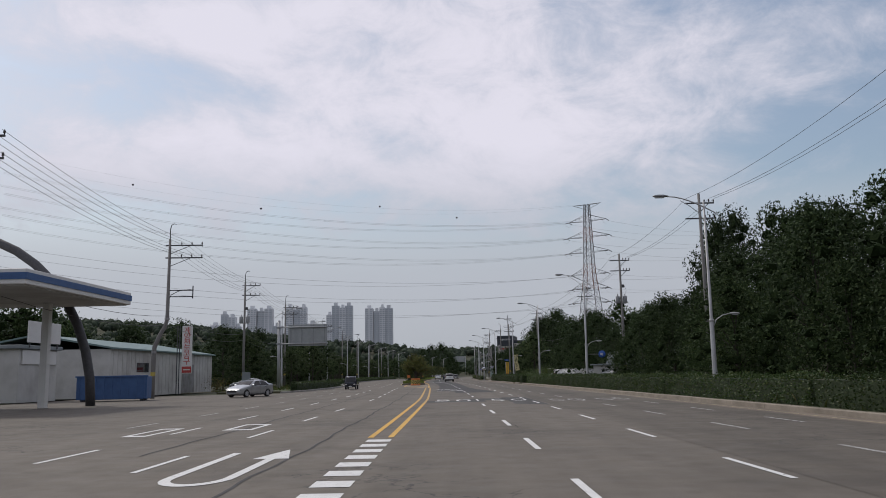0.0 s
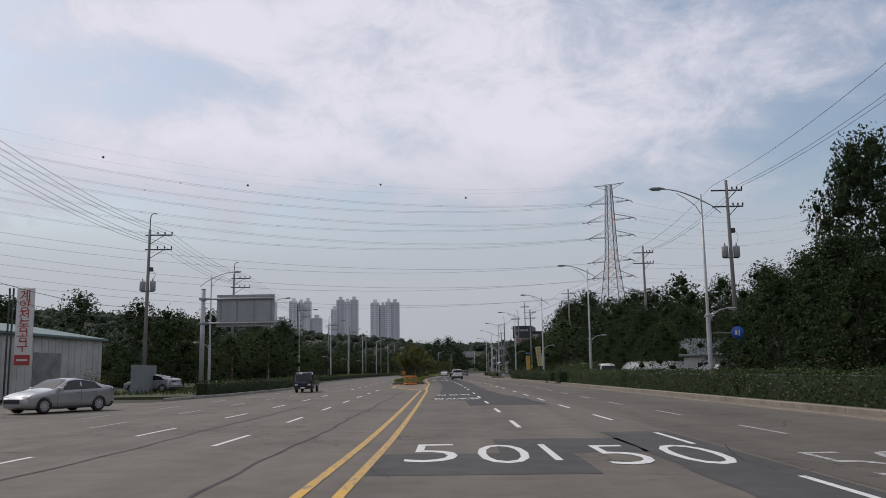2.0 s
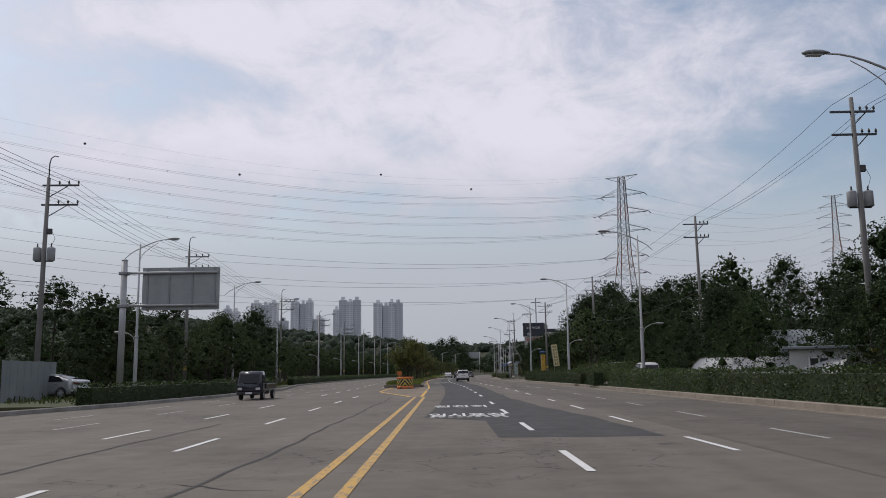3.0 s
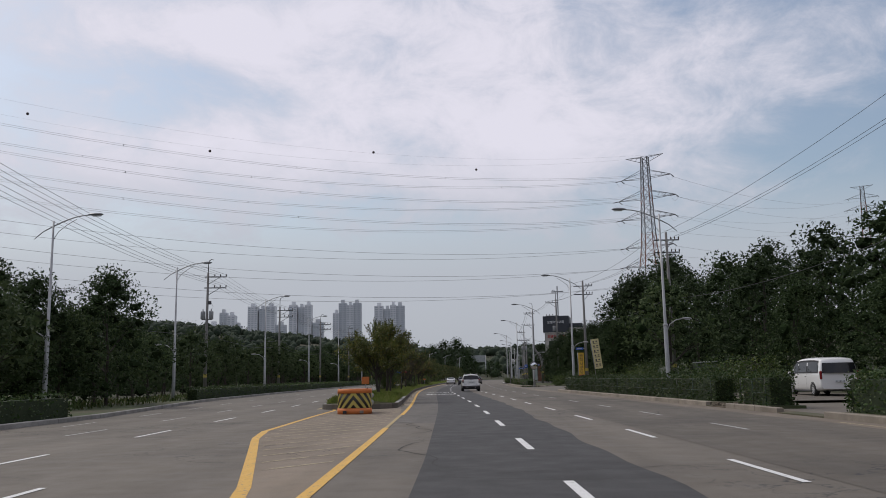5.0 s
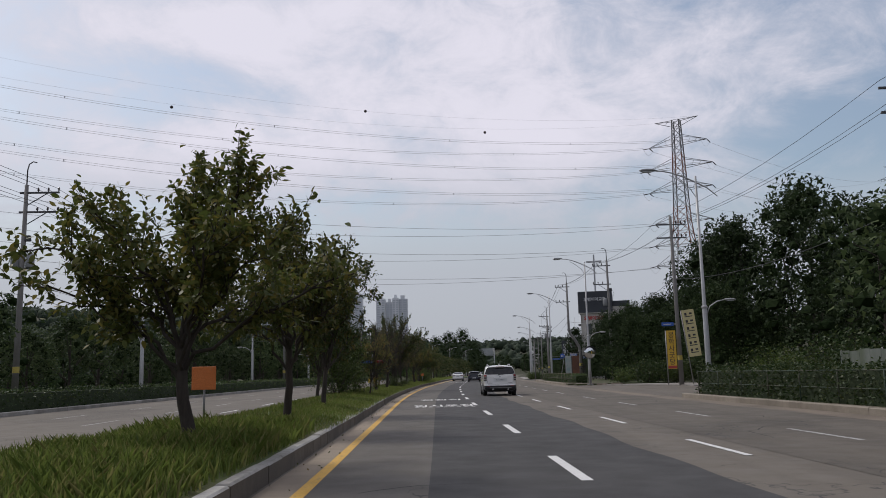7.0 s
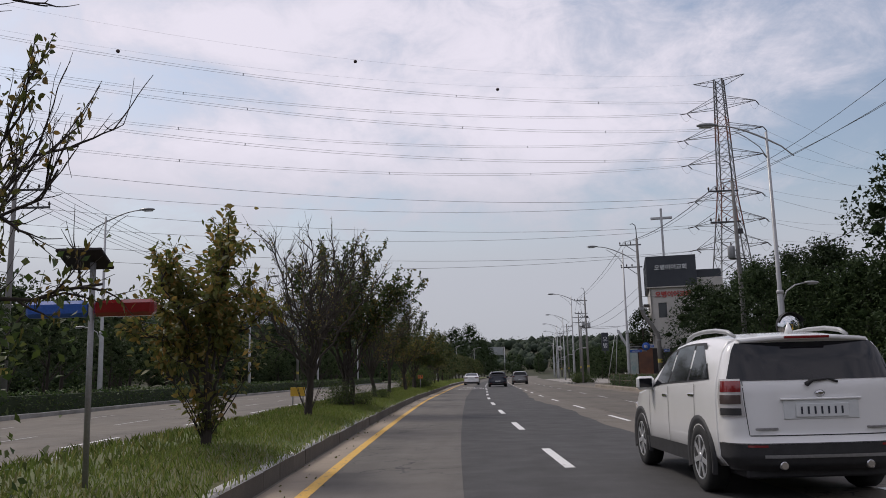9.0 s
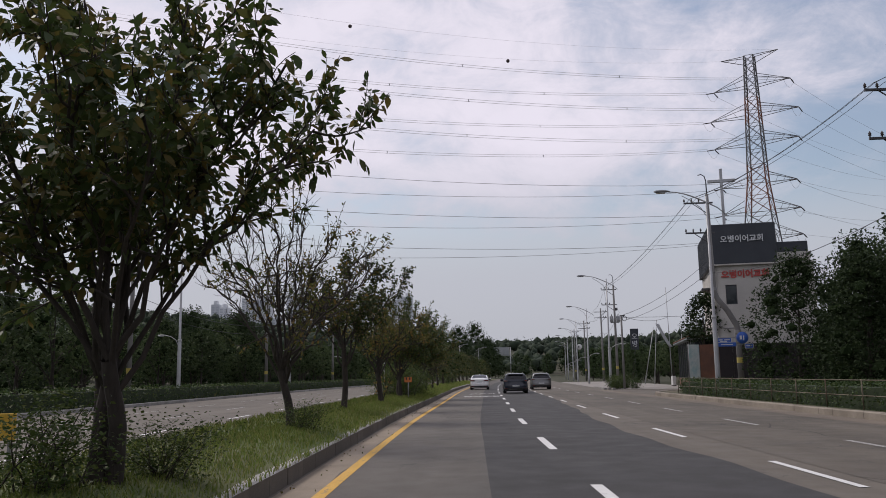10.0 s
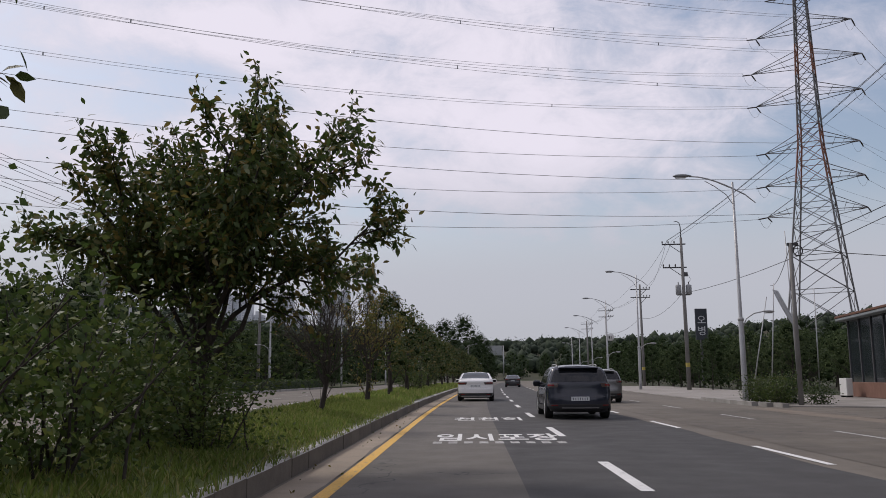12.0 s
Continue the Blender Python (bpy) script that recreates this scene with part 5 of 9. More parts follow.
def hedge(y0, y1, off, width, height, z, seed, label, density=260, leaf=0.118, mat_leaf="leaf_hedge"):
    """A clipped hedge: solid core coloured as inner shade, skin of small leaves, uneven top."""
    rng = np.random.default_rng(seed)
    f = off if callable(off) else (lambda y: off)
    ym = (y0 + y1) / 2
    org = Vector((lane(ym) + f(ym), ym, z))
    n = max(2, int((y1 - y0) / 2))
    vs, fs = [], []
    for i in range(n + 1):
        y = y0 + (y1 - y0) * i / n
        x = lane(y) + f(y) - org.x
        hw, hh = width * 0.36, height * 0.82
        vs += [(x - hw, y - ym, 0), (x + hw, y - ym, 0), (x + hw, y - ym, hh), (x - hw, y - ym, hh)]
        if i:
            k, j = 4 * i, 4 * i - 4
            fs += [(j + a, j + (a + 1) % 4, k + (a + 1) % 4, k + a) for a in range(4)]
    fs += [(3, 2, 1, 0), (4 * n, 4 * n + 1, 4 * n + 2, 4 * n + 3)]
    e = empty("hedge", Matrix.Translation(org), label, "hedge", "roadside hedges")
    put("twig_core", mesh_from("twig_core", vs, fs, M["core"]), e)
    cnt = int((y1 - y0) * (2 * height + width) * density * 0.6)
    y = rng.uniform(y0 - 0.1, y1 + 0.1, cnt)
    s = rng.uniform(0, 2 * height + width, cnt)
    hv = height * (0.94 + 0.1 * np.sin(y * 1.3) * np.sin(y * 0.41) + rng.normal(0, 0.05, cnt))
    xo = np.where(s < height, -width / 2, np.where(s < height + width, s - height - width / 2, width / 2))
    zo = np.where(s < height, s * hv / height, np.where(s < height + width, hv, (2 * height + width - s) * hv / height))
    xo = xo * (1 + 0.08 * np.sin(y * 2.1 + zo * 3))
    cap = rng.uniform(0, 1, cnt) < min(0.3, 2.0 / (y1 - y0))
    y = np.where(cap, np.where(rng.uniform(0, 1, cnt) < 0.5, y0 - 0.06, y1 + 0.06), y)
    xo = np.where(cap, rng.uniform(-0.5, 0.5, cnt) * width, xo)
    zo = np.where(cap, rng.uniform(0, 1, cnt) * hv, zo)
    xc = np.interp(y, _ys, _xs) + np.array([f(v) for v in y]) + xo + rng.normal(0, 0.04, cnt) - org.x
    pts = np.stack([xc, y - ym, np.clip(zo, 0.02, None)], 1)
    put("leaves", quads_mesh("leaves", leaf_quads(rng, pts, leaf, 0.0, 0.035), M[mat_leaf]), e)
    return e


hr = lambda y: kerb_right(y) + 1.25
for k, (a, b) in enumerate(((14, 34), (34, 54), (54, 76), (76, 98), (98, 121.0), (133.0, 152), (152, 171.4))):
    hedge(a, b, hr, 1.05, 1.18, 0.15, 50 + k, "clipped dark green hedge behind the roadside kerb", 185 if a > 30 else 150)
hedge(127.0, 129.7, hr, 1.1, 1.25, 0.15, 60, "short block of clipped hedge beside the driveway", 230)
hedge(209, 241.2, lambda y: kerb_right(y) + 1.55, 1.3, 0.8, 0.15, 62, "loose low hedge in front of the church", 150, 0.1)
hl = lambda y: kerb_left(y) - 0.9
for k, (a, b) in enumerate(((93, 118), (118, 128), (156, 190), (190, 230), (230, 275), (275, 330))):
    hedge(a, b, hl, 1.0, 0.95, 0.12, 70 + k, "low clipped hedge on the far side of the road", 70, 0.13)

weed_shrub = [bush(33, 2.2, 2.0, 1500, 0.15, M["leaf_bush"], stand(14.2, 190.6, 0.1, 0, 1.1, 0.8), "bright green shrub growing behind the roadside hedge", "shrubs behind the hedge"),
              bush(34, 2.3, 2.1, 1400, 0.16, M["leaf_hedge"], stand(18.4, 195.4, 0.1, 0, 1.3, 1.0), "dull green shrub growing behind the roadside hedge", "shrubs behind the hedge")]

# woods on both sides: a few grown trees, then repeats
WOOD = "roadside woodland trees"
kinds = [tree("woodland_tree", grow_mass(101, 10.5, 1.0, 4.0, 8200, 0.23, 44), M["leaf_wood"], stand(40, -60, hill(40, -60)), "dense dark green woodland tree beside the road", WOOD),
         tree("woodland_tree", grow_mass(102, 12.0, 1.6, 4.5, 5200, 0.27, 46), M["leaf_wood"], stand(48, -66, hill(48, -66)), "tall dark green woodland tree beside the road", WOOD),
         tree("woodland_tree", grow_mass(103, 8.0, 0.6, 3.8, 7600, 0.19, 44), M["leaf_light"], stand(34, -52, hill(34, -52)), "low spreading lighter green tree at the wood's edge", WOOD),
         tree("pine_tree", grow_pine(104, 11.5, 1700), M["leaf_pine"], stand(44, -72, hill(44, -72)), "loose dark pine tree with layered boughs", WOOD)]
kinds.append(tree("woodland_tree", grow_mass(105, 11.2, 1.4, 4.4, 1250, 0.46, 28), M["leaf_light"], stand(56, -70, hill(56, -70)), "dark green woodland tree further back on the slope", WOOD))
kinds.append(tree("park_tree", grow_mass(106, 6.4, 2.5, 2.8, 2000, 0.25, 28), M["leaf_park"], stand(62, -60, hill(62, -60)), "round-crowned green tree on the open verge", WOOD))
kinds.append(tree("woodland_tree", grow_mass(107, 10.8, 1.2, 4.2, 3600, 0.28, 38), M["leaf_wood"], stand(66, -66, hill(66, -66)), "dark green woodland tree behind the front row", WOOD))
rngw = np.random.default_rng(77)


def wood(y0, y1, step, off_fn, pool, s_fn, keep=lambda x, y: True):
    y = y0
    while y < y1:
        off = off_fn(y) + rngw.normal(0, 1.3)
        yy = y + rngw.normal(0, step * 0.18)
        x = lane(min(yy, 600)) + off
        if keep(x, yy):
            k = int(rngw.choice(pool))
            s = s_fn(yy) * rngw.uniform(0.86, 1.14)
            m = stand(x, yy, hill(x, yy) - 0.1, rngw.uniform(0, 360), s, rngw.uniform(0.92, 1.1))
            if not (137 <= yy < 172 and 0 < x < 18.3):
                again(kinds[k], m)
        y += step


yard = lambda x, y: not (117 < y < 137 and x < 21) and not (169 < y < 205 and x < 18.3) and not (240 < y < 290 and x < 32)
wood(16, 240, 5.4, lambda y: 19.5 + 1.5 * math.sin(y * 0.1), [2, 2, 0], table([16, 60, 80, 90, 112, 125, 150, 200, 215, 240], [0.86, 0.88, 0.8, 0.62, 0.6, 0.68, 0.78, 0.86, 0.8, 0.45]), yard)
wood(10, 246, 6.6, lambda y: 27.0 + 1.6 * smooth(205, 225, y), [6, 6, 6, 1], table([0, 50, 60, 72, 80, 92, 100, 132, 142, 160, 190, 200, 212, 225, 245], [1.2, 1.12, 0.98, 0.98, 1.08, 1.14, 0.7, 0.7, 0.88, 0.95, 1.06, 1.14, 1.42, 0.84, 0.7]), yard)
wood(10, 300, 8.0, lambda y: 37.0 + 2 * math.sin(y * 0.2), [4, 4, 3, 1], table([0, 60, 72, 90, 100, 132, 142, 190, 200, 225, 300], [1.15, 1.1, 0.95, 1.1, 0.6, 0.68, 0.98, 0.9, 1.1, 0.8, 0.45]), yard)
wood(40, 330, 11.0, lambda y: 52.0, [4, 4, 3], table([0, 60, 90, 100, 132, 142, 190, 200, 240, 260, 300], [1.0, 0.95, 0.95, 0.5, 0.45, 0.65, 0.75, 1.0, 0.85, 0.7, 0.5]), yard)
# the tall stand on the hill
for x, y, k, s, sz in ((34.3, 112.5, 0, 1.15, 1.52), (38.0, 116.0, 1, 1.15, 1.38), (41.0, 109.0, 6, 1.2, 1.35), (46.5, 112.0, 1, 1.15, 1.25), (48.0, 121.0, 6, 1.25, 1.25), (53.5, 106.0, 6, 1.35, 1.2), (44.0, 98.0, 6, 1.15, 1.2)):
    again(kinds[k], stand(x, y, hill(x, y) - 0.2, rngw.uniform(0, 360), s, sz))
wood(262, 332, 4.6, lambda y: 28.5, [5], lambda y: 0.72)
wood(250, 332, 5.2, lambda y: 35.0, [4, 5], lambda y: 0.66, lambda x, y: not (248 < y < 268 and x < 19))
wood(282, 345, 4.6, lambda y: 21.5, [5], lambda y: 0.66)
wood(300, 500, 8.0, lambda y: 19.0 + (y - 300) * 0.04, [4], table([300, 340, 420], [0.42, 0.5, 0.7]))
wood(300, 500, 11, lambda y: 34.0, [4], table([300, 340, 420], [0.55, 0.6, 0.8]))
left_ok = lambda x, y: y > 118 or x < -48
wood(112, 350, 7.6, lambda y: kerb_left(y) - 7.0, [5], lambda y: 0.9 + 0.1 * math.sin(y * 0.3), left_ok)
wood(88, 350, 7.8, lambda y: kerb_left(y) - 18 - (14 if y < 118 else 0), [4, 5, 5], lambda y: 0.95 if y < 125 else 0.72, left_ok)
wood(84, 380, 9.5, lambda y: kerb_left(y) - 34, [4], lambda y: 1.0 if y < 125 else 0.62, left_ok)
wood(232, 345, 6.6, lambda y: kerb_left(y) - 10.5, [5], lambda y: 1.12)
for x, y, s in ((-39.0, 291.0, 0.9), (-42.0, 300.0, 0.92), (-38.5, 274.0, 0.8)):
    again(kinds[0], stand(x, y, max(hill(x, y), -0.1), y * 7, s, 1.0))
wood(330, 500, 9.0, lambda y: -24.0, [4], lambda y: 0.72)
wood(350, 520, 10.0, lambda y: -38.0, [4], lambda y: 0.85)
wood(500, 560, 5.0, lambda y: -20.0 + (y - 500) * 0.9, [4], lambda y: 0.85)
for x, y, k, s in ((-27.5, 141.0, 0, 0.72), (-25.2, 145.5, 0, 0.79), (-29.5, 149.0, 3, 0.7), (-28.0, 138.0, 2, 0.8), (-41, 122, 6, 0.92), (-47, 118, 6, 0.85), (-34.2, 120.5, 6, 0.82), (-36.5, 138.0, 6, 0.84), (-37.5, 153.0, 6, 0.95), (-33.0, 129.0, 5, 1.2), (-15.5, 478, 1, 1.55), (-21.5, 486, 1, 1.5), (-26, 470, 1, 1.3), (-11, 492, 0, 1.35)):
    again(kinds[k], stand(x, y, max(hill(x, y), -0.1), rngw.uniform(0, 360), s, 1.0))
for x, y, k, s in ((30.0, 93.5, 6, 1.1), (33.0, 89.0, 6, 1.15), (14.6, 104.0, 2, 0.62), (15.6, 109.5, 0, 0.55), (16.2, 115.5, 2, 0.6), (13.4, 165.6, 5, 1.35), (20.2, 216.8, 0, 1.38), (19.2, 221.5, 0, 1.28), (15.4, 227.5, 0, 0.85), (9.3, 231.5, 0, 0.64), (12.8, 234.0, 0, 0.84), (9.6, 222.6, 0, 0.68), (12.0, 247.8, 0, 0.84), (15.6, 246.5, 0, 0.9), (16.0, 236.0, 0, 0.9), (19.5, 238.0, 6, 0.9), (16.8, 233.0, 2, 0.75), (22, 229, 1, 0.72), (16.5, 224.0, 2, 0.8), (15.5, 215.5, 2, 1.0), (17.0, 207.0, 2, 0.9), (20, 245, 2, 0.9)):
    again(kinds[k], stand(x, y, hill(x, y), rngw.uniform(0, 360), s, 1.0))
tree("yard_tree", grow_mass(131, 7.3, 3.9, 1.9, 3000, 0.2, 26), M["leaf_wood"], stand(8.95, 260.2, 0.1), "small dense dark tree behind the church hoarding", WOOD)


def far_woods():
    """Canopy of the distant hills: countless dense crowns feathered with leaf clumps on the slopes."""
    rng = np.random.default_rng(9)
    coarse, rich = INNER, inner_lump(2)
    spots = []
    for k in range(3400):
        y = 330 + 570 * rng.uniform(0, 1) ** 0.8
        x = rng.uniform(-330, 300) * (0.5 + y / 900)
        if y < 540 and abs(x - lane(min(y, 619)) + 5) < 24:
            continue
        if y < 430 and abs(x) < 46:
            continue
        spots.append((x, y))
    spots += [(rng.uniform(-260, -62), rng.uniform(60, 420)) for k in range(1000)]
    pts, vs, fs = [], [], []
    for x, y in spots:
        iv, jf = rich if y < 330 else coarse
        hh, rr = rng.uniform(5, 9), rng.uniform(2.4, 4.6)
        c = np.array([x, y, hill(x, y) + hh * 0.45])
        fs += [tuple(int(q) + len(vs) for q in t) for t in jf]
        vs += [tuple(p) for p in c + iv * rng.uniform(0.6, 1.1, (len(iv), 1)) * np.array([rr, rr, hh * 0.52])]
        for q in range(14 if y < 330 else 5):
            d = rng.normal(0, 1, 3)
            d[2] = abs(d[2])
            d /= np.linalg.norm(d)
            pts.append(c + d * np.array([rr, rr, hh * 0.58]))
    ob = put("distant_woods", quads_mesh("distant_woods", leaf_quads(rng, np.array(pts), 1.35, 0.1, 0.5), M["far_leaf"]))
    tagged(ob, "hazy green tree canopy on the distant hills", "woods", kind="stuff")
    ob = put("distant_woods", mesh_from("distant_woods", vs, fs, M["far_leaf"], True))
    tagged(ob, "dense dark crowns of the distant hill woods", "woods", kind="stuff")


far_woods()
# ---------------------------------------------------------------- lamps, poles, pylon, wires
def street_lamp(where, label, group, low=True):
    """Tapered steel mast with a long curved arm and head towards -x, and a small lamp on the other side."""
    e = empty("street_lamp", where, label, "street lamp", group)
    part("base_plate", box_bm(-0.22, 0.22, -0.22, 0.22, 0.0, 0.05, 0.01), M["lamp_pole"], e)
    part("pole", tube_bm([(0, 0, 0.04), (0, 0, 1.2), (0, 0, 4.0), (0, 0, 4.1), (0, 0, 10.35)], [0.135, 0.13, 0.115, 0.085, 0.05], 12), M["lamp_pole"], e)
    arm = [(1.0, 0, 9.35), (0.55, 0, 9.75), (0.0, 0, 10.05)] + [(-1.95 * t, 0, 10.05 + 0.6 * math.sin(t * math.pi / 2)) for t in (0.2, 0.4, 0.6, 0.8, 1.0)]
    part("arm", tube_bm(arm, [0.022, 0.03, 0.04, 0.04, 0.036, 0.034, 0.032, 0.03], 8), M["lamp_pole"], e)
    part("brace", tube_bm([(0, 0, 9.25), (-0.3, 0, 9.75), (-0.8, 0, 10.15), (-1.25, 0, 10.42)], 0.02, 6), M["lamp_pole"], e)
    head = part("lamp_head", lathe_bm([(0.03, 0), (0.075, 0.08), (0.15, 0.28), (0.165, 0.5), (0.13, 0.72), (0.05, 0.84)], 10, Matrix.Translation((-1.85, 0, 10.68)) @ Matrix.Rotation(radians(-90), 4, "Y") @ Matrix.Diagonal((0.55, 1, 1, 1))), M["lamp_head"], e)
    part("lens", box_bm(-2.57, -2.1, -0.1, 0.1, 10.58, 10.61, 0.01), M["lamp_glass"], head)
    if low:
        part("low_arm", tube_bm([(0.1, 0, 3.7), (0.25, 0, 4.05), (0.6, 0, 4.28), (1.0, 0, 4.36)], 0.026, 8), M["lamp_pole"], e)
        lh = part("low_lamp_head", lathe_bm([(0.03, 0), (0.08, 0.1), (0.11, 0.3), (0.08, 0.5), (0.02, 0.56)], 10, Matrix.Translation((0.95, 0, 4.37)) @ Matrix.Rotation(radians(92), 4, "Y") @ Matrix.Diagonal((0.6, 1, 1, 1))), M["lamp_pole"], e)
        part("low_lens", box_bm(1.1, 1.4, -0.06, 0.06, 4.28, 4.3, 0.005), M["lamp_glass"], lh)
    part("service_door", box_bm(-0.06, 0.06, -0.142, -0.125, 0.55, 0.9, 0.004), M["lamp_head"], e)
    part("collar", lathe_bm([(0.125, 0), (0.14, 0.04), (0.14, 0.1), (0.12, 0.14)], 12, Matrix.Translation((0, 0, 3.95))), M["lamp_pole"], e)
    return e


first = None
R_LAMPS = [(13.7, 46.0), (12.0, 81.1), (10.2, 113.0), (8.25, 142.2), (6.2, 173.0), (4.3, 204.0), (3.4, 235.3), (2.46, 268.8), (4.3, 304.0), (5.2, 329), (7.0, 357), (8.6, 388), (11.0, 425), (14.5, 458)]
for x, y in R_LAMPS:
    m = pose(x, y, 0.1 if y < 250 else -0.35, 0, 0, heading(y))
    if first is None:
        first = street_lamp(m, "pale steel street lamp with a long curved arm beside the road", "street lamps")
    elif y == 235.3:
        street_lamp(m, "pale steel street lamp with road signs on its mast", "street lamps", False)
    else:
        copy_thing(first, m)
L_LAMPS = [(-23.8, 111.5), (-25.4, 138.6), (-25.8, 158.0), (-26.0, 185.0), (-27.6, 215.0), (-28.8, 246.0), (-29.2, 277.0), (-29.2, 308.0), (-28.0, 340.0), (-26.0, 372), (-23.0, 405), (-19, 440), (-14, 470)]
for x, y in L_LAMPS:
    copy_thing(first, pose(x, y, 0.0, 0, 0, heading(y) + 180))


def utility_pole(where, height, label, side=1, arms=(0.93, 0.83), hook=True, can=0, arm_len=1.7, lamp=False, bend=0.0):
    """Concrete power pole: cross arms to one side with braces and pin insulators, curved earth-wire peak, transformers if any."""
    e = empty("utility_pole", where, label, "utility pole", "utility poles")
    if bend:
        way = [(bend, 0, -0.2), (bend, 0, 3.9), (bend * 0.96, 0, 4.4), (bend * 0.6, 0, 5.35), (bend * 0.15, 0, 6.2), (0, 0, 6.8), (0, 0, height)]
        part("pole", tube_bm(way, [0.21, 0.2, 0.2, 0.19, 0.18, 0.17, 0.11], 10), M["concrete_pole"], e)
        for x, z in ((bend, 3.95), (0, 6.85)):
            part("clamp", tube_bm([(x, 0, z - 0.1), (x, 0, z + 0.1)], 0.235, 10, False), M["galv"], e)
    else:
        part("pole", tube_bm([(0, 0, -0.2), (0, 0, height * 0.5), (0, 0, height)], [0.19, 0.15, 0.105], 10), M["concrete_pole"], e)
    if hook:
        part("peak", tube_bm([(0, 0, height - 0.3), (0, 0, height + 0.9), (0.08 * side, 0, height + 1.25), (0.3 * side, 0, height + 1.4), (0.52 * side, 0, height + 1.34)], [0.045, 0.04, 0.038, 0.035, 0.03], 6), M["steel_dark"], e)
    for k, f in enumerate(arms):
        z = height * f
        a, b = (-0.35 * side, arm_len * side) if side in (1, -1) else (-arm_len / 1.4, arm_len / 1.4)
        arm = part("cross_arm", box_bm(min(a, b), max(a, b), -0.05, 0.05, z - 0.05, z + 0.05), M["steel_dark"], e)
        part("arm_brace", tube_bm([(0.0, 0.06, z - 0.75), (b * 0.62, 0.06, z - 0.03)], 0.03, 5), M["steel_dark"], arm)
        for q in range(3):
            xx = b * (0.36 + 0.31 * q)
            part("insulator", lathe_bm([(0.03, 0), (0.03, 0.06), (0.075, 0.08), (0.045, 0.13), (0.07, 0.16), (0.035, 0.22), (0.02, 0.26)], 8, Matrix.Translation((xx, 0, z + 0.05))), M["insulator"], arm)
    zc = height * 0.62
    for q in range(can):
        xx = (-0.42, 0.42)[q % 2]
        tank = part("transformer", lathe_bm([(0.2, 0), (0.24, 0.03), (0.24, 0.75), (0.22, 0.8), (0.1, 0.84)], 12, Matrix.Translation((xx, 0.02, zc))), M["transformer"], e)
        part("bushing", lathe_bm([(0.04, 0), (0.06, 0.05), (0.035, 0.1), (0.05, 0.15), (0.02, 0.25)], 8, Matrix.Translation((xx, 0, zc + 0.83))), M["insulator"], tank)
    if can:
        part("bracket", box_bm(-0.55, 0.55, 0.02, 0.1, zc - 0.06, zc + 0.02), M["steel_dark"], e)
        part("cut_out", box_bm(0.08, 0.4, -0.1, 0.1, height * 0.74, height * 0.74 + 0.35, 0.03), M["steel_dark"], e)
        part("lead", tube_bm([(0.36, 0, height * 0.76), (0.62, 0, height * 0.72), (0.45, 0, zc + 1.0)], 0.012, 4), M["wire"], e)
    if lamp:
        lz = height * 0.66
        part("lamp_arm", tube_bm([(0, 0, lz - 0.7), (0.3 * side, 0, lz - 0.2), (0.9 * side, 0, lz + 0.1), (1.6 * side, 0, lz + 0.2)], 0.03, 6), M["steel_dark"], e)
        part("lamp_head", lathe_bm([(0.03, 0), (0.1, 0.15), (0.12, 0.4), (0.04, 0.62)], 8, Matrix.Translation((1.5 * side, 0, lz + 0.2)) @ Matrix.Rotation(radians(90 * side), 4, "Y") @ Matrix.Diagonal((0.6, 1, 1, 1))), M["lamp_head"], e)
    if lamp:
        for z in (height * 0.672, height * 0.632):
            part("low_arm", box_bm(min(0, 2.2 * side), max(0, 2.2 * side), -0.04, 0.04, z - 0.04, z + 0.04), M["steel_dark"], e)
        part("arm_end", box_bm(2.16 * side - 0.04, 2.16 * side + 0.04, -0.04, 0.04, height * 0.62, height * 0.70), M["steel_dark"], e)
    part("number_band", tube_bm([(bend, 0, 1.9), (bend, 0, 2.25)], 0.215 if bend else 0.185, 10, False), M["drum_yellow"], e)
    return e


L_POLES = [(-23.0, 40.0, 13.9, 0), (-25.4, 73.9, 13.9, 0), (-27.2, 105.3, 13.6, 2), (-28.3, 133.2, 13.1, 0), (-30.4, 178.5, 12.6, 2), (-31.4, 212.5, 11.9, 0), (-32.2, 246.0, 12.0, 0), (-32.8, 281.0, 12.0, 0), (-32.5, 316.0, 12.0, 0), (-31.5, 352.0, 12.0, 0)]
for x, y, h, can in L_POLES:
    utility_pole(pose(x, y, 0.0, 0, 0.4, heading(y)), h, "grey concrete power pole with side cross arms and transformers" if can else "grey concrete power pole with side cross arms", 1, (0.965, 0.875) if can else (0.96, 0.88), True, can, 2.9 if y == 73.9 else 1.9, y == 73.9, -1.05 if y == 73.9 else 0.0)
R_POLES = [(20.3, 34.0, 14.6, 0, 0), (19.3, 66.3, 15.2, 0, 0), (18.8, 98.6, 15.1, 2, 0), (19.1, 131.5, 15.0, 0, 0), (14.7, 169.5, 14.0, 0, 0), (10.3, 197.1, 12.9, 0, 0), (9.4, 226.0, 13.4, 1, -1), (6.95, 248.6, 13.4, 0, -1), (7.6, 300.5, 12.7, 2, -1), (9.5, 330, 12.0, 0, 0), (10.0, 362, 12.0, 0, 0), (11.0, 395, 12.0, 0, 0)]
for x, y, h, can, side in R_POLES:
    utility_pole(pose(x, y, max(hill(x, y), 0.0), 0, -0.3, heading(y)), h, "concrete power pole with a curved top and side arms" if side else "tall concrete power pole with a level cross arm", side or 2, (0.95, 0.87) if not side else (0.955, 0.80), bool(side), can, 1.6, False, 1.4 if y == 248.6 else 0.0)
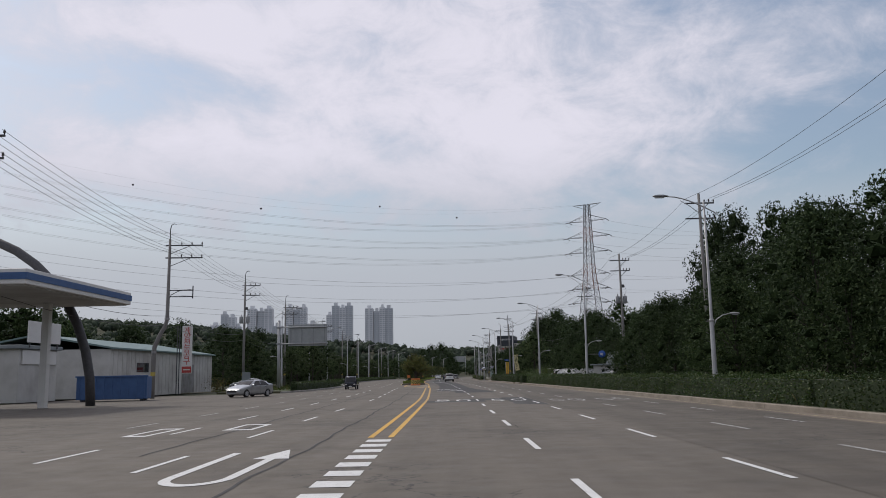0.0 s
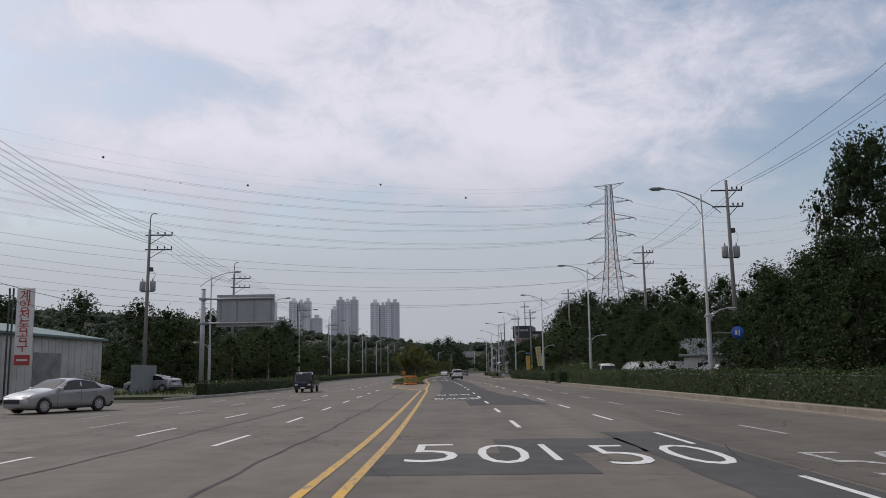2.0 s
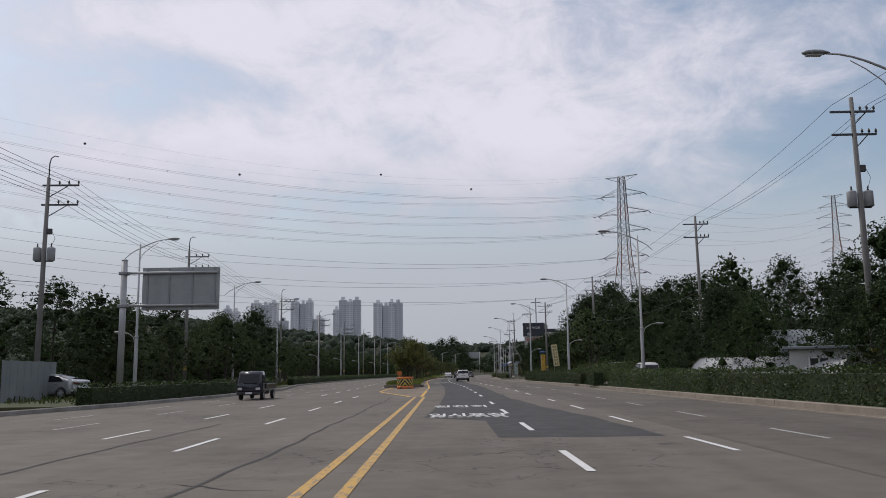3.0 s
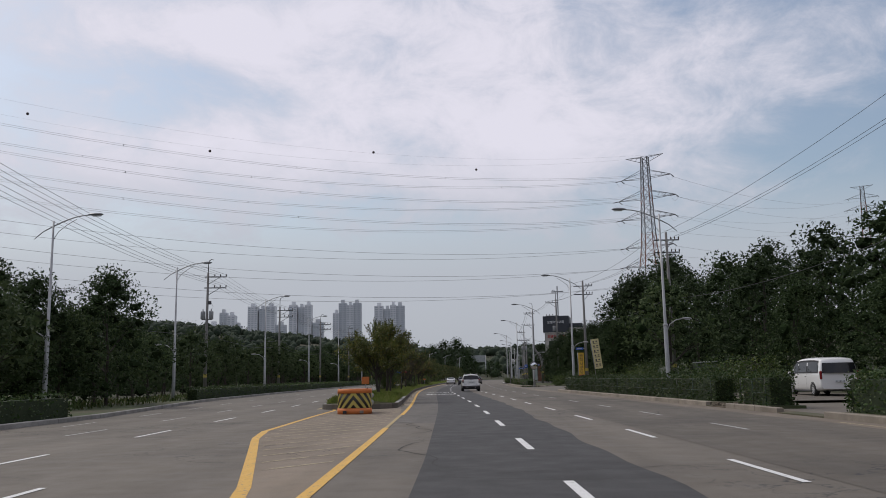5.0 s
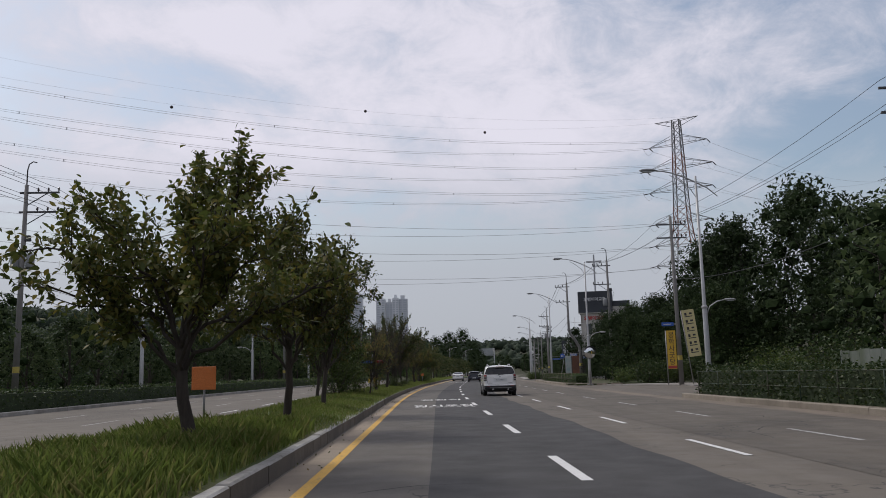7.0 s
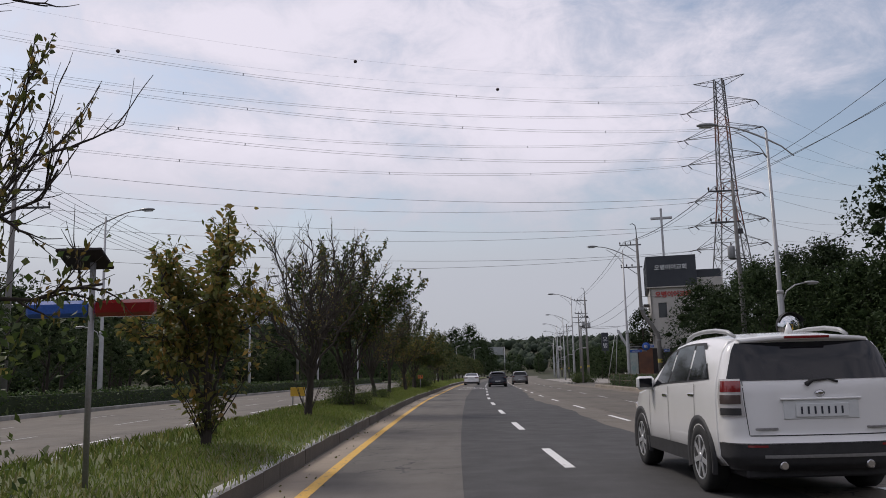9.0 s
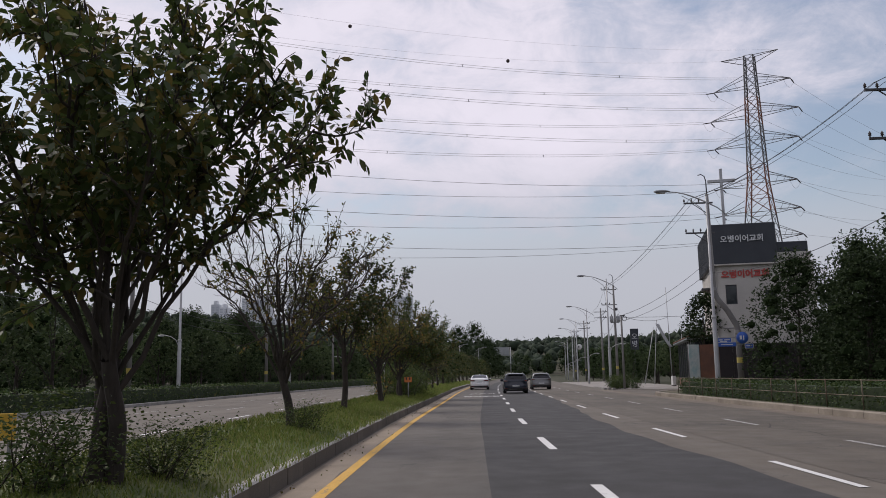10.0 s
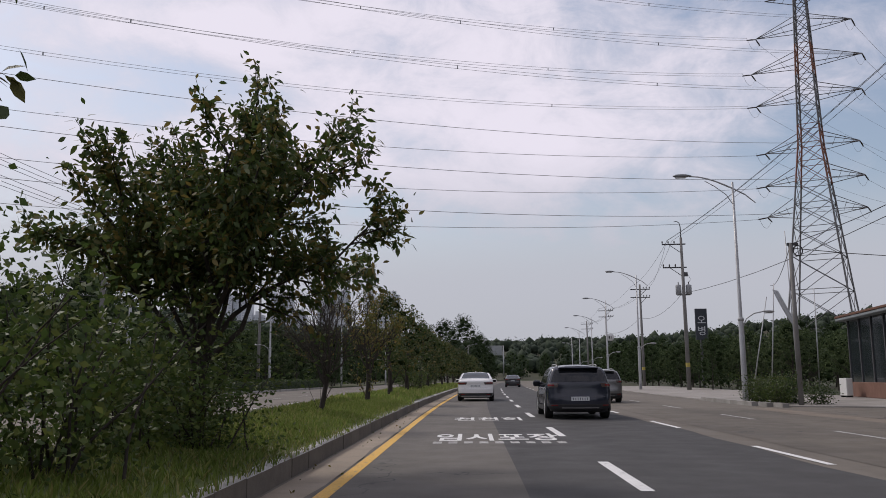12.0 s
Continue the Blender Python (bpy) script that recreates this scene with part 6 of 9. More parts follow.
def sagging(p, q, sag, n=14):
    p, q = Vector(p), Vector(q)
    return [p.lerp(q, i / n) - Vector((0, 0, sag * 4 * (i / n) * (1 - i / n))) for i in range(n + 1)]


def cable(name, p, q, sag, radius, material, label, group, n=14):
    ob = part(name, tube_bm(sagging(p, q, sag, n), radius, 4, False), material, None)
    return tagged(ob, label, "cable", group)


for (x0, y0, h0, c0), (x1, y1, h1, c1) in zip(L_POLES, L_POLES[1:]):
    for f in (0.96, 0.878):
        for dx in (0.7, 1.25, 1.85):
            cable("power_line", (x0 + dx, y0, h0 * f + 0.3), (x1 + dx, y1, h1 * f + 0.3), 0.55, 0.013, M["wire"], "thin black power line between concrete poles", "left power lines", 8)
    for dz in (7.2, 6.4):
        cable("telephone_cable", (x0, y0, dz), (x1, y1, dz - 0.1), 0.7, 0.016, M["wire"], "thin black telephone cable between poles", "left power lines", 8)
for (x0, y0, h0, c0, s0), (x1, y1, h1, c1, s1) in zip(R_POLES, R_POLES[1:]):
    z0, z1 = max(hill(x0, y0), 0), max(hill(x1, y1), 0)
    for dx in (-1.1, 0.75, 1.15):
        a = -abs(dx) * 1.1 if s0 else dx
        b = -abs(dx) * 1.1 if s1 else dx
        cable("power_line", (x0 + a, y0, z0 + h0 * 0.955 + 0.3), (x1 + b, y1, z1 + h1 * 0.955 + 0.3), 0.6, 0.014, M["wire"], "thin black power line between concrete poles", "right power lines", 8)
    if y0 > 120:
        cable("telephone_cable", (x0, y0, z0 + 8.2), (x1, y1, z1 + 8.0), 0.8, 0.018, M["wire"], "black telephone cable between poles", "right power lines", 8)

# thin post with a coil of cable at the forecourt
post = empty("cable_post", pose(2.85, 263.3, 0.05, 0, 0, 0), "slim grey concrete post with a cable coil on top", "post")
part("post", tube_bm([(0, 0, 0), (0, 0, 6.2)], [0.1, 0.075], 10), M["concrete_pole"], post)
ring = bmesh.new()
add_tube(ring, [(0.28 + 0.18 * math.cos(a), 0, 5.9 + 0.2 * math.sin(a)) for a in np.linspace(0, 2 * math.pi, 13)], 0.025, 5, False)
part("cable_coil", ring, M["wire"], post)
part("bracket", box_bm(-0.12, 0.3, -0.05, 0.05, 6.1, 6.2), M["steel_dark"], post)
for q, dz in (((14.5, 300, 8.5), 0.0), ((6.95, 248.6, 9.0), 0.05), ((30, 285, 9.0), -0.1)):
    cable("service_cable", (2.85, 263.3, 6.15 + dz), q, 0.5, 0.016, M["wire"], "black service cable strung from the slim post", "service cables", 8)


def lattice(e, levels, half, y_half, bands, r=0.11):
    """The tower's body: four legs and crossed braces, in bands of two colours."""
    for (z0, a0), (z1, a1), mat_name in zip(zip(levels, half), zip(levels[1:], half[1:]), bands):
        bm = bmesh.new()
        c0 = [(-a0, -a0, z0), (a0, -a0, z0), (a0, a0, z0), (-a0, a0, z0)]
        c1 = [(-a1, -a1, z1), (a1, -a1, z1), (a1, a1, z1), (-a1, a1, z1)]
        for k in range(4):
            add_tube(bm, [c0[k], c1[k]], r * 1.6, 4, False)
            n = (k + 1) % 4
            add_tube(bm, [c0[k], c1[n]], r * 0.75, 3, False)
            add_tube(bm, [c0[n], c1[k]], r * 0.75, 3, False)
            add_tube(bm, [c1[k], c1[n]], r * 0.75, 3, False)
        part("lattice_section", bm, M[mat_name], e)


def tower_half(z):
    """Half the width of the tower's body at height z."""
    return 7.0 - 0.1 * z if z < 48 else 2.2 - (z - 48) * 0.032


def pylon(where, label, s=1.0, group="pylons"):
    """High-voltage lattice tower with an earth-wire beam and six pairs of arms."""
    e = empty("pylon", where, label, "pylon", group)
    lv = [0, 9, 17, 24, 30, 35, 39.5, 44, 48, 52, 56, 59.5, 63, 66.5, 70, 73, 76, 79, 81.5]
    hf = [tower_half(z) for z in lv]
    lattice(e, lv, hf, hf, ["pylon_red" if k in (6, 7, 8, 12, 13) else "pylon_white" for k in range(len(lv) - 1)])
    # beam of the earth wires
    for sx in (-1, 1):
        for y0, z0 in ((-0.9, 81.4), (0.9, 81.4), (0.0, 79.2)):
            part("beam_chord", tube_bm([(0.9 * sx, y0, z0), (7.2 * sx, 0, 81.7)], 0.09, 4, False), M["pylon_white"], e)
        for t in (0.3, 0.6):
            part("beam_brace", tube_bm([(0.9 * sx + 6.3 * sx * t, 0, 81.5), (0.9 * sx + 6.3 * sx * (t + 0.15), 0, 79.2 + 2.5 * (t + 0.15))], 0.05, 3, False), M["pylon_white"], e)
    for k, (z, reach) in enumerate(ARMS):
        for sx in (-1, 1):
            bm = bmesh.new()
            b = tower_half(z)
            for sy in (-1, 1):
                add_tube(bm, [(b * sx, b * sy, z), (reach * sx, 0, z + 0.3)], 0.08, 4, False)
                add_tube(bm, [(b * sx, b * sy, z + 3.0), (reach * sx, 0, z + 0.3)], 0.08, 4, False)
            for t in (0.25, 0.5, 0.75):
                x0, x1 = b + (reach - b) * t, b + (reach - b) * (t + 0.12)
                add_tube(bm, [(x0 * sx, 0, z + 0.1), (x1 * sx, 0, z + 3.0 - 2.7 * (t + 0.12))], 0.05, 3, False)
            arm = part("cross_arm", bm, M["pylon_white"], e)
            for sg in (-1, 1):
                d = Vector(WIRE_WAY) if sg > 0 else Vector(BACK_WAY)
                tip = Vector((reach * sx, 0, z + 0.2))
                part("insulator_string", tube_bm([tip, tip + d * 1.2 + Vector((0, 0, -0.25)), tip + d * 2.6 + Vector((0, 0, -0.6))], [0.12, 0.17, 0.12], 6), M["insulator"], arm)
            part("jumper", tube_bm(sagging(tip + Vector(WIRE_WAY) * 2.6, tip + Vector(BACK_WAY) * 2.6, 2.2, 8), 0.03, 3, False), M["conductor"], arm)
    return e


ARMS = [(73.2, 9.6), (65.3, 11.0), (57.8, 10.4), (47.0, 9.2), (39.8, 9.6), (33.1, 9.6)]
TOWER = Vector((60.0, 403.0, 1.2))
NEXT = Vector((-172.0, 289.0, 1.2))
# in the tower's own axes: its arms stand across the line, turned a little
TURN = -30.0
rot = Matrix.Rotation(radians(TURN), 3, "Z")
way = (NEXT - TOWER).normalized()
WIRE_WAY = tuple(rot.inverted() @ Vector((way.x, way.y, 0)))
FAR_T = Vector((262.0, 671.0, 46.0))
bway = (FAR_T - TOWER).normalized()
BACK_WAY = tuple(rot.inverted() @ Vector((bway.x, bway.y, 0)))
tower = pylon(pose(*TOWER, 0, 0, TURN), "tall red and white lattice pylon carrying high-voltage lines")
copy_thing(tower, pose(*FAR_T, 0, 0, TURN))
for k, (z, reach) in enumerate(ARMS):
    for sx in (-1, 1):
        off = rot @ Vector((reach * sx, 0, 0))
        p = TOWER + off + Vector((0, 0, z - 0.4)) + Vector((way.x, way.y, 0)) * 2.6
        q = NEXT + off + Vector((0, 0, z + 1.0))
        sag = 9.8 if k < 3 else 8.4
        for dz in ((0.0, 0.5) if k < 3 else (0.0,)):
            cable("high_voltage_line", p + Vector((0, 0, dz)), q + Vector((0, 0, dz)), sag, 0.03 if k < 3 else 0.04, M["conductor"], "grey high-voltage conductor high across the road", "high-voltage lines", 26)
        if k < 5:
            p2 = TOWER + off + Vector((0, 0, z - 0.4)) + Vector((bway.x, bway.y, 0)) * 2.6
            cable("high_voltage_line", p2, FAR_T + off + Vector((0, 0, z)), 8, 0.035, M["conductor"], "grey high-voltage conductor leading to the next pylon", "high-voltage lines", 18)
# spacers on the doubled lines
for k, (z, reach) in enumerate(ARMS[:3]):
    for sx in (-1, 1):
        off = rot @ Vector((reach * sx, 0, 0))
        p = TOWER + off + Vector((0, 0, z - 0.4)) + Vector((way.x, way.y, 0)) * 2.6
        pts = sagging(p, NEXT + off + Vector((0, 0, z + 1.0)), 9.8, 26)
        for i in (5, 9, 14, 19):
            sp = part("line_spacer", box_bm(-0.07, 0.07, -0.07, 0.07, -0.03, 0.53), M["conductor"], None, m=Matrix.Translation(pts[i]))
            tagged(sp, "small dark spacer clamped on a doubled conductor", "line spacer", "line spacers")
# marker balls on the two earth wires
for x, y, z in ((-128.0, 311.0, 76.5), (-83.4, 332.7, 70.3), (-36.9, 355.5, 74.6), (-3.6, 371.8, 71.9)):
    bm = bmesh.new()
    bmesh.ops.create_icosphere(bm, subdivisions=2, radius=0.42)
    ball = part("marker_ball", bm, M["marker_ball"], None, smooth_faces=True, m=Matrix.Translation((x, y, z)))
    tagged(ball, "dark round marker ball strung high on an earth wire", "marker ball", "marker balls")
for sx in (-1, 1):
    off = rot @ Vector((7.2 * sx, 0, 0))
    cable("earth_wire", TOWER + off + Vector((0, 0, 81.7)), NEXT + off + Vector((0, 0, 82.7)), 11.0, 0.014, M["conductor"], "thin earth wire at the top of the pylon", "high-voltage lines", 26)

# ---------------------------------------------------------------- vehicles
# a car stands with its tail at y = 0, nose at y = length, x across, wheels on z = 0
def shell(spec):
    """Rings of the body along its length: (y, half width, floor, shoulder, top)."""
    ln, hw, hh = spec["length"], spec["width"] / 2, spec["height"]
    ys = spec["ys"]
    f = lambda key: [float(np.interp(v, *zip(*spec[key]))) for v in ys]
    return list(zip([v * ln for v in ys], [w * hw for w in f("plan")], [v for v in f("floor")], [v * hh for v in f("belt")], [v * hh for v in f("top")]))


def ring_points(w, z0, zb, zt, lean=0.30):
    h = zt - zb
    wt = w * 0.975 - lean * h
    return [(0.0, z0), (0.55 * w, z0), (0.9 * w, z0 + 0.02), (0.985 * w, z0 + 0.12), (w, z0 + 0.45 * (zb - z0)), (0.995 * w, z0 + 0.8 * (zb - z0)), (0.975 * w, zb),
            (0.975 * w - lean * h * 0.30, zb + 0.33 * h), (0.975 * w - lean * h * 0.66, zb + 0.68 * h), (wt - 0.02, zb + 0.90 * h), (wt - 0.10, zt - 0.015 - 0.02 * (h > 0.2)), (wt * 0.45, zt), (0.0, zt + 0.008)]


def side_at(rings, y, v, lean=0.30):
    """A point on the car's right flank above the shoulder: v 0 at the shoulder, 1 at the roof's edge."""
    a = np.array(rings)
    w, zb, zt = (np.interp(y, a[:, 0], a[:, k]) for k in (1, 3, 4))
    h = zt - zb
    return Vector((0.975 * w - lean * h * v * 0.98, y, zb + h * 0.92 * v))


def low_at(rings, y, v):
    """A point on the flank below the shoulder: v 0 at the floor, 1 at the shoulder."""
    a = np.array(rings)
    w, z0, zb = (np.interp(y, a[:, 0], a[:, k]) for k in (1, 2, 3))
    return Vector((w * (0.985 + 0.015 * math.sin(math.pi * min(v, 1))), y, z0 + (zb - z0) * v))


def panel(grid, out=0.006, thick=0.0):
    """A sheet through a grid of points, lifted along its normals."""
    bm = bmesh.new()
    vv = [[bm.verts.new(p) for p in row] for row in grid]
    for r0, r1 in zip(vv, vv[1:]):
        for k in range(len(r0) - 1):
            f = bm.faces.new((r0[k], r0[k + 1], r1[k + 1], r1[k]))
            f.smooth = True
    bm.normal_update()
    return bm


def wheel(parent, x, y, r, width, side, rim_mat, spokes=5):
    m = Matrix.Translation((x, y, r)) @ Matrix.Rotation(radians(90 * side), 4, "Y")
    w = part("wheel", lathe_bm([(r * 0.62, -width), (r * 0.93, -width), (r, -width * 0.8), (r, -width * 0.12), (r * 0.95, 0.0), (r * 0.72, 0.012), (r * 0.66, -0.005)], 22, m), M["tyre"], parent)
    bm = lathe_bm([(r * 0.66, -0.06), (r * 0.67, 0.0), (r * 0.62, 0.006), (r * 0.60, -0.045), (0.02, -0.05)], 22, m)
    part("rim", bm, rim_mat, w)
    bm = bmesh.new()
    for k in range(spokes):
        mm = m @ Matrix.Rotation(2 * math.pi * k / spokes, 4, "Z")
        add_box(bm, r * 0.08, r * 0.61, -r * 0.075, r * 0.075, -0.045, 0.002, 0.0, mm)
    add_lathe(bm, [(r * 0.15, -0.04), (r * 0.15, 0.004), (r * 0.1, 0.01), (0.01, 0.01)], 10, m)
    part("spokes", bm, M["rim"] if rim_mat is not M["trim"] else M["trim"], w)
    return w


def build_car(name, spec, paint_mat, where, label, category, group="vehicles on the road"):
    e = empty(name, where, label, category, group)
    rings = shell(spec)
    lean = spec.get("lean", 0.30)
    ln, hw = spec["length"], spec["width"] / 2
    bm = bmesh.new()
    rows = []
    for y, w, z0, zb, zt in rings:
        half = ring_points(w, z0, zb, zt, lean)
        pts = [(x, y, z) for x, z in half] + [(-x, y, z) for x, z in half[-2:0:-1]]
        rows.append([bm.verts.new(p) for p in pts])
    n = len(rows[0])
    for r0, r1 in zip(rows, rows[1:]):
        for k in range(n):
            f = bm.faces.new((r0[k], r1[k], r1[(k + 1) % n], r0[(k + 1) % n]))
            f.smooth = True
    bm.faces.new(rows[0])
    bm.faces.new(rows[-1][::-1])
    bmesh.ops.recalc_face_normals(bm, faces=bm.faces)
    body = part("body", bm, paint_mat, e)
    # side windows
    for sx in (1, -1):
        fa, fb = spec["windows"][0][0], spec["windows"][-1][1]
        g = []
        for v in np.linspace(0.05, 0.90, 5):
            ya, yb = fa[0] + (fa[1] - fa[0]) * v - 0.006, fb[0] + (fb[1] - fb[0]) * v + 0.006
            row = []
            for t in np.linspace(0, 1, 12):
                p = side_at(rings, (ya + (yb - ya) * t) * ln, v, lean)
                row.append(Vector(((p.x + 0.007) * sx, p.y, p.z + 0.004)))
            g.append(row if sx > 0 else row[::-1])
        part("window_surround", panel(g), M["trim"], e)
        for a, b, v0, v1 in spec["windows"]:
            g = []
            for v in np.linspace(v0, v1, 4):
                row = []
                for t in np.linspace(0, 1, 6):
                    ya = a[0] + (a[1] - a[0]) * (v - v0) / (v1 - v0)
                    yb = b[0] + (b[1] - b[0]) * (v - v0) / (v1 - v0)
                    p = side_at(rings, (ya + (yb - ya) * t) * ln, v, lean)
                    row.append(Vector(((p.x + 0.012) * sx, p.y, p.z + 0.004)))
                g.append(row if sx > 0 else row[::-1])
            part("side_window", panel(g), M["car_glass"], e)
        # door seams, handles, mirror, sill
        for s in spec["seams"]:
            g = [[Vector(((low_at(rings, s * ln + d, v).x + 0.004) * sx, s * ln + d, low_at(rings, s * ln, v).z)) for v in np.linspace(0.12, 1.0, 6)] for d in (-0.006, 0.006)]
            part("door_seam", panel(g if sx > 0 else g[::-1]), M["trim"], e)
        for s in spec["handles"]:
            p = low_at(rings, s * ln, 0.86)
            part("door_handle", box_bm(-0.012, 0.03, -0.1, 0.1, -0.018, 0.018, 0.008, Matrix.Translation(((p.x) * sx, p.y, p.z))), spec.get("handle", M["chrome"]), e)
        p = side_at(rings, spec["mirror"] * ln, 0.12, lean)
        mi = part("side_mirror", box_bm(-0.02, 0.21, -0.06, 0.07, -0.03, 0.15, 0.035, Matrix.Translation((p.x, p.y, p.z)) if sx > 0 else Matrix.Translation((-p.x - 0.19, p.y, p.z))), paint_mat, e)
        part("mirror_glass", box_bm(0.0, 0.17, -0.068, -0.06, 0.0, 0.12, 0.003, Matrix.Translation((p.x + 0.02, p.y, p.z)) if sx > 0 else Matrix.Translation((-p.x - 0.19, p.y, p.z))), M["car_glass"], mi)
        g = [[Vector(((low_at(rings, t * ln, v).x + 0.012) * sx, t * ln, low_at(rings, t * ln, v).z)) for t in np.linspace(spec["axles"][0], spec["axles"][1], 8)] for v in (0.0, 0.08, spec.get("sill", 0.16))]
        part("sill", panel(g if sx > 0 else g[::-1]), spec.get("sill_mat", M["trim"]), e)
        # wheels in dark arches
        for k, ax in enumerate(spec["axles"]):
            r = spec["wheel"]
            xw = low_at(rings, ax * ln, 0.35).x
            bmx = bmesh.new()
            rr = []
            for q in range(17):
                aa = math.radians(-18 + 216 * q / 16)
                c, s_ = math.cos(aa), math.sin(aa)
                rr.append([bmx.verts.new(((xw + d) * sx, ax * ln + c * rad, r + s_ * rad)) for rad, d in ((r * 0.90, -0.01), (r * 1.10, 0.012), (r * 1.10 + spec.get("flare", 0.03), 0.016), (r * 1.12 + spec.get("flare", 0.03), -0.03))])
            for a0, a1 in zip(rr, rr[1:]):
                for q in range(3):
                    f = bmx.faces.new((a0[q], a0[q + 1], a1[q + 1], a1[q]) if sx > 0 else (a0[q], a1[q], a1[q + 1], a0[q + 1]))
                    f.smooth = True
            part("wheel_arch", bmx, M["trim"], e)
            wheel(e, (xw + 0.008) * sx, ax * ln, r, 0.22, sx, spec.get("rim", M["rim"]), spec.get("spokes", 5))
    return e, rings


def tail_panel(name, parent, half0, half1, z0, z1, y0, y1, mat_name, bulge=0.05, cols=9, rows=4, x0=-1.0, x1=1.0, lift=0.0):
    """A curved panel across the tail between two heights."""
    g = []
    for v in np.linspace(0, 1, rows):
        hw = half0 + (half1 - half0) * v
        y, z = y0 + (y1 - y0) * v, z0 + (z1 - z0) * v
        g.append([Vector((hw * u, y + bulge * (u * u - 1) - lift, z)) for u in np.linspace(x0, x1, cols)])
    return part(name, panel(g), M[mat_name] if isinstance(mat_name, str) else mat_name, parent)


def number_plate(parent, y, z, w=0.52, h=0.11, marks=7):
    p = part("number_plate", box_bm(-w / 2, w / 2, y - 0.014, y, z - h / 2, z + h / 2, 0.004), M["plate"], parent)
    for k in range(marks):
        bm = bmesh.new()
        x = -w / 2 + 0.06 + k * (w - 0.12) / (marks - 1)
        add_box(bm, x - 0.011, x + 0.007, y - 0.018, y - 0.0145, z - h * 0.28, z + h * 0.28)
        part("plate_bar", bm, M["plate_ink"], p)


def lamp_block(parent, name, x, y, z, w, d, h, mat_name, bevel=0.03):
    return part(name, box_bm(x - w / 2, x + w / 2, y - d / 2, y + d / 2, z - h / 2, z + h / 2, bevel), M[mat_name], parent)


class Tail:
    """The rounded rear of a car: at every height a squarish curve from the middle of the tail round to the flank."""

    def __init__(self, rings, lean, y1, profile, power=3.4):
        a = np.array(rings)
        w, f0, zb, zt = (float(np.interp(y1, a[:, 0], a[:, k])) for k in (1, 2, 3, 4))
        pts = ring_points(w, f0, zb, zt, lean)[2:11]
        self.px, self.pz = [p[0] for p in pts], [p[1] for p in pts]
        self.y1, self.profile, self.power, self.top = y1, profile, power, zt

    def width(self, z):
        return float(np.interp(z, self.pz, self.px))

    def at(self, s_, z, out=0.0):
        n = self.power
        w = self.width(z)
        y0 = float(np.interp(z, *zip(*self.profile)))
        t = min(abs(s_), 1.0)
        x, y = w * s_, self.y1 - (self.y1 - y0) * (1 - t ** n) ** (1 / n)
        d = Vector((x / max(w, 0.1), (y - self.y1 - 0.2) * 1.2, 0)).normalized()
        return Vector((x + d.x * out, y + d.y * out, z))

    def patch(self, name, parent, s0, s1, z0, z1, mat, out=0.006, rows=6, cols=14, label=""):
        f0 = s0 if callable(s0) else (lambda v: s0)
        f1 = s1 if callable(s1) else (lambda v: s1)
        g = []
        for v in np.linspace(0, 1, rows):
            z = z0 + (z1 - z0) * v
            a, b = (math.asin(max(-1, min(1, q))) for q in (f0(v), f1(v)))
            g.append([self.at(math.sin(a + (b - a) * k / (cols - 1)), z, out) for k in range(cols)])
        return part(name, panel(g), mat, parent, label)

    def skin(self, name, parent, z0, z1, mat, cap=False):
        """The whole tail between two heights; cap rounds it into the roof."""
        g = []
        for z in np.linspace(z0, z1, 16):
            g.append([self.at(math.sin(a), z) for a in np.linspace(-math.pi / 2, math.pi / 2, 33)])
        if cap:
            w = self.width(z1)
            g.append([Vector((w * math.sin(a), self.y1 + 0.01, self.top + 0.010 - 0.05 * math.sin(a) ** 2)) for a in np.linspace(-math.pi / 2, math.pi / 2, 33)])
        return part(name, panel(g), mat, parent)


def cut_tail(spec, y1):
    """The rings of a car whose tail is made by Tail: they begin at y1."""
    first = y1 / spec["length"]
    return dict(spec, ys=[first] + [v for v in spec["ys"] if v > first + 0.01])


SUV = dict(length=4.64, width=1.85, height=1.70, wheel=0.36, axles=(0.222, 0.806), flare=0.055, lean=0.30, mirror=0.665, sill=0.20, spokes=7,
           ys=[0.0, 0.006, 0.015, 0.03, 0.05, 0.075, 0.11, 0.16, 0.22, 0.30, 0.40, 0.50, 0.57, 0.63, 0.68, 0.73, 0.78, 0.85, 0.91, 0.96, 0.985, 1.0],
           plan=[(0, 0.93), (0.09, 0.975), (0.16, 0.995), (0.25, 1), (0.7, 1), (0.85, 0.985), (0.94, 0.92), (0.985, 0.8), (1, 0.66)],
           floor=[(0, 0.34), (0.15, 0.28), (0.85, 0.28), (0.95, 0.30), (1, 0.42)],
           belt=[(0, 0.70), (0.15, 0.69), (0.3, 0.67), (0.6, 0.645), (0.72, 0.615), (0.85, 0.565), (0.95, 0.49), (1, 0.40)],
           top=[(0, 0.94), (0.10, 0.965), (0.16, 0.982), (0.22, 0.992), (0.3, 1.0), (0.42, 0.995), (0.50, 0.965), (0.57, 0.885), (0.64, 0.76), (0.70, 0.645), (0.73, 0.625), (0.85, 0.595), (0.95, 0.52), (1, 0.42)],
           windows=[((0.145, 0.235), (0.30, 0.295), 0.08, 0.84), ((0.315, 0.31), (0.475, 0.455), 0.08, 0.86), ((0.49, 0.468), (0.665, 0.535), 0.08, 0.84)],
           seams=[0.25, 0.485, 0.69], handles=[0.275, 0.52])


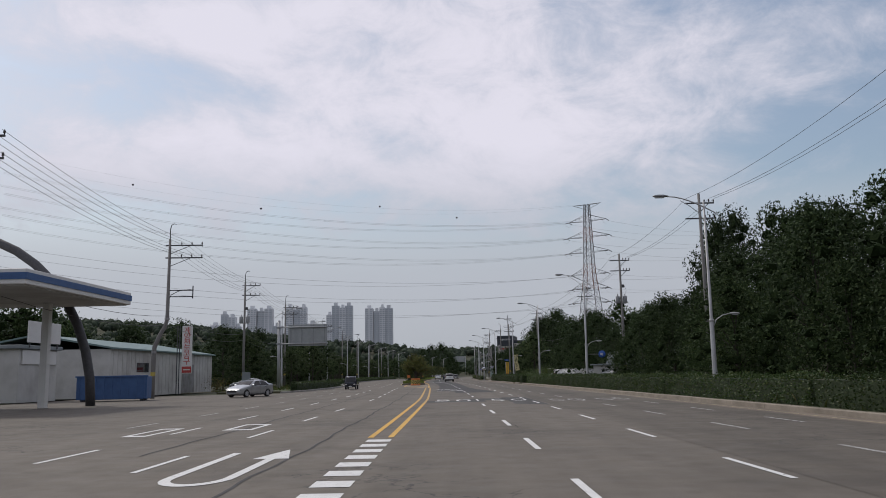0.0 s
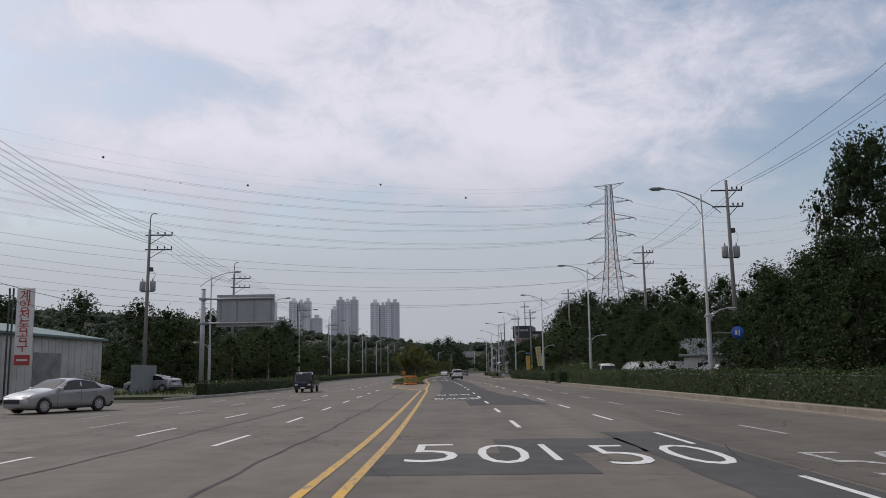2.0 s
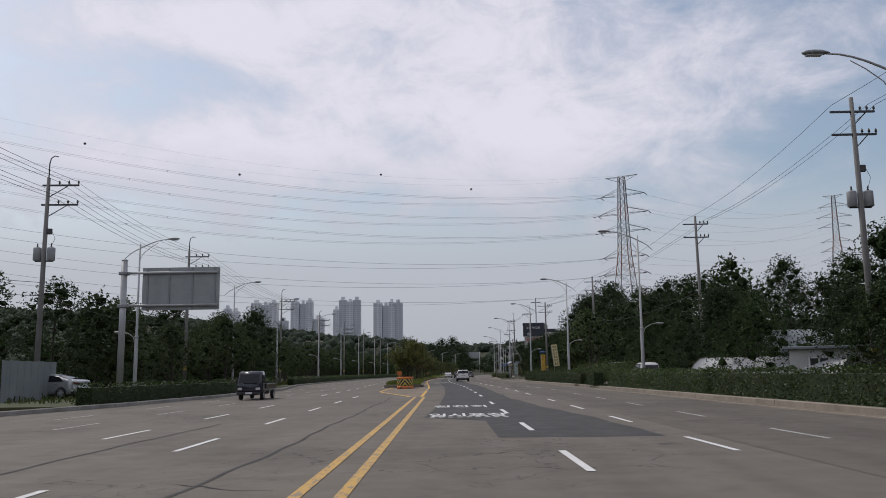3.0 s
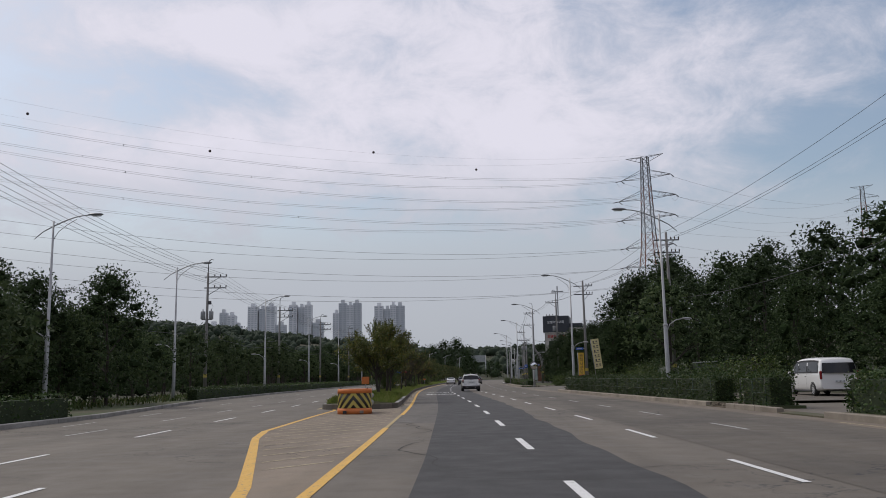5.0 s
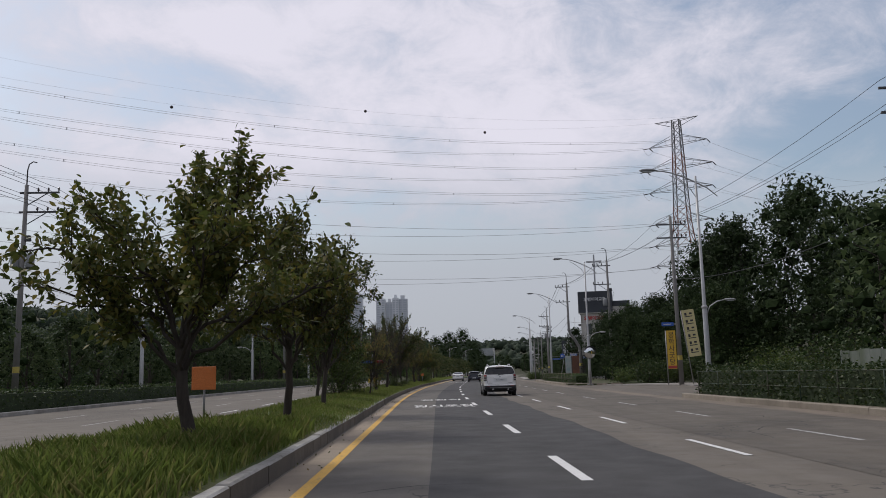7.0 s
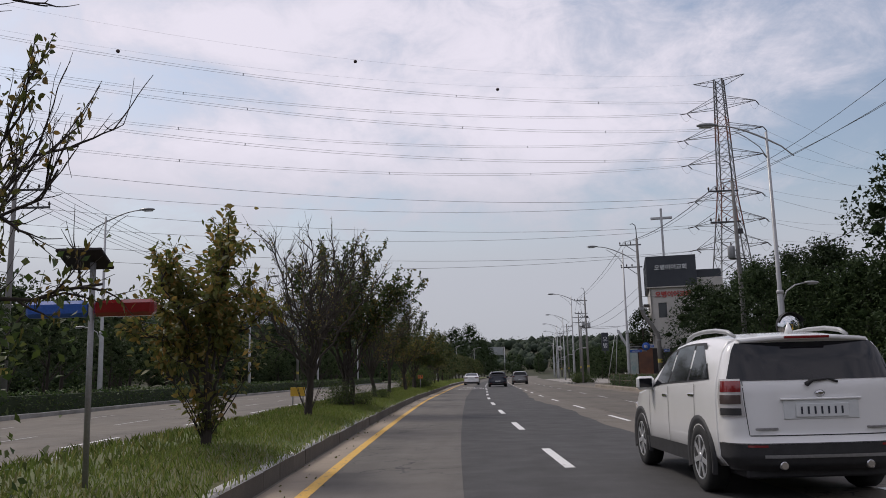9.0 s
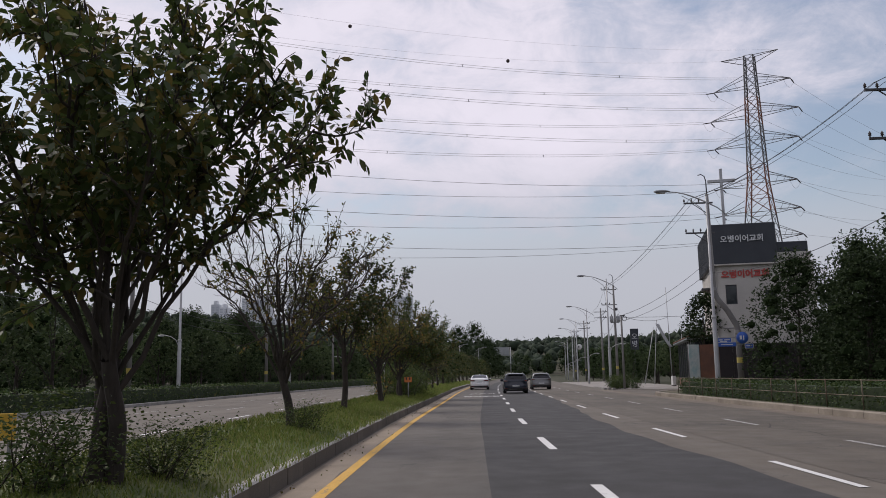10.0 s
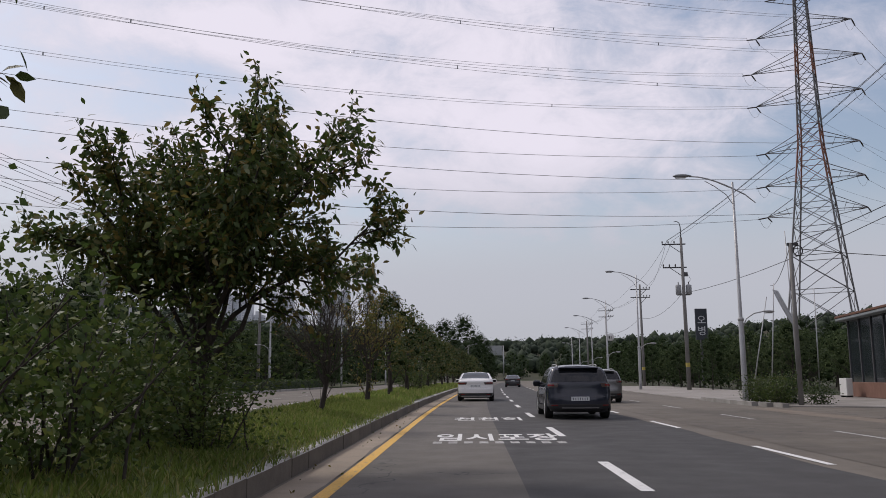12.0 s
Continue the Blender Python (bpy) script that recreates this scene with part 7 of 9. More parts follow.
def suv(where):
    spec = cut_tail(SUV, 0.45)
    e, rings = build_car("sport_utility_vehicle", spec, M["car_white"], where, "white sport utility vehicle with roof rails and black lower trim", "car")
    h = 1.70
    tl = Tail(rings, SUV["lean"], 0.45, [(0.30, 0.12), (0.36, 0.03), (0.45, 0.0), (0.57, 0.0), (0.62, 0.04), (0.9, 0.05), (1.14, 0.06), (1.19, 0.08), (1.40, 0.20), (1.56, 0.31), (1.62, 0.37), (1.66, 0.45)])
    gate = tl.skin("tailgate", e, 0.565, 1.615, M["car_white"], True)
    bump = tl.skin("rear_bumper", e, 0.30, 0.565, M["trim"])
    tl.patch("rear_window", e, lambda v: -0.965 + 0.03 * v, lambda v: 0.965 - 0.03 * v, 1.185, 1.565, M["car_glass"], 0.007, 8, 22)
    tl.patch("gate_seam", gate, -0.775, 0.775, 0.640, 0.650, M["trim"], 0.004, 2, 18)
    tl.patch("bumper_seam", gate, -0.999, 0.999, 0.566, 0.574, M["trim"], 0.004, 2, 22)
    for sx in (-1, 1):
        a = lambda v, sx=sx: sx * (0.775 + 0.045 * v)
        b = lambda v, sx=sx: sx * (0.783 + 0.045 * v)
        tl.patch("gate_seam", gate, a if sx > 0 else b, b if sx > 0 else a, 0.65, 1.18, M["trim"], 0.004, 6, 2)
        lo, hi = (lambda v: 0.80 + 0.04 * v), (lambda v: 0.9993 - 0.004 * (1 - math.sin(math.pi * (0.15 + 0.6 * v))))
        p0, p1 = (lo, hi) if sx > 0 else ((lambda v: -hi(v)), (lambda v: -lo(v)))
        lamp = tl.patch("tail_light", e, p0, p1, 0.83, 1.205, M["clear_lens"], 0.012, 9, 12, "clear and red tail light")
        q0, q1 = (lambda v: lo(0.5) + 0.012), (lambda v: 0.994)
        r0, r1 = (q0, q1) if sx > 0 else ((lambda v: -q1(v)), (lambda v: -q0(v)))
        tl.patch("brake_lens", lamp, r0, r1, 1.075, 1.185, M["red_lens"], 0.017, 5, 8)
        tl.patch("turn_lens", lamp, r0, r1, 0.955, 1.045, M["smoke_lens"], 0.017, 5, 8)
        tl.patch("lamp_base", lamp, r0, r1, 0.845, 0.915, M["trim"], 0.017, 4, 8)
        part("roof_rail", tube_bm([(0.60 * sx, 0.62, 1.645), (0.612 * sx, 0.80, 1.70), (0.62 * sx, 1.15, 1.735), (0.622 * sx, 1.6, 1.742), (0.612 * sx, 2.0, 1.725), (0.60 * sx, 2.25, 1.69), (0.585 * sx, 2.4, 1.65)], [0.018, 0.026, 0.026, 0.026, 0.026, 0.024, 0.016], 8), M["lamp_pole"], e)
        part("exhaust", lathe_bm([(0.035, 0), (0.045, 0.01), (0.045, 0.2)], 10, Matrix.Translation((0.42 * sx, 0.0, 0.36)) @ Matrix.Rotation(radians(-90), 4, "X")), M["chrome"], e)
        s0, s1 = (0.62, 0.82) if sx > 0 else (-0.82, -0.62)
        tl.patch("reflector", bump, s0, s1, 0.535, 0.556, M["red_lens"], 0.006, 2, 6)
        lamp_block(e, "headlight", 0.62 * sx, 4.40, 0.78, 0.40, 0.3, 0.18, "clear_lens", 0.05)
        part("name_badge", box_bm(0.55 * sx - 0.11, 0.55 * sx + 0.11, 0.038, 0.062, 0.70, 0.722, 0.003), M["galv"], gate)
    tl.patch("skid_plate", bump, -0.66, 0.66, 0.43, 0.462, M["galv"], 0.014, 3, 14)
    # recess and plate in the gate, badge, wiper, spoiler with the high brake light
    part("plate_hood", box_bm(-0.40, 0.40, 0.02, 0.06, 0.985, 1.005, 0.006), M["car_white"], gate)
    part("plate_recess", box_bm(-0.37, 0.37, 0.038, 0.060, 0.80, 0.985, 0.004), M["plate"], gate)
    number_plate(e, 0.036, 0.885, 0.52, 0.13, 7)
    part("badge", lathe_bm([(0.05, 0), (0.05, 0.012), (0.02, 0.018)], 12, Matrix.Translation((0, 0.052, 1.05)) @ Matrix.Rotation(radians(90), 4, "X") @ Matrix.Diagonal((1, 0.6, 1, 1))), M["chrome"], gate)
    part("wiper", tube_bm([(-0.13, 0.035, 1.135), (-0.07, 0.045, 1.175), (0.10, 0.06, 1.19), (0.19, 0.05, 1.155)], [0.026, 0.02, 0.014, 0.012], 6), M["trim"], e)
    sp = bmesh.new()
    rows = []
    for k in range(13):
        u = -1 + k / 6
        y = 0.235 + 0.10 * u * u
        rows.append([sp.verts.new(v) for v in ((0.66 * u, y + 0.16, 1.645 - 0.03 * u * u), (0.66 * u, y, 1.630 - 0.03 * u * u), (0.66 * u, y + 0.005, 1.592 - 0.03 * u * u), (0.66 * u, y + 0.12, 1.585 - 0.03 * u * u))])
    for r0, r1 in zip(rows, rows[1:]):
        for k in range(3):
            sp.faces.new((r0[k], r1[k], r1[k + 1], r0[k + 1]))
    spoiler = part("rear_spoiler", sp, M["car_white"], e, smooth_faces=True)
    part("brake_light", box_bm(-0.23, 0.23, 0.222, 0.245, 1.598, 1.624, 0.004), M["red_lens"], spoiler)
    part("under_floor", box_bm(-0.72, 0.72, 0.2, 4.2, 0.22, 0.32, 0.02), M["trim"], e)
    part("antenna", lathe_bm([(0.05, 0), (0.035, 0.05), (0.008, 0.12)], 8, Matrix.Translation((0, 0.66, 1.665))), M["car_white"], e)
    # windscreen
    g = []
    for v in np.linspace(0, 1, 5):
        y = (0.695 - 0.155 * v) * 4.64
        z = np.interp(y / 4.64, *zip(*SUV["top"])) * h + 0.014
        g.append([Vector(((0.80 - 0.14 * v) * u, y + 0.02, z - 0.03 * u * u)) for u in np.linspace(1, -1, 9)])
    part("windscreen", panel(g), M["car_glass"], e)
    return e


SEDAN = dict(length=4.57, width=1.80, height=1.44, wheel=0.315, axles=(0.22, 0.81), flare=0.0, lean=0.36, mirror=0.655, sill=0.10, spokes=10,
             ys=[0.0, 0.012, 0.035, 0.08, 0.14, 0.19, 0.24, 0.30, 0.38, 0.46, 0.53, 0.60, 0.67, 0.74, 0.82, 0.89, 0.95, 0.985, 1.0],
             plan=[(0, 0.93), (0.06, 0.965), (0.15, 0.99), (0.3, 1), (0.7, 1), (0.86, 0.98), (0.95, 0.88), (0.985, 0.74), (1, 0.58)],
             floor=[(0, 0.26), (0.15, 0.19), (0.85, 0.18), (0.96, 0.2), (1, 0.3)],
             belt=[(0, 0.68), (0.12, 0.685), (0.3, 0.655), (0.6, 0.635), (0.74, 0.60), (0.88, 0.54), (0.96, 0.47), (1, 0.38)],
             top=[(0, 0.74), (0.10, 0.755), (0.16, 0.79), (0.25, 0.90), (0.34, 0.975), (0.43, 1.0), (0.52, 0.985), (0.60, 0.89), (0.70, 0.70), (0.74, 0.66), (0.88, 0.585), (0.96, 0.50), (1, 0.40)],
             windows=[((0.185, 0.27), (0.415, 0.41), 0.12, 0.86), ((0.43, 0.425), (0.655, 0.545), 0.12, 0.86)],
             seams=[0.26, 0.425, 0.68], handles=[0.29, 0.455])


def sedan(where, paint_mat, label, glass_label=""):
    e, rings = build_car("sedan", cut_tail(SEDAN, 0.34), paint_mat, where, label, "car")
    h = 1.44
    for name, ya, run, w0, w1, d in (("rear_window", 0.135, 0.20, 0.72, 0.58, -0.015), ("windscreen", 0.70, -0.16, 0.76, 0.60, 0.02)):
        g = []
        for v in np.linspace(0, 1, 6):
            y = (ya + run * v) * 4.57
            z = np.interp(y / 4.57, *zip(*SEDAN["top"])) * h + 0.016
            us = np.linspace(-1, 1, 9) if run > 0 else np.linspace(1, -1, 9)
            g.append([Vector(((w0 + (w1 - w0) * v) * u, y + d, z - 0.018 * u * u)) for u in us])
        part(name, panel(g), M["car_glass"], e)
    tl = Tail(rings, SEDAN["lean"], 0.34, [(0.20, 0.10), (0.26, 0.02), (0.40, 0.0), (0.60, 0.0), (0.66, 0.03), (0.80, 0.05), (0.94, 0.035), (1.0, 0.06), (1.045, 0.14), (1.06, 0.3)], 3.0)
    boot = tl.skin("boot_lid", e, 0.40, 1.045, paint_mat, True)
    bump = tl.skin("rear_bumper", e, 0.20, 0.40, M["trim"])
    tl.patch("chrome_strip", bump, -0.8, 0.8, 0.385, 0.40, M["chrome"], 0.006, 2, 12)
    tl.patch("skirt", bump, -0.9, 0.9, 0.215, 0.265, paint_mat, 0.010, 2, 14)
    tl.patch("boot_seam", boot, -0.66, 0.66, 0.642, 0.652, M["trim"], 0.004, 2, 12)
    for sx in (-1, 1):
        lo, hi = (lambda v: 0.52 - 0.05 * v), (lambda v: 0.996 - 0.03 * (1 - v))
        p0, p1 = (lo, hi) if sx > 0 else ((lambda v: -hi(v)), (lambda v: -lo(v)))
        lamp = tl.patch("tail_light", e, p0, p1, 0.81, 0.925, M["smoke_lens"], 0.010, 4, 14)
        q0, q1 = (0.60, 0.985) if sx > 0 else (-0.985, -0.60)
        tl.patch("brake_lens", lamp, q0, q1, 0.865, 0.91, M["red_lens"], 0.015, 2, 12)
        q0, q1 = (0.62, 0.86) if sx > 0 else (-0.86, -0.62)
        tl.patch("reflector", bump, q0, q1, 0.315, 0.345, M["red_lens"], 0.010, 2, 6)
        lamp_block(e, "headlight", 0.60 * sx, 4.30, 0.66, 0.42, 0.25, 0.12, "clear_lens", 0.04)
    number_plate(e, 0.038, 0.745, 0.50, 0.11)
    part("grille", box_bm(-0.5, 0.5, 4.55, 4.585, 0.42, 0.60, 0.01), M["trim"], e)
    part("under_floor", box_bm(-0.7, 0.7, 0.2, 4.2, 0.16, 0.26, 0.02), M["trim"], e)
    part("antenna", lathe_bm([(0.04, 0), (0.03, 0.04), (0.008, 0.09)], 8, Matrix.Translation((0, 1.62, 1.41))), paint_mat, e)
    return e


HATCH = dict(SUV, length=4.36, width=1.80, height=1.50, wheel=0.33, flare=0.035, lean=0.32,
             floor=[(0, 0.27), (0.15, 0.22), (0.85, 0.22), (0.95, 0.25), (1, 0.36)],
             belt=[(0, 0.63), (0.15, 0.63), (0.3, 0.615), (0.6, 0.60), (0.72, 0.58), (0.85, 0.555), (0.95, 0.49), (1, 0.40)],
             top=[(0, 0.93), (0.10, 0.955), (0.2, 0.985), (0.3, 1.0), (0.45, 0.99), (0.53, 0.955), (0.60, 0.84), (0.70, 0.645), (0.73, 0.625), (0.85, 0.595), (0.95, 0.52), (1, 0.42)])


def hatch(where, paint_mat, label, name="crossover_car"):
    e, rings = build_car(name, cut_tail(HATCH, 0.44), paint_mat, where, label, "car")
    tl = Tail(rings, HATCH["lean"], 0.44, [(0.22, 0.12), (0.28, 0.03), (0.40, 0.0), (0.56, 0.0), (0.64, 0.03), (0.84, 0.06), (0.98, 0.06), (1.03, 0.09), (1.20, 0.20), (1.34, 0.31), (1.39, 0.36), (1.43, 0.44)], 3.0)
    gate = tl.skin("tailgate", e, 0.42, 1.385, paint_mat, True)
    bump = tl.skin("rear_bumper", e, 0.22, 0.42, M["trim"])
    tl.patch("rear_window", e, lambda v: -0.93 + 0.05 * v, lambda v: 0.93 - 0.05 * v, 1.03, 1.345, M["car_glass"], 0.007, 7, 18)
    tl.patch("gate_seam", gate, -0.8, 0.8, 0.60, 0.61, M["trim"], 0.004, 2, 14)
    tl.patch("bumper_strip", bump, -0.6, 0.6, 0.30, 0.325, M["galv"], 0.010, 2, 12)
    part("rear_spoiler", box_bm(-0.56, 0.56, 0.22, 0.46, 1.385, 1.42, 0.012), paint_mat, e)
    number_plate(e, 0.0, 0.56, 0.50, 0.11)
    for sx in (-1, 1):
        lo, hi = (lambda v: 0.70 - 0.03 * v), (lambda v: 0.997 - 0.02 * (1 - v))
        p0, p1 = (lo, hi) if sx > 0 else ((lambda v: -hi(v)), (lambda v: -lo(v)))
        lamp = tl.patch("tail_light", e, p0, p1, 0.87, 0.985, M["smoke_lens"], 0.010, 4, 10)
        q0, q1 = (0.80, 0.985) if sx > 0 else (-0.985, -0.80)
        tl.patch("brake_lens", lamp, q0, q1, 0.91, 0.95, M["red_lens"], 0.015, 2, 8)
        q0, q1 = (0.70, 0.9) if sx > 0 else (-0.9, -0.70)
        tl.patch("reflector", bump, q0, q1, 0.37, 0.395, M["red_lens"], 0.008, 2, 6)
        part("roof_rail", tube_bm([(0.55 * sx, 0.6, 1.445), (0.56 * sx, 0.75, 1.49), (0.565 * sx, 1.5, 1.515), (0.56 * sx, 2.0, 1.505), (0.54 * sx, 2.2, 1.465)], 0.018, 6), M["galv"], e)
        lamp_block(e, "headlight", 0.60 * sx, 4.12, 0.72, 0.40, 0.28, 0.15, "clear_lens", 0.04)
    part("under_floor", box_bm(-0.7, 0.7, 0.2, 4.0, 0.18, 0.28, 0.02), M["trim"], e)
    g = []
    for v in np.linspace(0, 1, 5):
        y = (0.70 - 0.155 * v) * 4.36
        z = np.interp(y / 4.36, *zip(*HATCH["top"])) * 1.50 + 0.014
        g.append([Vector(((0.76 - 0.14 * v) * u, y + 0.02, z - 0.03 * u * u)) for u in np.linspace(1, -1, 9)])
    part("windscreen", panel(g), M["car_glass"], e)
    return e


VAN = dict(SUV, length=5.12, width=1.92, height=1.92, wheel=0.33, flare=0.0, lean=0.16, mirror=0.80, sill=0.08, axles=(0.19, 0.815))
VAN.update(plan=[(0, 0.90), (0.012, 0.94), (0.04, 0.97), (0.12, 0.99), (0.25, 1), (0.75, 1), (0.88, 0.97), (0.95, 0.90), (0.985, 0.8), (1, 0.68)],
           floor=[(0, 0.34), (0.04, 0.28), (0.15, 0.22), (0.85, 0.22), (0.95, 0.24), (1, 0.36)],
           belt=[(0, 0.54), (0.05, 0.56), (0.3, 0.56), (0.7, 0.56), (0.84, 0.52), (0.93, 0.47), (1, 0.36)],
           top=[(0, 0.56), (0.008, 0.70), (0.02, 0.90), (0.05, 0.965), (0.16, 0.99), (0.4, 1.0), (0.6, 0.985), (0.68, 0.95), (0.78, 0.78), (0.86, 0.62), (0.93, 0.54), (1, 0.38)],
           windows=[((0.06, 0.07), (0.34, 0.34), 0.12, 0.78), ((0.37, 0.37), (0.60, 0.60), 0.12, 0.78), ((0.625, 0.625), (0.80, 0.715), 0.12, 0.8)], seams=[0.36, 0.61, 0.82], handles=[0.385, 0.64])


def van(where):
    e, rings = build_car("passenger_van", VAN, M["car_white"], where, "white passenger van parked in a driveway behind the hedge", "van", "parked vehicles")
    tail_panel("rear_window", e, 0.82, 0.76, 1.12, 1.62, -0.01, 0.07, "car_glass", 0.05, lift=0.03)
    number_plate(e, -0.075, 0.72, 0.5, 0.12)
    for sx in (-1, 1):
        lamp_block(e, "tail_light", 0.86 * sx, 0.03, 1.02, 0.12, 0.1, 0.42, "red_lens", 0.03)
        lamp_block(e, "headlight", 0.66 * sx, 4.86, 0.78, 0.36, 0.3, 0.2, "clear_lens", 0.05)
    g = []
    for v in np.linspace(0, 1, 5):
        y = (0.85 - 0.165 * v) * 5.12
        z = np.interp(y / 5.12, *zip(*VAN["top"])) * 1.92 + 0.016
        g.append([Vector(((0.84 - 0.1 * v) * u, y + 0.02, z - 0.05 * u * u)) for u in np.linspace(1, -1, 9)])
    part("windscreen", panel(g), M["car_glass"], e)
    return e


def light_truck(where):
    """Small flat-bed truck with a short cab."""
    e = empty("light_truck", where, "dark blue light truck coming along the far lanes", "truck", "vehicles on the road")
    prof = [(3.55, 0.45), (5.0, 0.45), (5.08, 0.75), (5.02, 1.05), (4.72, 1.78), (4.5, 1.90), (3.62, 1.92), (3.55, 1.85)]
    bm = bmesh.new()
    a = [[bm.verts.new((sx * (0.82 if z < 1.1 else 0.74), y, z)) for y, z in prof] for sx in (-1, 1)]
    for k in range(len(prof)):
        bm.faces.new((a[0][k], a[0][(k + 1) % len(prof)], a[1][(k + 1) % len(prof)], a[1][k]))
    bm.faces.new(a[0][::-1])
    bm.faces.new(a[1])
    bmesh.ops.recalc_face_normals(bm, faces=bm.faces)
    bmesh.ops.bevel(bm, geom=list(bm.edges), offset=0.05, segments=2, affect="EDGES")
    part("cab", bm, M["car_dark"], e, smooth_faces=True)
    g = [[Vector(((0.70 - 0.05 * v) * u, 5.03 - 0.28 * v + 0.02, 1.12 + 0.6 * v)) for u in np.linspace(1, -1, 5)] for v in np.linspace(0, 1, 3)]
    part("windscreen", panel(g), M["car_glass"], e)
    for sx in (-1, 1):
        g = [[Vector((sx * (0.815 - 0.05 * v), y, 1.1 + 0.55 * v)) for y in np.linspace(3.8, 4.8 - 0.22 * v, 4)] for v in np.linspace(0, 1, 3)]
        part("side_window", panel(g if sx > 0 else g[::-1]), M["car_glass"], e)
        lamp_block(e, "headlight", 0.6 * sx, 5.08, 0.74, 0.3, 0.06, 0.16, "clear_lens", 0.02)
        part("side_mirror", box_bm(0.9 * sx - 0.07, 0.9 * sx + 0.07, 4.75, 4.82, 1.15, 1.42, 0.02), M["trim"], e)
        for y in (0.9, 4.2):
            wheel(e, 0.82 * sx, y, 0.31, 0.2, sx, M["galv"], 6)
        part("side_board", box_bm(0.80 * sx - 0.03, 0.80 * sx + 0.03, 0.0, 3.45, 0.72, 1.06, 0.01), M["car_dark"], e)
    part("bumper", box_bm(-0.8, 0.8, 5.02, 5.14, 0.36, 0.56, 0.03), M["trim"], e)
    part("bed", box_bm(-0.8, 0.8, 0, 3.45, 0.60, 0.72, 0.01), M["galv"], e)
    part("tail_board", box_bm(-0.8, 0.8, 0, 0.06, 0.72, 1.06, 0.01), M["car_dark"], e)
    part("chassis", box_bm(-0.35, 0.35, 0.2, 4.9, 0.32, 0.60, 0.01), M["trim"], e)
    p = part("number_plate", box_bm(-0.22, 0.22, 5.135, 5.15, 0.4, 0.52, 0.003), M["plate"], e)
    part("grille", box_bm(-0.4, 0.4, 5.08, 5.1, 0.62, 0.72, 0.005), M["trim"], e)
    return e


def parked(off, y, turn=0.0, dx=0.0):
    p = at_road(off, y)
    return pose(p.x, p.y, 0.008, 0, 0, heading(y) + turn)


suv(parked(2.0, 180.3))
sedan(parked(-1.78, 272.4), M["car_white"], "white sedan ahead in the lane beside the central strip")
hatch(parked(1.2, 254.2), M["car_dark"], "dark blue crossover car in the second lane")
hatch(parked(3.95, 268.5), M["car_grey"], "grey sport utility car in the third lane", "sport_utility_car")
sedan(parked(1.4, 330.0), M["car_black"], "black sedan far ahead in the second lane")
sedan(pose(-16.9, 75.6, 0.01, 0, 0, 155), M["car_silver"], "silver sedan turning out of the side entrance")
sedan(pose(-24.5, 106.0, 0.15, 0, 0, 84), M["car_silver"], "silver sedan parked behind the far hedge")
light_truck(pose(*at_road(-12.8, 106.0, 0.008), 0, 0, heading(107) + 180) @ Matrix.Diagonal((0.82, 0.82, 0.82, 1)))
van(pose(15.4, 137.0, 0.174, 0, 0, -2))

# ---------------------------------------------------------------- crash cushion, signs, buildings
def crash_cushion():
    e = empty("crash_cushion", pose(lane(129.6) - 5.45, 129.6, 0.004, 0, 0, heading(130)), "orange crash cushion drum with yellow and black chevrons", "crash cushion")
    # an upright oval drum, 1.42 wide, 1.05 high
    def oval(z, s=1.0, k=40):
        return [(0.71 * s * math.cos(a), 0.45 + 0.55 * s * math.sin(a), z) for a in np.linspace(0, 2 * math.pi, k, endpoint=False)]

    def band(z0, z1, s0, s1):
        bm = bmesh.new()
        r0, r1 = [bm.verts.new(p) for p in oval(z0, s0)], [bm.verts.new(p) for p in oval(z1, s1)]
        for k in range(40):
            f = bm.faces.new((r0[k], r0[(k + 1) % 40], r1[(k + 1) % 40], r1[k]))
            f.smooth = True
        bm.faces.new(r0[::-1])
        bm.faces.new(r1)
        return bm

    part("base_skirt", band(0.0, 0.24, 1.02, 1.02), M["orange"], e)
    part("drum_body", band(0.24, 0.85, 0.985, 0.985), M["drum_black"], e)
    part("top_cap", band(0.85, 1.03, 1.02, 1.0), M["orange"], e)
    # chevron stripes laid on the drum's face
    for k in range(5):
        apex = 0.50 + 0.37 * k
        for sx in (-1, 1):
            bm, rows = bmesh.new(), []
            for u in np.linspace(0, 1.02, 60):
                lo, hi = apex - 1.28 * u - 0.10, apex - 1.28 * u + 0.085
                lo, hi = min(max(lo, 0.245), 0.845), min(max(hi, 0.245), 0.845)
                if hi - lo > 0.003:
                    a = u / 0.66
                    rows.append([bm.verts.new((sx * 0.714 * math.sin(a), 0.45 - 0.556 * math.cos(a), z)) for z in (lo, hi)])
            if len(rows) < 2:
                bm.free()
                continue
            for r0, r1 in zip(rows, rows[1:]):
                bm.faces.new((r0[0], r1[0], r1[1], r0[1]) if sx > 0 else (r0[0], r0[1], r1[1], r1[0]))
            part("chevron", bm, M["drum_yellow"], e)
    for x in (-0.36, 0.34):
        part("foot_pocket", box_bm(x - 0.08, x + 0.08, -0.125, -0.08, 0.03, 0.15, 0.01), M["trim"] if x < 0 else M["kerb_tan"], e)
    for x in (-0.55, 0.55):
        part("lifting_lug", lathe_bm([(0.03, 0), (0.03, 0.04), (0.01, 0.06)], 8, Matrix.Translation((x, 0.2, 1.02))), M["trim"], e)
    return e


crash_cushion()


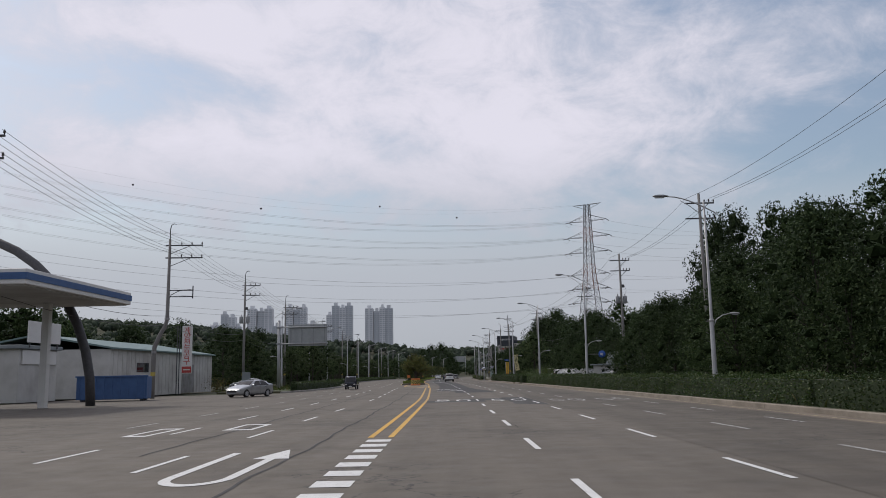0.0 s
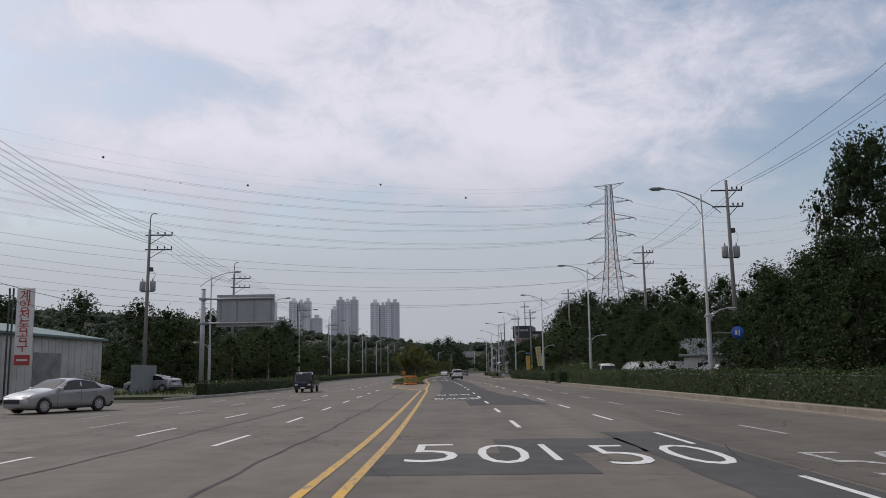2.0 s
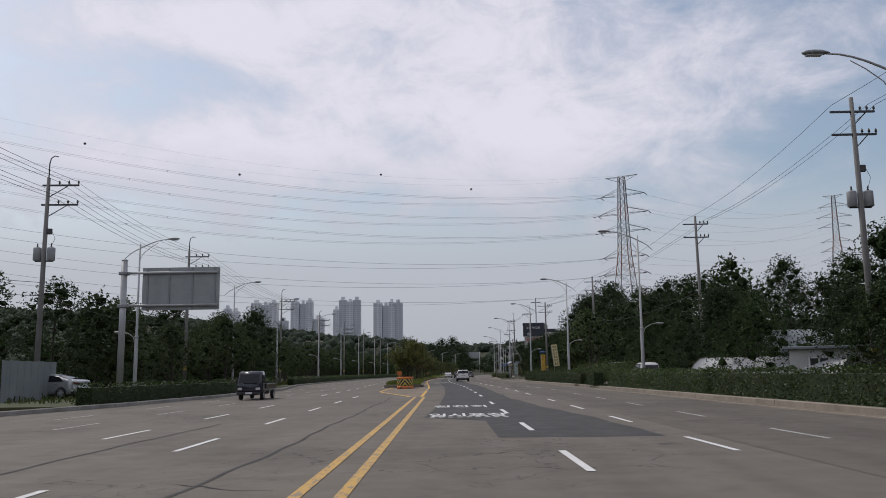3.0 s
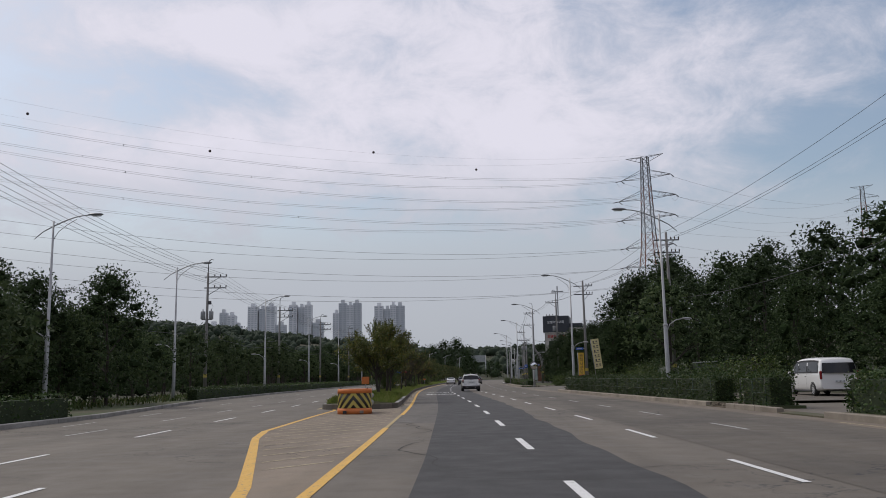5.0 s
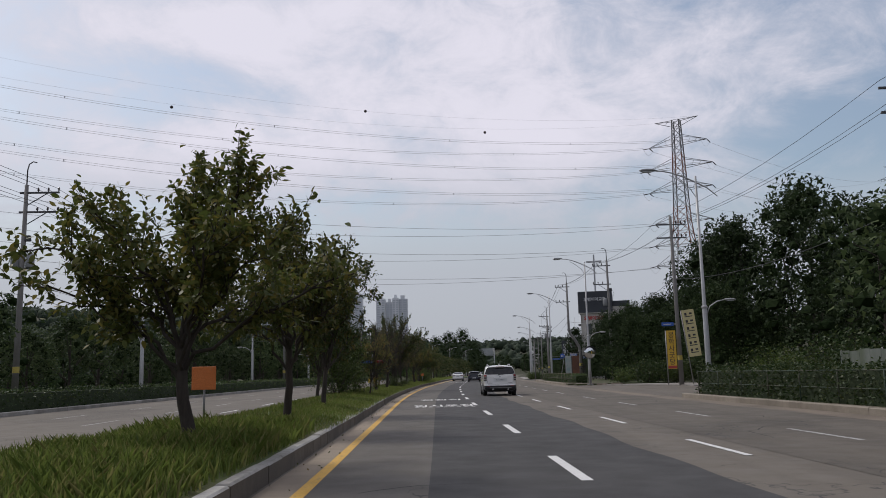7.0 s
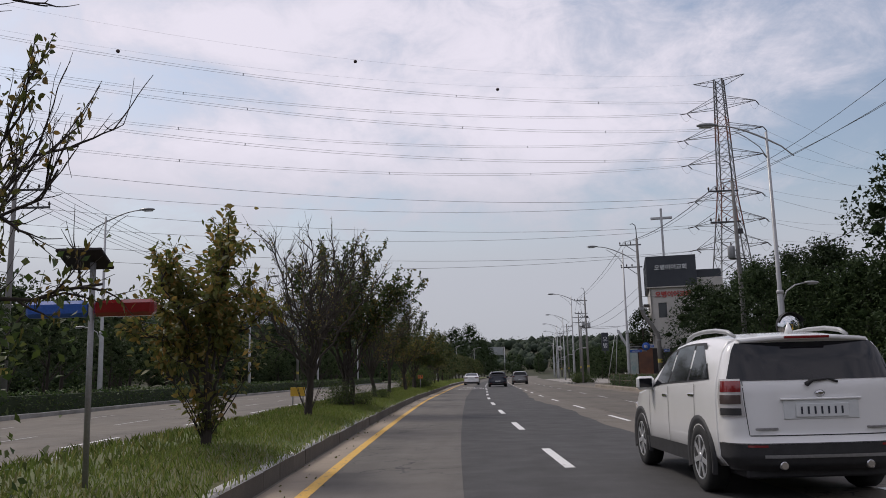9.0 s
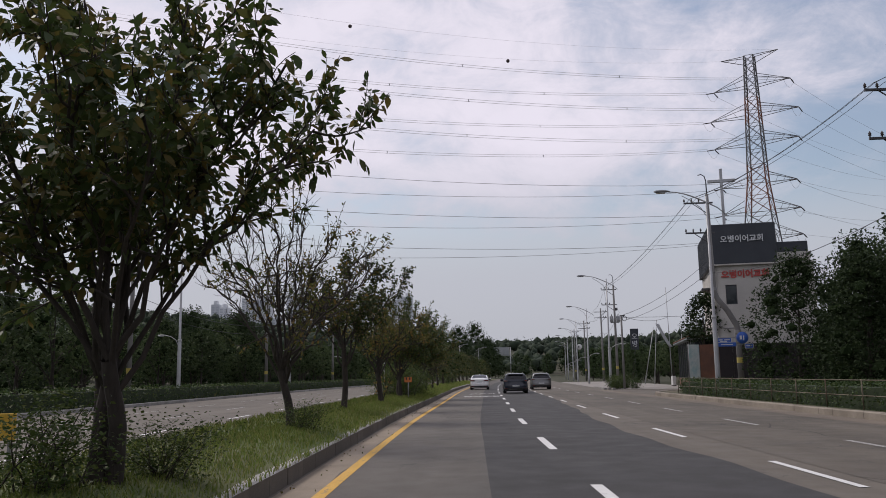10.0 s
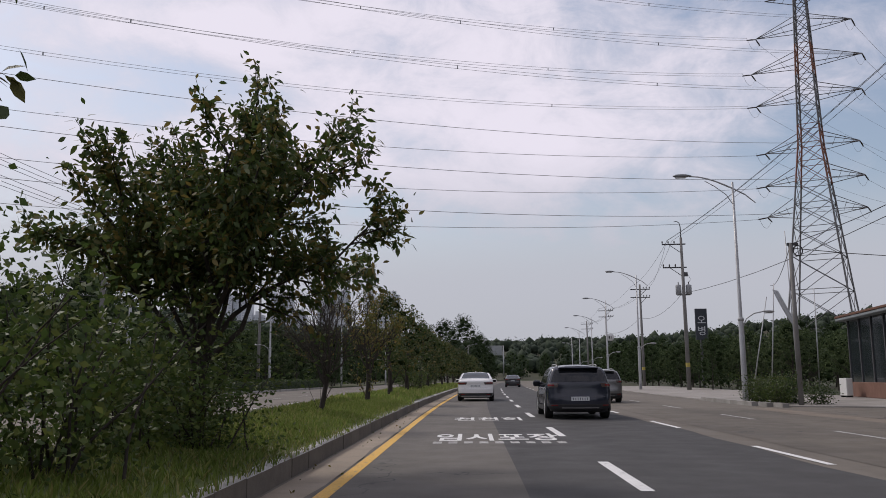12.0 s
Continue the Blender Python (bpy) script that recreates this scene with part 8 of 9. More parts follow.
def guard_rail():
    e = empty("guard_rail", pose(lane(131) - 5.42, 130.5, 0.0, 0, 0, heading(131)), "grey metal guard rail box behind the crash cushion", "guard rail")
    for sx in (-1, 1):
        for k in range(2):
            z = 0.42 + 0.3 * k
            part("rail", tube_bm([(0.5 * sx, 0, z), (0.52 * sx, 0.6, z), (0.54 * sx, 1.3, z)], 0.13, 8), M["galv"], e)
        for y in (0.25, 1.1):
            part("post", box_bm(0.5 * sx - 0.06, 0.5 * sx + 0.06, y - 0.06, y + 0.06, 0, 0.75), M["galv"], e)
    part("end_cap", tube_bm([(-0.5, 0, 0.75), (0.0, -0.12, 0.8), (0.5, 0, 0.75)], 0.12, 8), M["galv"], e)
    return e


guard_rail()


def flat_sign(name, x, y, z0, w, h, mat_name, where_turn, label, legs=1, leg_h=None, rim="galv", category="sign"):
    e = empty(name, pose(x, y, 0.15, 0, 0, where_turn), label, category)
    part("board", box_bm(-w / 2, w / 2, -0.02, 0.02, z0, z0 + h, 0.008), M[mat_name], e)
    for k in range(legs):
        xx = 0 if legs == 1 else (-w * 0.35, w * 0.35)[k]
        part("post", tube_bm([(xx, 0.045, 0), (xx, 0.045, z0 + h * 0.9)], 0.025, 8), M[rim], e)
    return e


flat_sign("works_sign", lane(151) - 6.6, 150.6, 0.95, 0.5, 0.48, "orange", heading(149), "small orange warning board on a post in the grass")
s3 = flat_sign("works_sign", lane(233.1) - 4.87, 233.1, 0.95, 0.36, 0.25, "orange", heading(233), "orange board with two dark marks on a post in the grass")
part("print", box_bm(-0.12, -0.05, -0.026, -0.021, 1.07, 1.19), M["ink"], s3)
part("print", box_bm(0.05, 0.12, -0.026, -0.021, 1.07, 1.19), M["ink"], s3)
flat_sign("works_sign", lane(201.8) - 7.3, 201.8, 0.55, 0.52, 0.32, "sign_amber", heading(201) + 10, "amber board on two posts beside the bare tree", 2)


def beacon():
    """Solar warning light: panel on a post, with a blue and red light bar below."""
    e = empty("warning_beacon", pose(-10.53, 179.6, 0.25, 0, 0, heading(180)), "solar warning beacon with a blue and red light bar", "warning light")
    part("post", tube_bm([(0, 0, 0), (0, 0, 2.25)], 0.03, 8), M["galv"], e)
    part("solar_panel", box_bm(-0.22, 0.22, -0.18, 0.18, -0.015, 0.015, 0.004, Matrix.Translation((-0.08, 0, 2.29)) @ Matrix.Rotation(radians(-24), 4, "X")), M["panel_dark"], e)
    part("red_light", box_bm(0.03, 0.62, -0.07, 0.07, 1.72, 1.88, 0.035), M["red_lens"], e)
    part("blue_light", box_bm(-0.62, -0.03, -0.07, 0.07, 1.72, 1.88, 0.035), M["sign_blue"], e)


beacon()


def gantry_sign():
    e = empty("overhead_sign", pose(-23.5, 108.5, 0.1, 0, 0, 1.5), "grey back of a large overhead road sign on a mast", "road sign")
    part("mast", tube_bm([(0, 0, 0), (0, 0, 8.7)], [0.21, 0.19], 14), M["lamp_pole"], e)
    part("cap", lathe_bm([(0.2, 0), (0.21, 0.02), (0.1, 0.08)], 14, Matrix.Translation((0, 0, 8.7))), M["lamp_pole"], e)
    for z in (7.85, 5.75):
        part("arm", tube_bm([(0, -0.12, z), (6.1, -0.12, z)], 0.085, 10), M["lamp_pole"], e)
        part("clamp", box_bm(-0.28, 0.28, -0.25, 0.25, z - 0.1, z + 0.1, 0.02), M["lamp_head"], e)
    b = part("board", box_bm(1.2, 6.2, 0.0, 0.06, 5.45, 8.2, 0.01), M["sign_back"], e)
    for x in (1.55, 2.95, 4.45, 5.9):
        part("stiffener", box_bm(x - 0.05, x + 0.05, -0.06, 0.0, 5.5, 8.15), M["lamp_head"], b)


gantry_sign()


def far_gantry():
    e = empty("overhead_sign", pose(-6.5, 545.0, 0.0, 0, 0, 0), "pale far overhead sign board across the road", "road sign")
    for x in (-4.2, 4.2):
        part("mast", tube_bm([(x, 0, 0), (x, 0, 13.0)], 0.22, 8), M["lamp_pole"], e)
    part("board", box_bm(-3.8, 3.8, -0.1, 0.1, 9.6, 13.0, 0.02), M["sign_back"], e)
    part("frame_bar", box_bm(-4.2, 4.2, 0.1, 0.3, 9.4, 9.6), M["lamp_pole"], e)


far_gantry()


def vertical_sign(x, y, turn, z0, w, h, body, label):
    e = empty("shop_sign", pose(x, y, 0.0, 0, 0, turn), label, "sign")
    for sx in (-1, 1):
        part("post", box_bm(-w / 2 - 0.42 + 0.12 * sx, -w / 2 - 0.34 + 0.12 * sx, -0.06, 0.06, 0, z0 + h), M["steel_dark"], e)
    bd = part("board", box_bm(-w / 2, w / 2, -0.12, 0.12, z0, z0 + h, 0.02), M["sign_white"], e)
    for k, ch in enumerate(body):
        me = text_mesh(ch, 0.82, M["sign_red"], 0.01)
        put("lettering", me, bd, Matrix.Translation((0, -0.135, z0 + h - 0.55 - k * 0.66)) @ Matrix.Rotation(radians(90), 4, "X"))
    part("red_panel", box_bm(-w / 2 + 0.04, w / 2 - 0.04, -0.135, -0.121, z0 + 0.08, z0 + 0.75, 0.005), M["sign_red"], bd)
    part("print_bar", box_bm(-0.35, 0.35, -0.14, -0.136, z0 + 0.35, z0 + 0.47), M["sign_white"], bd)
    return e


vertical_sign(-29.4, 91.0, 10, 2.2, 1.05, 5.1, "계양전동공구", "tall white sign with red lettering beside the warehouse")


def banner(x, y, turn, z0, w, h, mat_name, label, rows, lean=0.0, text=""):
    e = empty("banner_sign", pose(x, y, 0.1, 0, lean, turn), label, "sign")
    part("post", tube_bm([(-w / 2 - 0.05, 0.03, 0), (-w / 2 - 0.05, 0.03, z0 + h)], 0.04, 8), M["galv"], e)
    bd = part("board", box_bm(-w / 2, w / 2, -0.03, 0.03, z0, z0 + h, 0.008), M[mat_name], e)
    if text:
        part("red_strip", box_bm(-w / 2 + 0.01, w / 2 - 0.01, -0.036, -0.031, z0 + 0.03, z0 + 0.24, 0.002), M["sign_red"], bd)
        for k, ch in enumerate(text):
            put("lettering", text_mesh(ch, 0.5, M["ink"], 0.008), bd, Matrix.Translation((0, -0.036, z0 + h - 0.36 - k * 0.5)) @ Matrix.Rotation(radians(90), 4, "X"))
        return e
    for k in range(rows):
        zc = z0 + h - (k + 0.7) * h / (rows + 0.5)
        bm = bmesh.new()
        q = h / (rows + 0.5) * 0.6
        add_box(bm, -w * 0.32, w * 0.32, -0.036, -0.031, zc - q * 0.5, zc - q * 0.3)
        add_box(bm, -w * 0.30, -w * 0.12, -0.036, -0.031, zc - q * 0.15, zc + q * 0.5)
        add_box(bm, w * 0.08, w * 0.30, -0.036, -0.031, zc + q * 0.05, zc + q * 0.45)
        part("print_bars", bm, M["ink"], bd)
    return e


banner(12.4, 200.0, heading(200) - 6, 2.1, 0.95, 3.7, "sign_yellow", "tall cream banner sign with dark unreadable print", 6, -6.5)
banner(9.6, 196.6, heading(197), 1.15, 0.66, 2.85, "sign_amber", "narrow amber banner with dark lettering fixed to a pole", 4, text="봉학사굿당")


def disc_sign(x, y, z, r, label, arm, face="sign_blue", ink="sign_white"):
    e = empty("round_sign", pose(x, y, z, 0, 0, heading(y)), label, "road sign")
    part("disc", lathe_bm([(0.0001, -0.012), (r, -0.012), (r, 0.012), (0.0001, 0.012)], 24, Matrix.Rotation(radians(90), 4, "X")), M[face], e)
    bm = bmesh.new()
    add_box(bm, -r * 0.45, -r * 0.1, -0.02, -0.013, -r * 0.3, r * 0.35)
    add_box(bm, r * 0.12, r * 0.28, -0.02, -0.013, -r * 0.45, r * 0.35)
    part("pictogram", bm, M[ink], e)
    part("arm", tube_bm([(-arm, 0.03, 0), (r * 0.5, 0.03, 0)], 0.022, 6), M["galv"], e)


disc_sign(13.45, 81.1, 3.2, 0.33, "round blue road sign on a lamp post arm", 1.35)
disc_sign(4.75, 235.3, 3.05, 0.3, "round blue road sign on a lamp post arm", 1.45)
disc_sign(5.6, 329.0, 5.7, 0.45, "round white road sign on a far lamp post", 0.4, "sign_white", "ink")


def board_on_pole(x, y, z, w, h, mat_name, label):
    e = empty("direction_sign", pose(x, y, z, 0, 0, heading(y)), label, "sign")
    part("board", box_bm(-w / 2, w / 2, -0.02, 0.02, -h / 2, h / 2, 0.006), M[mat_name], e)
    part("bar", box_bm(-w * 0.35, w * 0.3, -0.026, -0.021, -h * 0.1, h * 0.1), M["sign_white"], e)
    part("clip", box_bm(w / 2, w / 2 + 0.35, -0.02, 0.02, -0.04, 0.04), M["galv"], e)


board_on_pole(9.5, 197.0, 4.6, 0.9, 0.28, "sign_blue", "small blue direction board on a pole")
board_on_pole(4.0, 235.4, 2.72, 0.9, 0.2, "sign_blue", "small blue street board on a pole")


# apartment towers, far off
def apartment(x, y, w, d, h, label, mats, wings):
    e = empty("apartment_tower", pose(x, y, 10.0, 0, 0, math.degrees(math.atan2(-x, y)) * 0.4), label, "apartment tower", "apartment towers")
    for k, (wx, ww, wh) in enumerate(wings):
        bd = part("wall", box_bm(wx - ww / 2, wx + ww / 2, -d / 2 + (k % 2) * 3.0, d / 2, 0, wh), M[mats[k % 2]], e)
        part("roof", box_bm(wx - ww * 0.22, wx + ww * 0.22, -d * 0.25, d * 0.25, wh, wh + 4.5), M[mats[0]], bd)
        cols = max(2, int(ww / 4.2))
        floors = int(wh / 2.9)
        for c in range(cols):
            xx = wx - ww / 2 + (c + 0.5) * ww / cols
            bm = bmesh.new()
            for f in range(int(floors * 0.35), floors):
                z = f * 2.9 + 0.9
                yf = -d / 2 + (k % 2) * 3.0
                add_box(bm, xx - ww / cols * 0.32, xx + ww / cols * 0.32, yf - 0.15, yf + 0.05, z, z + 1.5)
            tagged(part("window_column", bm, M["apart_win"], bd), kind="stuff")
    return e


MATS = ("apart", "apart_b")
AP = "pale grey high-rise apartment tower far beyond the woods"
apartment(-130.0, 1200, 40, 16, 90, AP, MATS, [(-14, 12, 88), (-3, 9, 84), (5, 8, 89), (14, 12, 88)])
apartment(-187.0, 1200, 36, 16, 94, AP, MATS, [(-15, 8, 80), (-6, 11, 93), (4, 9, 90), (13, 11, 93)])
apartment(-246.0, 1200, 38, 16, 92, AP, MATS, [(-14, 11, 92), (-3, 9, 89), (6, 9, 92), (19, 14, 68)])
apartment(-302.0, 1200, 40, 16, 90, AP, MATS, [(-13, 13, 91), (0, 10, 88), (11, 12, 91), (24, 14, 66)])
apartment(-354.0, 1200, 40, 16, 80, AP, MATS, [(-15, 14, 68), (-2, 10, 84), (9, 11, 80), (18, 8, 66)])


# church: pale lower walls, dark sign storey with letters, cross on the roof
def church():
    corner, turn = Vector((9.75, 258.9, 0)), -9.0
    e = empty("church", pose(corner.x, corner.y, 0.0, 0, 0, turn), "pale church building with a dark sign storey and a cross", "church")
    W, D, Z0, Z1 = 7.4, 11.5, 9.8, 13.0
    # lower walls with real window openings on the front
    def wall_with(openings, w, h, m, name):
        xs = sorted({0.0, w} | {v for o in openings for v in (o[0], o[1])})
        zs = sorted({0.0, h} | {v for o in openings for v in (o[2], o[3])})
        bm = bmesh.new()
        for x0, x1 in zip(xs, xs[1:]):
            for z0, z1 in zip(zs, zs[1:]):
                if any(o[0] <= x0 and x1 <= o[1] and o[2] <= z0 and z1 <= o[3] for o in openings):
                    continue
                add_box(bm, x0, x1, 0.0, 0.25, z0, z1, 0.0, m)
        bmesh.ops.remove_doubles(bm, verts=bm.verts, dist=0.001)
        w_ = part(name, bm, M["wall_cream"], e)
        for o in openings:
            pane = part("window", box_bm(o[0], o[1], 0.12, 0.16, o[2], o[3], 0.0, m), M["glass_dark"], e)
            fr = bmesh.new()
            add_box(fr, o[0], o[0] + 0.06, 0.08, 0.2, o[2], o[3], 0.0, m)
            add_box(fr, o[1] - 0.06, o[1], 0.08, 0.2, o[2], o[3], 0.0, m)
            add_box(fr, o[0] + 0.06, o[1] - 0.06, 0.08, 0.2, o[3] - 0.06, o[3], 0.0, m)
            add_box(fr, o[0] + 0.06, o[1] - 0.06, 0.08, 0.2, o[2], o[2] + 0.06, 0.0, m)
            part("window_frame", fr, M["steel_dark"], pane)
        return w_

    I = Matrix()
    front = [(0.75, 1.6, 6.6, 8.15), (3.7, 4.6, 6.2, 7.65)]
    wall_with(front, W, Z0, I, "front_wall")
    left = Matrix.Rotation(radians(90), 4, "Z") @ Matrix.Diagonal((1, -1, 1, 1))
    wall_with([(2.0, 3.4, 6.5, 8.1), (5.0, 6.6, 6.8, 8.2)], D, Z0, left, "side_wall")
    part("back_wall", box_bm(0, W, D - 0.25, D, 0, Z0), M["wall_cream"], e)
    part("far_wall", box_bm(W - 0.25, W, 0.25, D - 0.25, 0, Z0), M["wall_cream"], e)
    part("floor_slab", box_bm(0.25, W - 0.25, 0.25, D - 0.25, 5.6, 5.75), M["wall_cream"], e)
    sto = part("sign_storey", box_bm(-0.25, 4.75, -0.25, D, Z0, Z1, 0.03), M["clad"], e)
    for k in range(22):
        y = -0.1 + k * 0.5
        part("cladding_rib", box_bm(-0.31, -0.25, y, y + 0.06, Z0 + 0.05, Z1 - 0.05), M["clad_rib"], sto)
    part("side_storey", box_bm(4.77, 7.3, 1.0, D, Z0 + 0.9, Z0 + 1.75, 0.03), M["clad"], e)
    part("side_parapet", box_bm(4.77, 7.4, 0.9, D, Z0, Z0 + 0.9, 0.02), M["wall_cream"], e)
    me = text_mesh("오병이어교회", 0.60, M["letter"], 0.04, bold=0.012)
    put("lettering", me, sto, Matrix.Translation((2.2, -0.31, Z1 - 1.25)) @ Matrix.Rotation(radians(90), 4, "X"), "pale raised lettering")
    me = text_mesh("오병이어교회", 0.66, M["sign_red"], 0.03, bold=0.03)
    put("wall_lettering", me, e, Matrix.Translation((2.3, -0.045, Z0 - 0.85)) @ Matrix.Rotation(radians(90), 4, "X"), "weathered red raised lettering")
    part("cornice", box_bm(-0.3, W, -0.3, 0.0, Z0 - 0.12, Z0 - 0.004, 0.01), M["wall_cream"], e)
    part("pipe_outlet", tube_bm([(0.15, -0.02, 5.2), (0.15, -0.35, 5.2), (0.15, -0.38, 4.8), (0.5, -0.38, 4.7), (3.0, -0.38, 4.75)], 0.05, 6), M["galv"], e)
    cr = part("roof_cross", box_bm(1.95, 2.2, 9.5, 9.75, Z1, 19.9, 0.03), M["lamp_pole"], e)
    part("cross_beam", box_bm(0.85, 3.3, 9.48, 9.77, 18.6, 18.88, 0.03), M["lamp_pole"], cr)
    part("awning", box_bm(-0.65, -0.02, 4.6, 7.0, 8.2, 8.4, 0.02), M["steel_dark"], e)


church()


def panel_fence():
    """Brown sheet hoarding at the corner of the forecourt, each panel on its own."""
    e = empty("hoarding", pose(0.0, 0.0, 0.36, 0, 0, 0), "rust brown and dark sheet hoarding round the church yard", "fence")
    run = [((8.15, 258.75), (9.45, 257.95), "rust"), ((9.45, 257.95), (13.4, 257.2), "panel_dark"), ((13.4, 257.2), (17.2, 256.4), "panel_dark")]
    for a, b, mat_name in run:
        d = Vector((b[0] - a[0], b[1] - a[1], 0))
        n = max(1, int(d.length / 0.95))
        ang = math.degrees(math.atan2(d.y, d.x))
        for k in range(n):
            p = Vector((a[0], a[1], 0)) + d * (k / n)
            part("sheet_panel", box_bm(0.004, d.length / n - 0.004, -0.03, 0.03, 0.05, 3.1 - 0.02 * (k % 2), 0.006, Matrix.Translation(p) @ Matrix.Rotation(radians(ang), 4, "Z")), M[mat_name], e)
        part("footing", box_bm(-0.05, d.length + 0.05, -0.14, 0.14, -0.5, 0.05, 0.02, Matrix.Translation((a[0], a[1], 0)) @ Matrix.Rotation(radians(ang), 4, "Z")), M["kerb"], e)
        part("rail", box_bm(0, d.length, 0.03, 0.09, 2.2, 2.3, 0.0, Matrix.Translation((a[0], a[1], 0)) @ Matrix.Rotation(radians(ang), 4, "Z")), M["steel_dark"], e)


panel_fence()
bn = empty("display_banner", pose(7.5, 257.95, 0.36, 0, 0, 28), "pale teal printed display banner standing by the hoarding", "banner")
part("sheet", box_bm(-0.5, 0.5, -0.02, 0.02, 0.3, 3.1, 0.01), M["banner_teal"], bn)
part("footing", box_bm(-0.6, 0.6, -0.2, 0.2, -0.4, 0.0, 0.03), M["kerb"], bn)
for sx in (-0.52, 0.52):
    part("post", tube_bm([(sx, 0, 0), (sx, 0, 3.1)], 0.03, 6), M["galv"], bn)


def pavilion():
    """Single-storey glazed shop with a thin roof and red edge."""
    e = empty("glazed_shop", pose(8.3, 261.2, 0.05, 0, 0, -7.5), "dark glazed single-storey shop with a thin red-edged roof", "shop")
    W, D = 1.6, 15.0
    part("plinth", box_bm(-0.1, W, -0.1, D, 0, 0.75, 0.02), M["brick_red"], e)
    part("roof", box_bm(-0.5, W + 0.5, -0.4, D + 0.5, 3.95, 4.1, 0.03), M["roof_grey"], e)
    part("roof_edge", box_bm(-0.53, W + 0.5, -0.44, D + 0.5, 4.1, 4.22, 0.02), M["rust"], e)
    for k in range(9):
        y = k * D / 8
        part("mullion", box_bm(-0.05, 0.1, y - 0.06, y + 0.06, 0.75, 3.95), M["steel_dark"], e)
        if k < 8:
            part("pane", box_bm(0.0, 0.03, y + 0.06, y + D / 8 - 0.06, 0.75, 3.95), M["glass_dark"], e)
    for k in range(2):
        x = k * W
        part("mullion", box_bm(x - 0.06, x + 0.06, -0.05, 0.1, 0.75, 3.95), M["steel_dark"], e)
        if k < 1:
            part("pane", box_bm(x + 0.06, x + W - 0.06, 0.0, 0.03, 0.75, 3.95), M["glass_dark"], e)
    part("back_wall", box_bm(W - 0.2, W, 0.1, D, 0.75, 3.95), M["wall_cream"], e)
    part("end_wall", box_bm(0.1, W - 0.2, D - 0.2, D, 0.75, 3.95), M["wall_cream"], e)


pavilion()
ac = empty("air_conditioner", pose(9.25, 274.5, 0.05, 0, 0, 90), "white outdoor air conditioner unit on the forecourt", "air conditioner")
part("casing", box_bm(-0.42, 0.42, -0.16, 0.16, 0.08, 0.95, 0.02), M["sign_white"], ac)
part("fan_grille", lathe_bm([(0.28, 0), (0.28, 0.015), (0.05, 0.02)], 16, Matrix.Translation((-0.08, -0.16, 0.5)) @ Matrix.Rotation(radians(90), 4, "X")), M["trim"], ac)
for x in (-0.3, 0.3):
    part("foot", box_bm(x - 0.04, x + 0.04, -0.16, 0.16, 0, 0.08), M["trim"], ac)


def sail_frame():
    """Three masts with a slack white sail banner."""
    e = empty("flag_masts", pose(9.6, 287.0, 0.05, 0, 0, 0), "thin masts with a slack white banner beside the shop", "flag mast")
    for x, y, h, lx in ((0.1, 0, 7.2, 0.6), (2.4, 1.5, 11.0, -0.2), (3.4, 0.5, 6.9, 0.1), (-0.8, 1.0, 6.4, 1.3)):
        part("mast", tube_bm([(x, y, 0), (x + lx, y, h)], [0.05, 0.03], 6), M["lamp_pole"], e)
    g = [[Vector((0.55 + 1.35 * (1 - v) + 0.42 * u, 0.03 * math.sin(9 * u + 4 * v), 4.2 + 2.6 * v - 0.15 * math.sin(math.pi * v) - 0.1 * u)) for u in np.linspace(0, 1, 7)] for v in np.linspace(0, 1, 7)]
    bm = panel(g)
    bmesh.ops.solidify(bm, geom=bm.faces[:], thickness=0.01)
    part("banner", bm, M["tarp"], e)


sail_frame()


def traffic_mirror(x, y, z, r, turn):
    e = empty("traffic_mirror", pose(x, y, 0.0, 0, 0, turn), "round convex traffic mirror with a hood on a post", "traffic mirror")
    part("post", tube_bm([(0, 0.12, -0.05), (0, 0.12, z + 0.1)], 0.038, 10), M["galv"], e)
    face = Matrix.Translation((0, 0, z)) @ Matrix.Rotation(radians(90), 4, "X")
    prof = [(r * math.sin(a), 0.18 * math.cos(a)) for a in np.linspace(0.02, math.pi / 2, 9)]
    part("mirror", lathe_bm(prof[::-1], 28, face), M["mirror"], e, smooth_faces=True)
    part("rim", lathe_bm([(r * 0.985, -0.05), (r * 1.04, -0.05), (r * 1.05, 0.02), (r * 0.985, 0.02), (r * 0.985, -0.05)], 28, face), M["steel_dark"], e)
    bm = bmesh.new()
    rows = [[bm.verts.new((r * 1.06 * math.cos(a), yy, z + r * 1.06 * math.sin(a))) for a in np.linspace(0.35, math.pi - 0.35, 15)] for yy in (0.04, -0.2)]
    for k in range(14):
        bm.faces.new((rows[0][k], rows[0][k + 1], rows[1][k + 1], rows[1][k]))
    bmesh.ops.solidify(bm, geom=bm.faces[:], thickness=0.012)
    part("hood", bm, M["steel_dark"], e)


traffic_mirror(4.27, 203.2, 2.76, 0.5, heading(203) + 8)


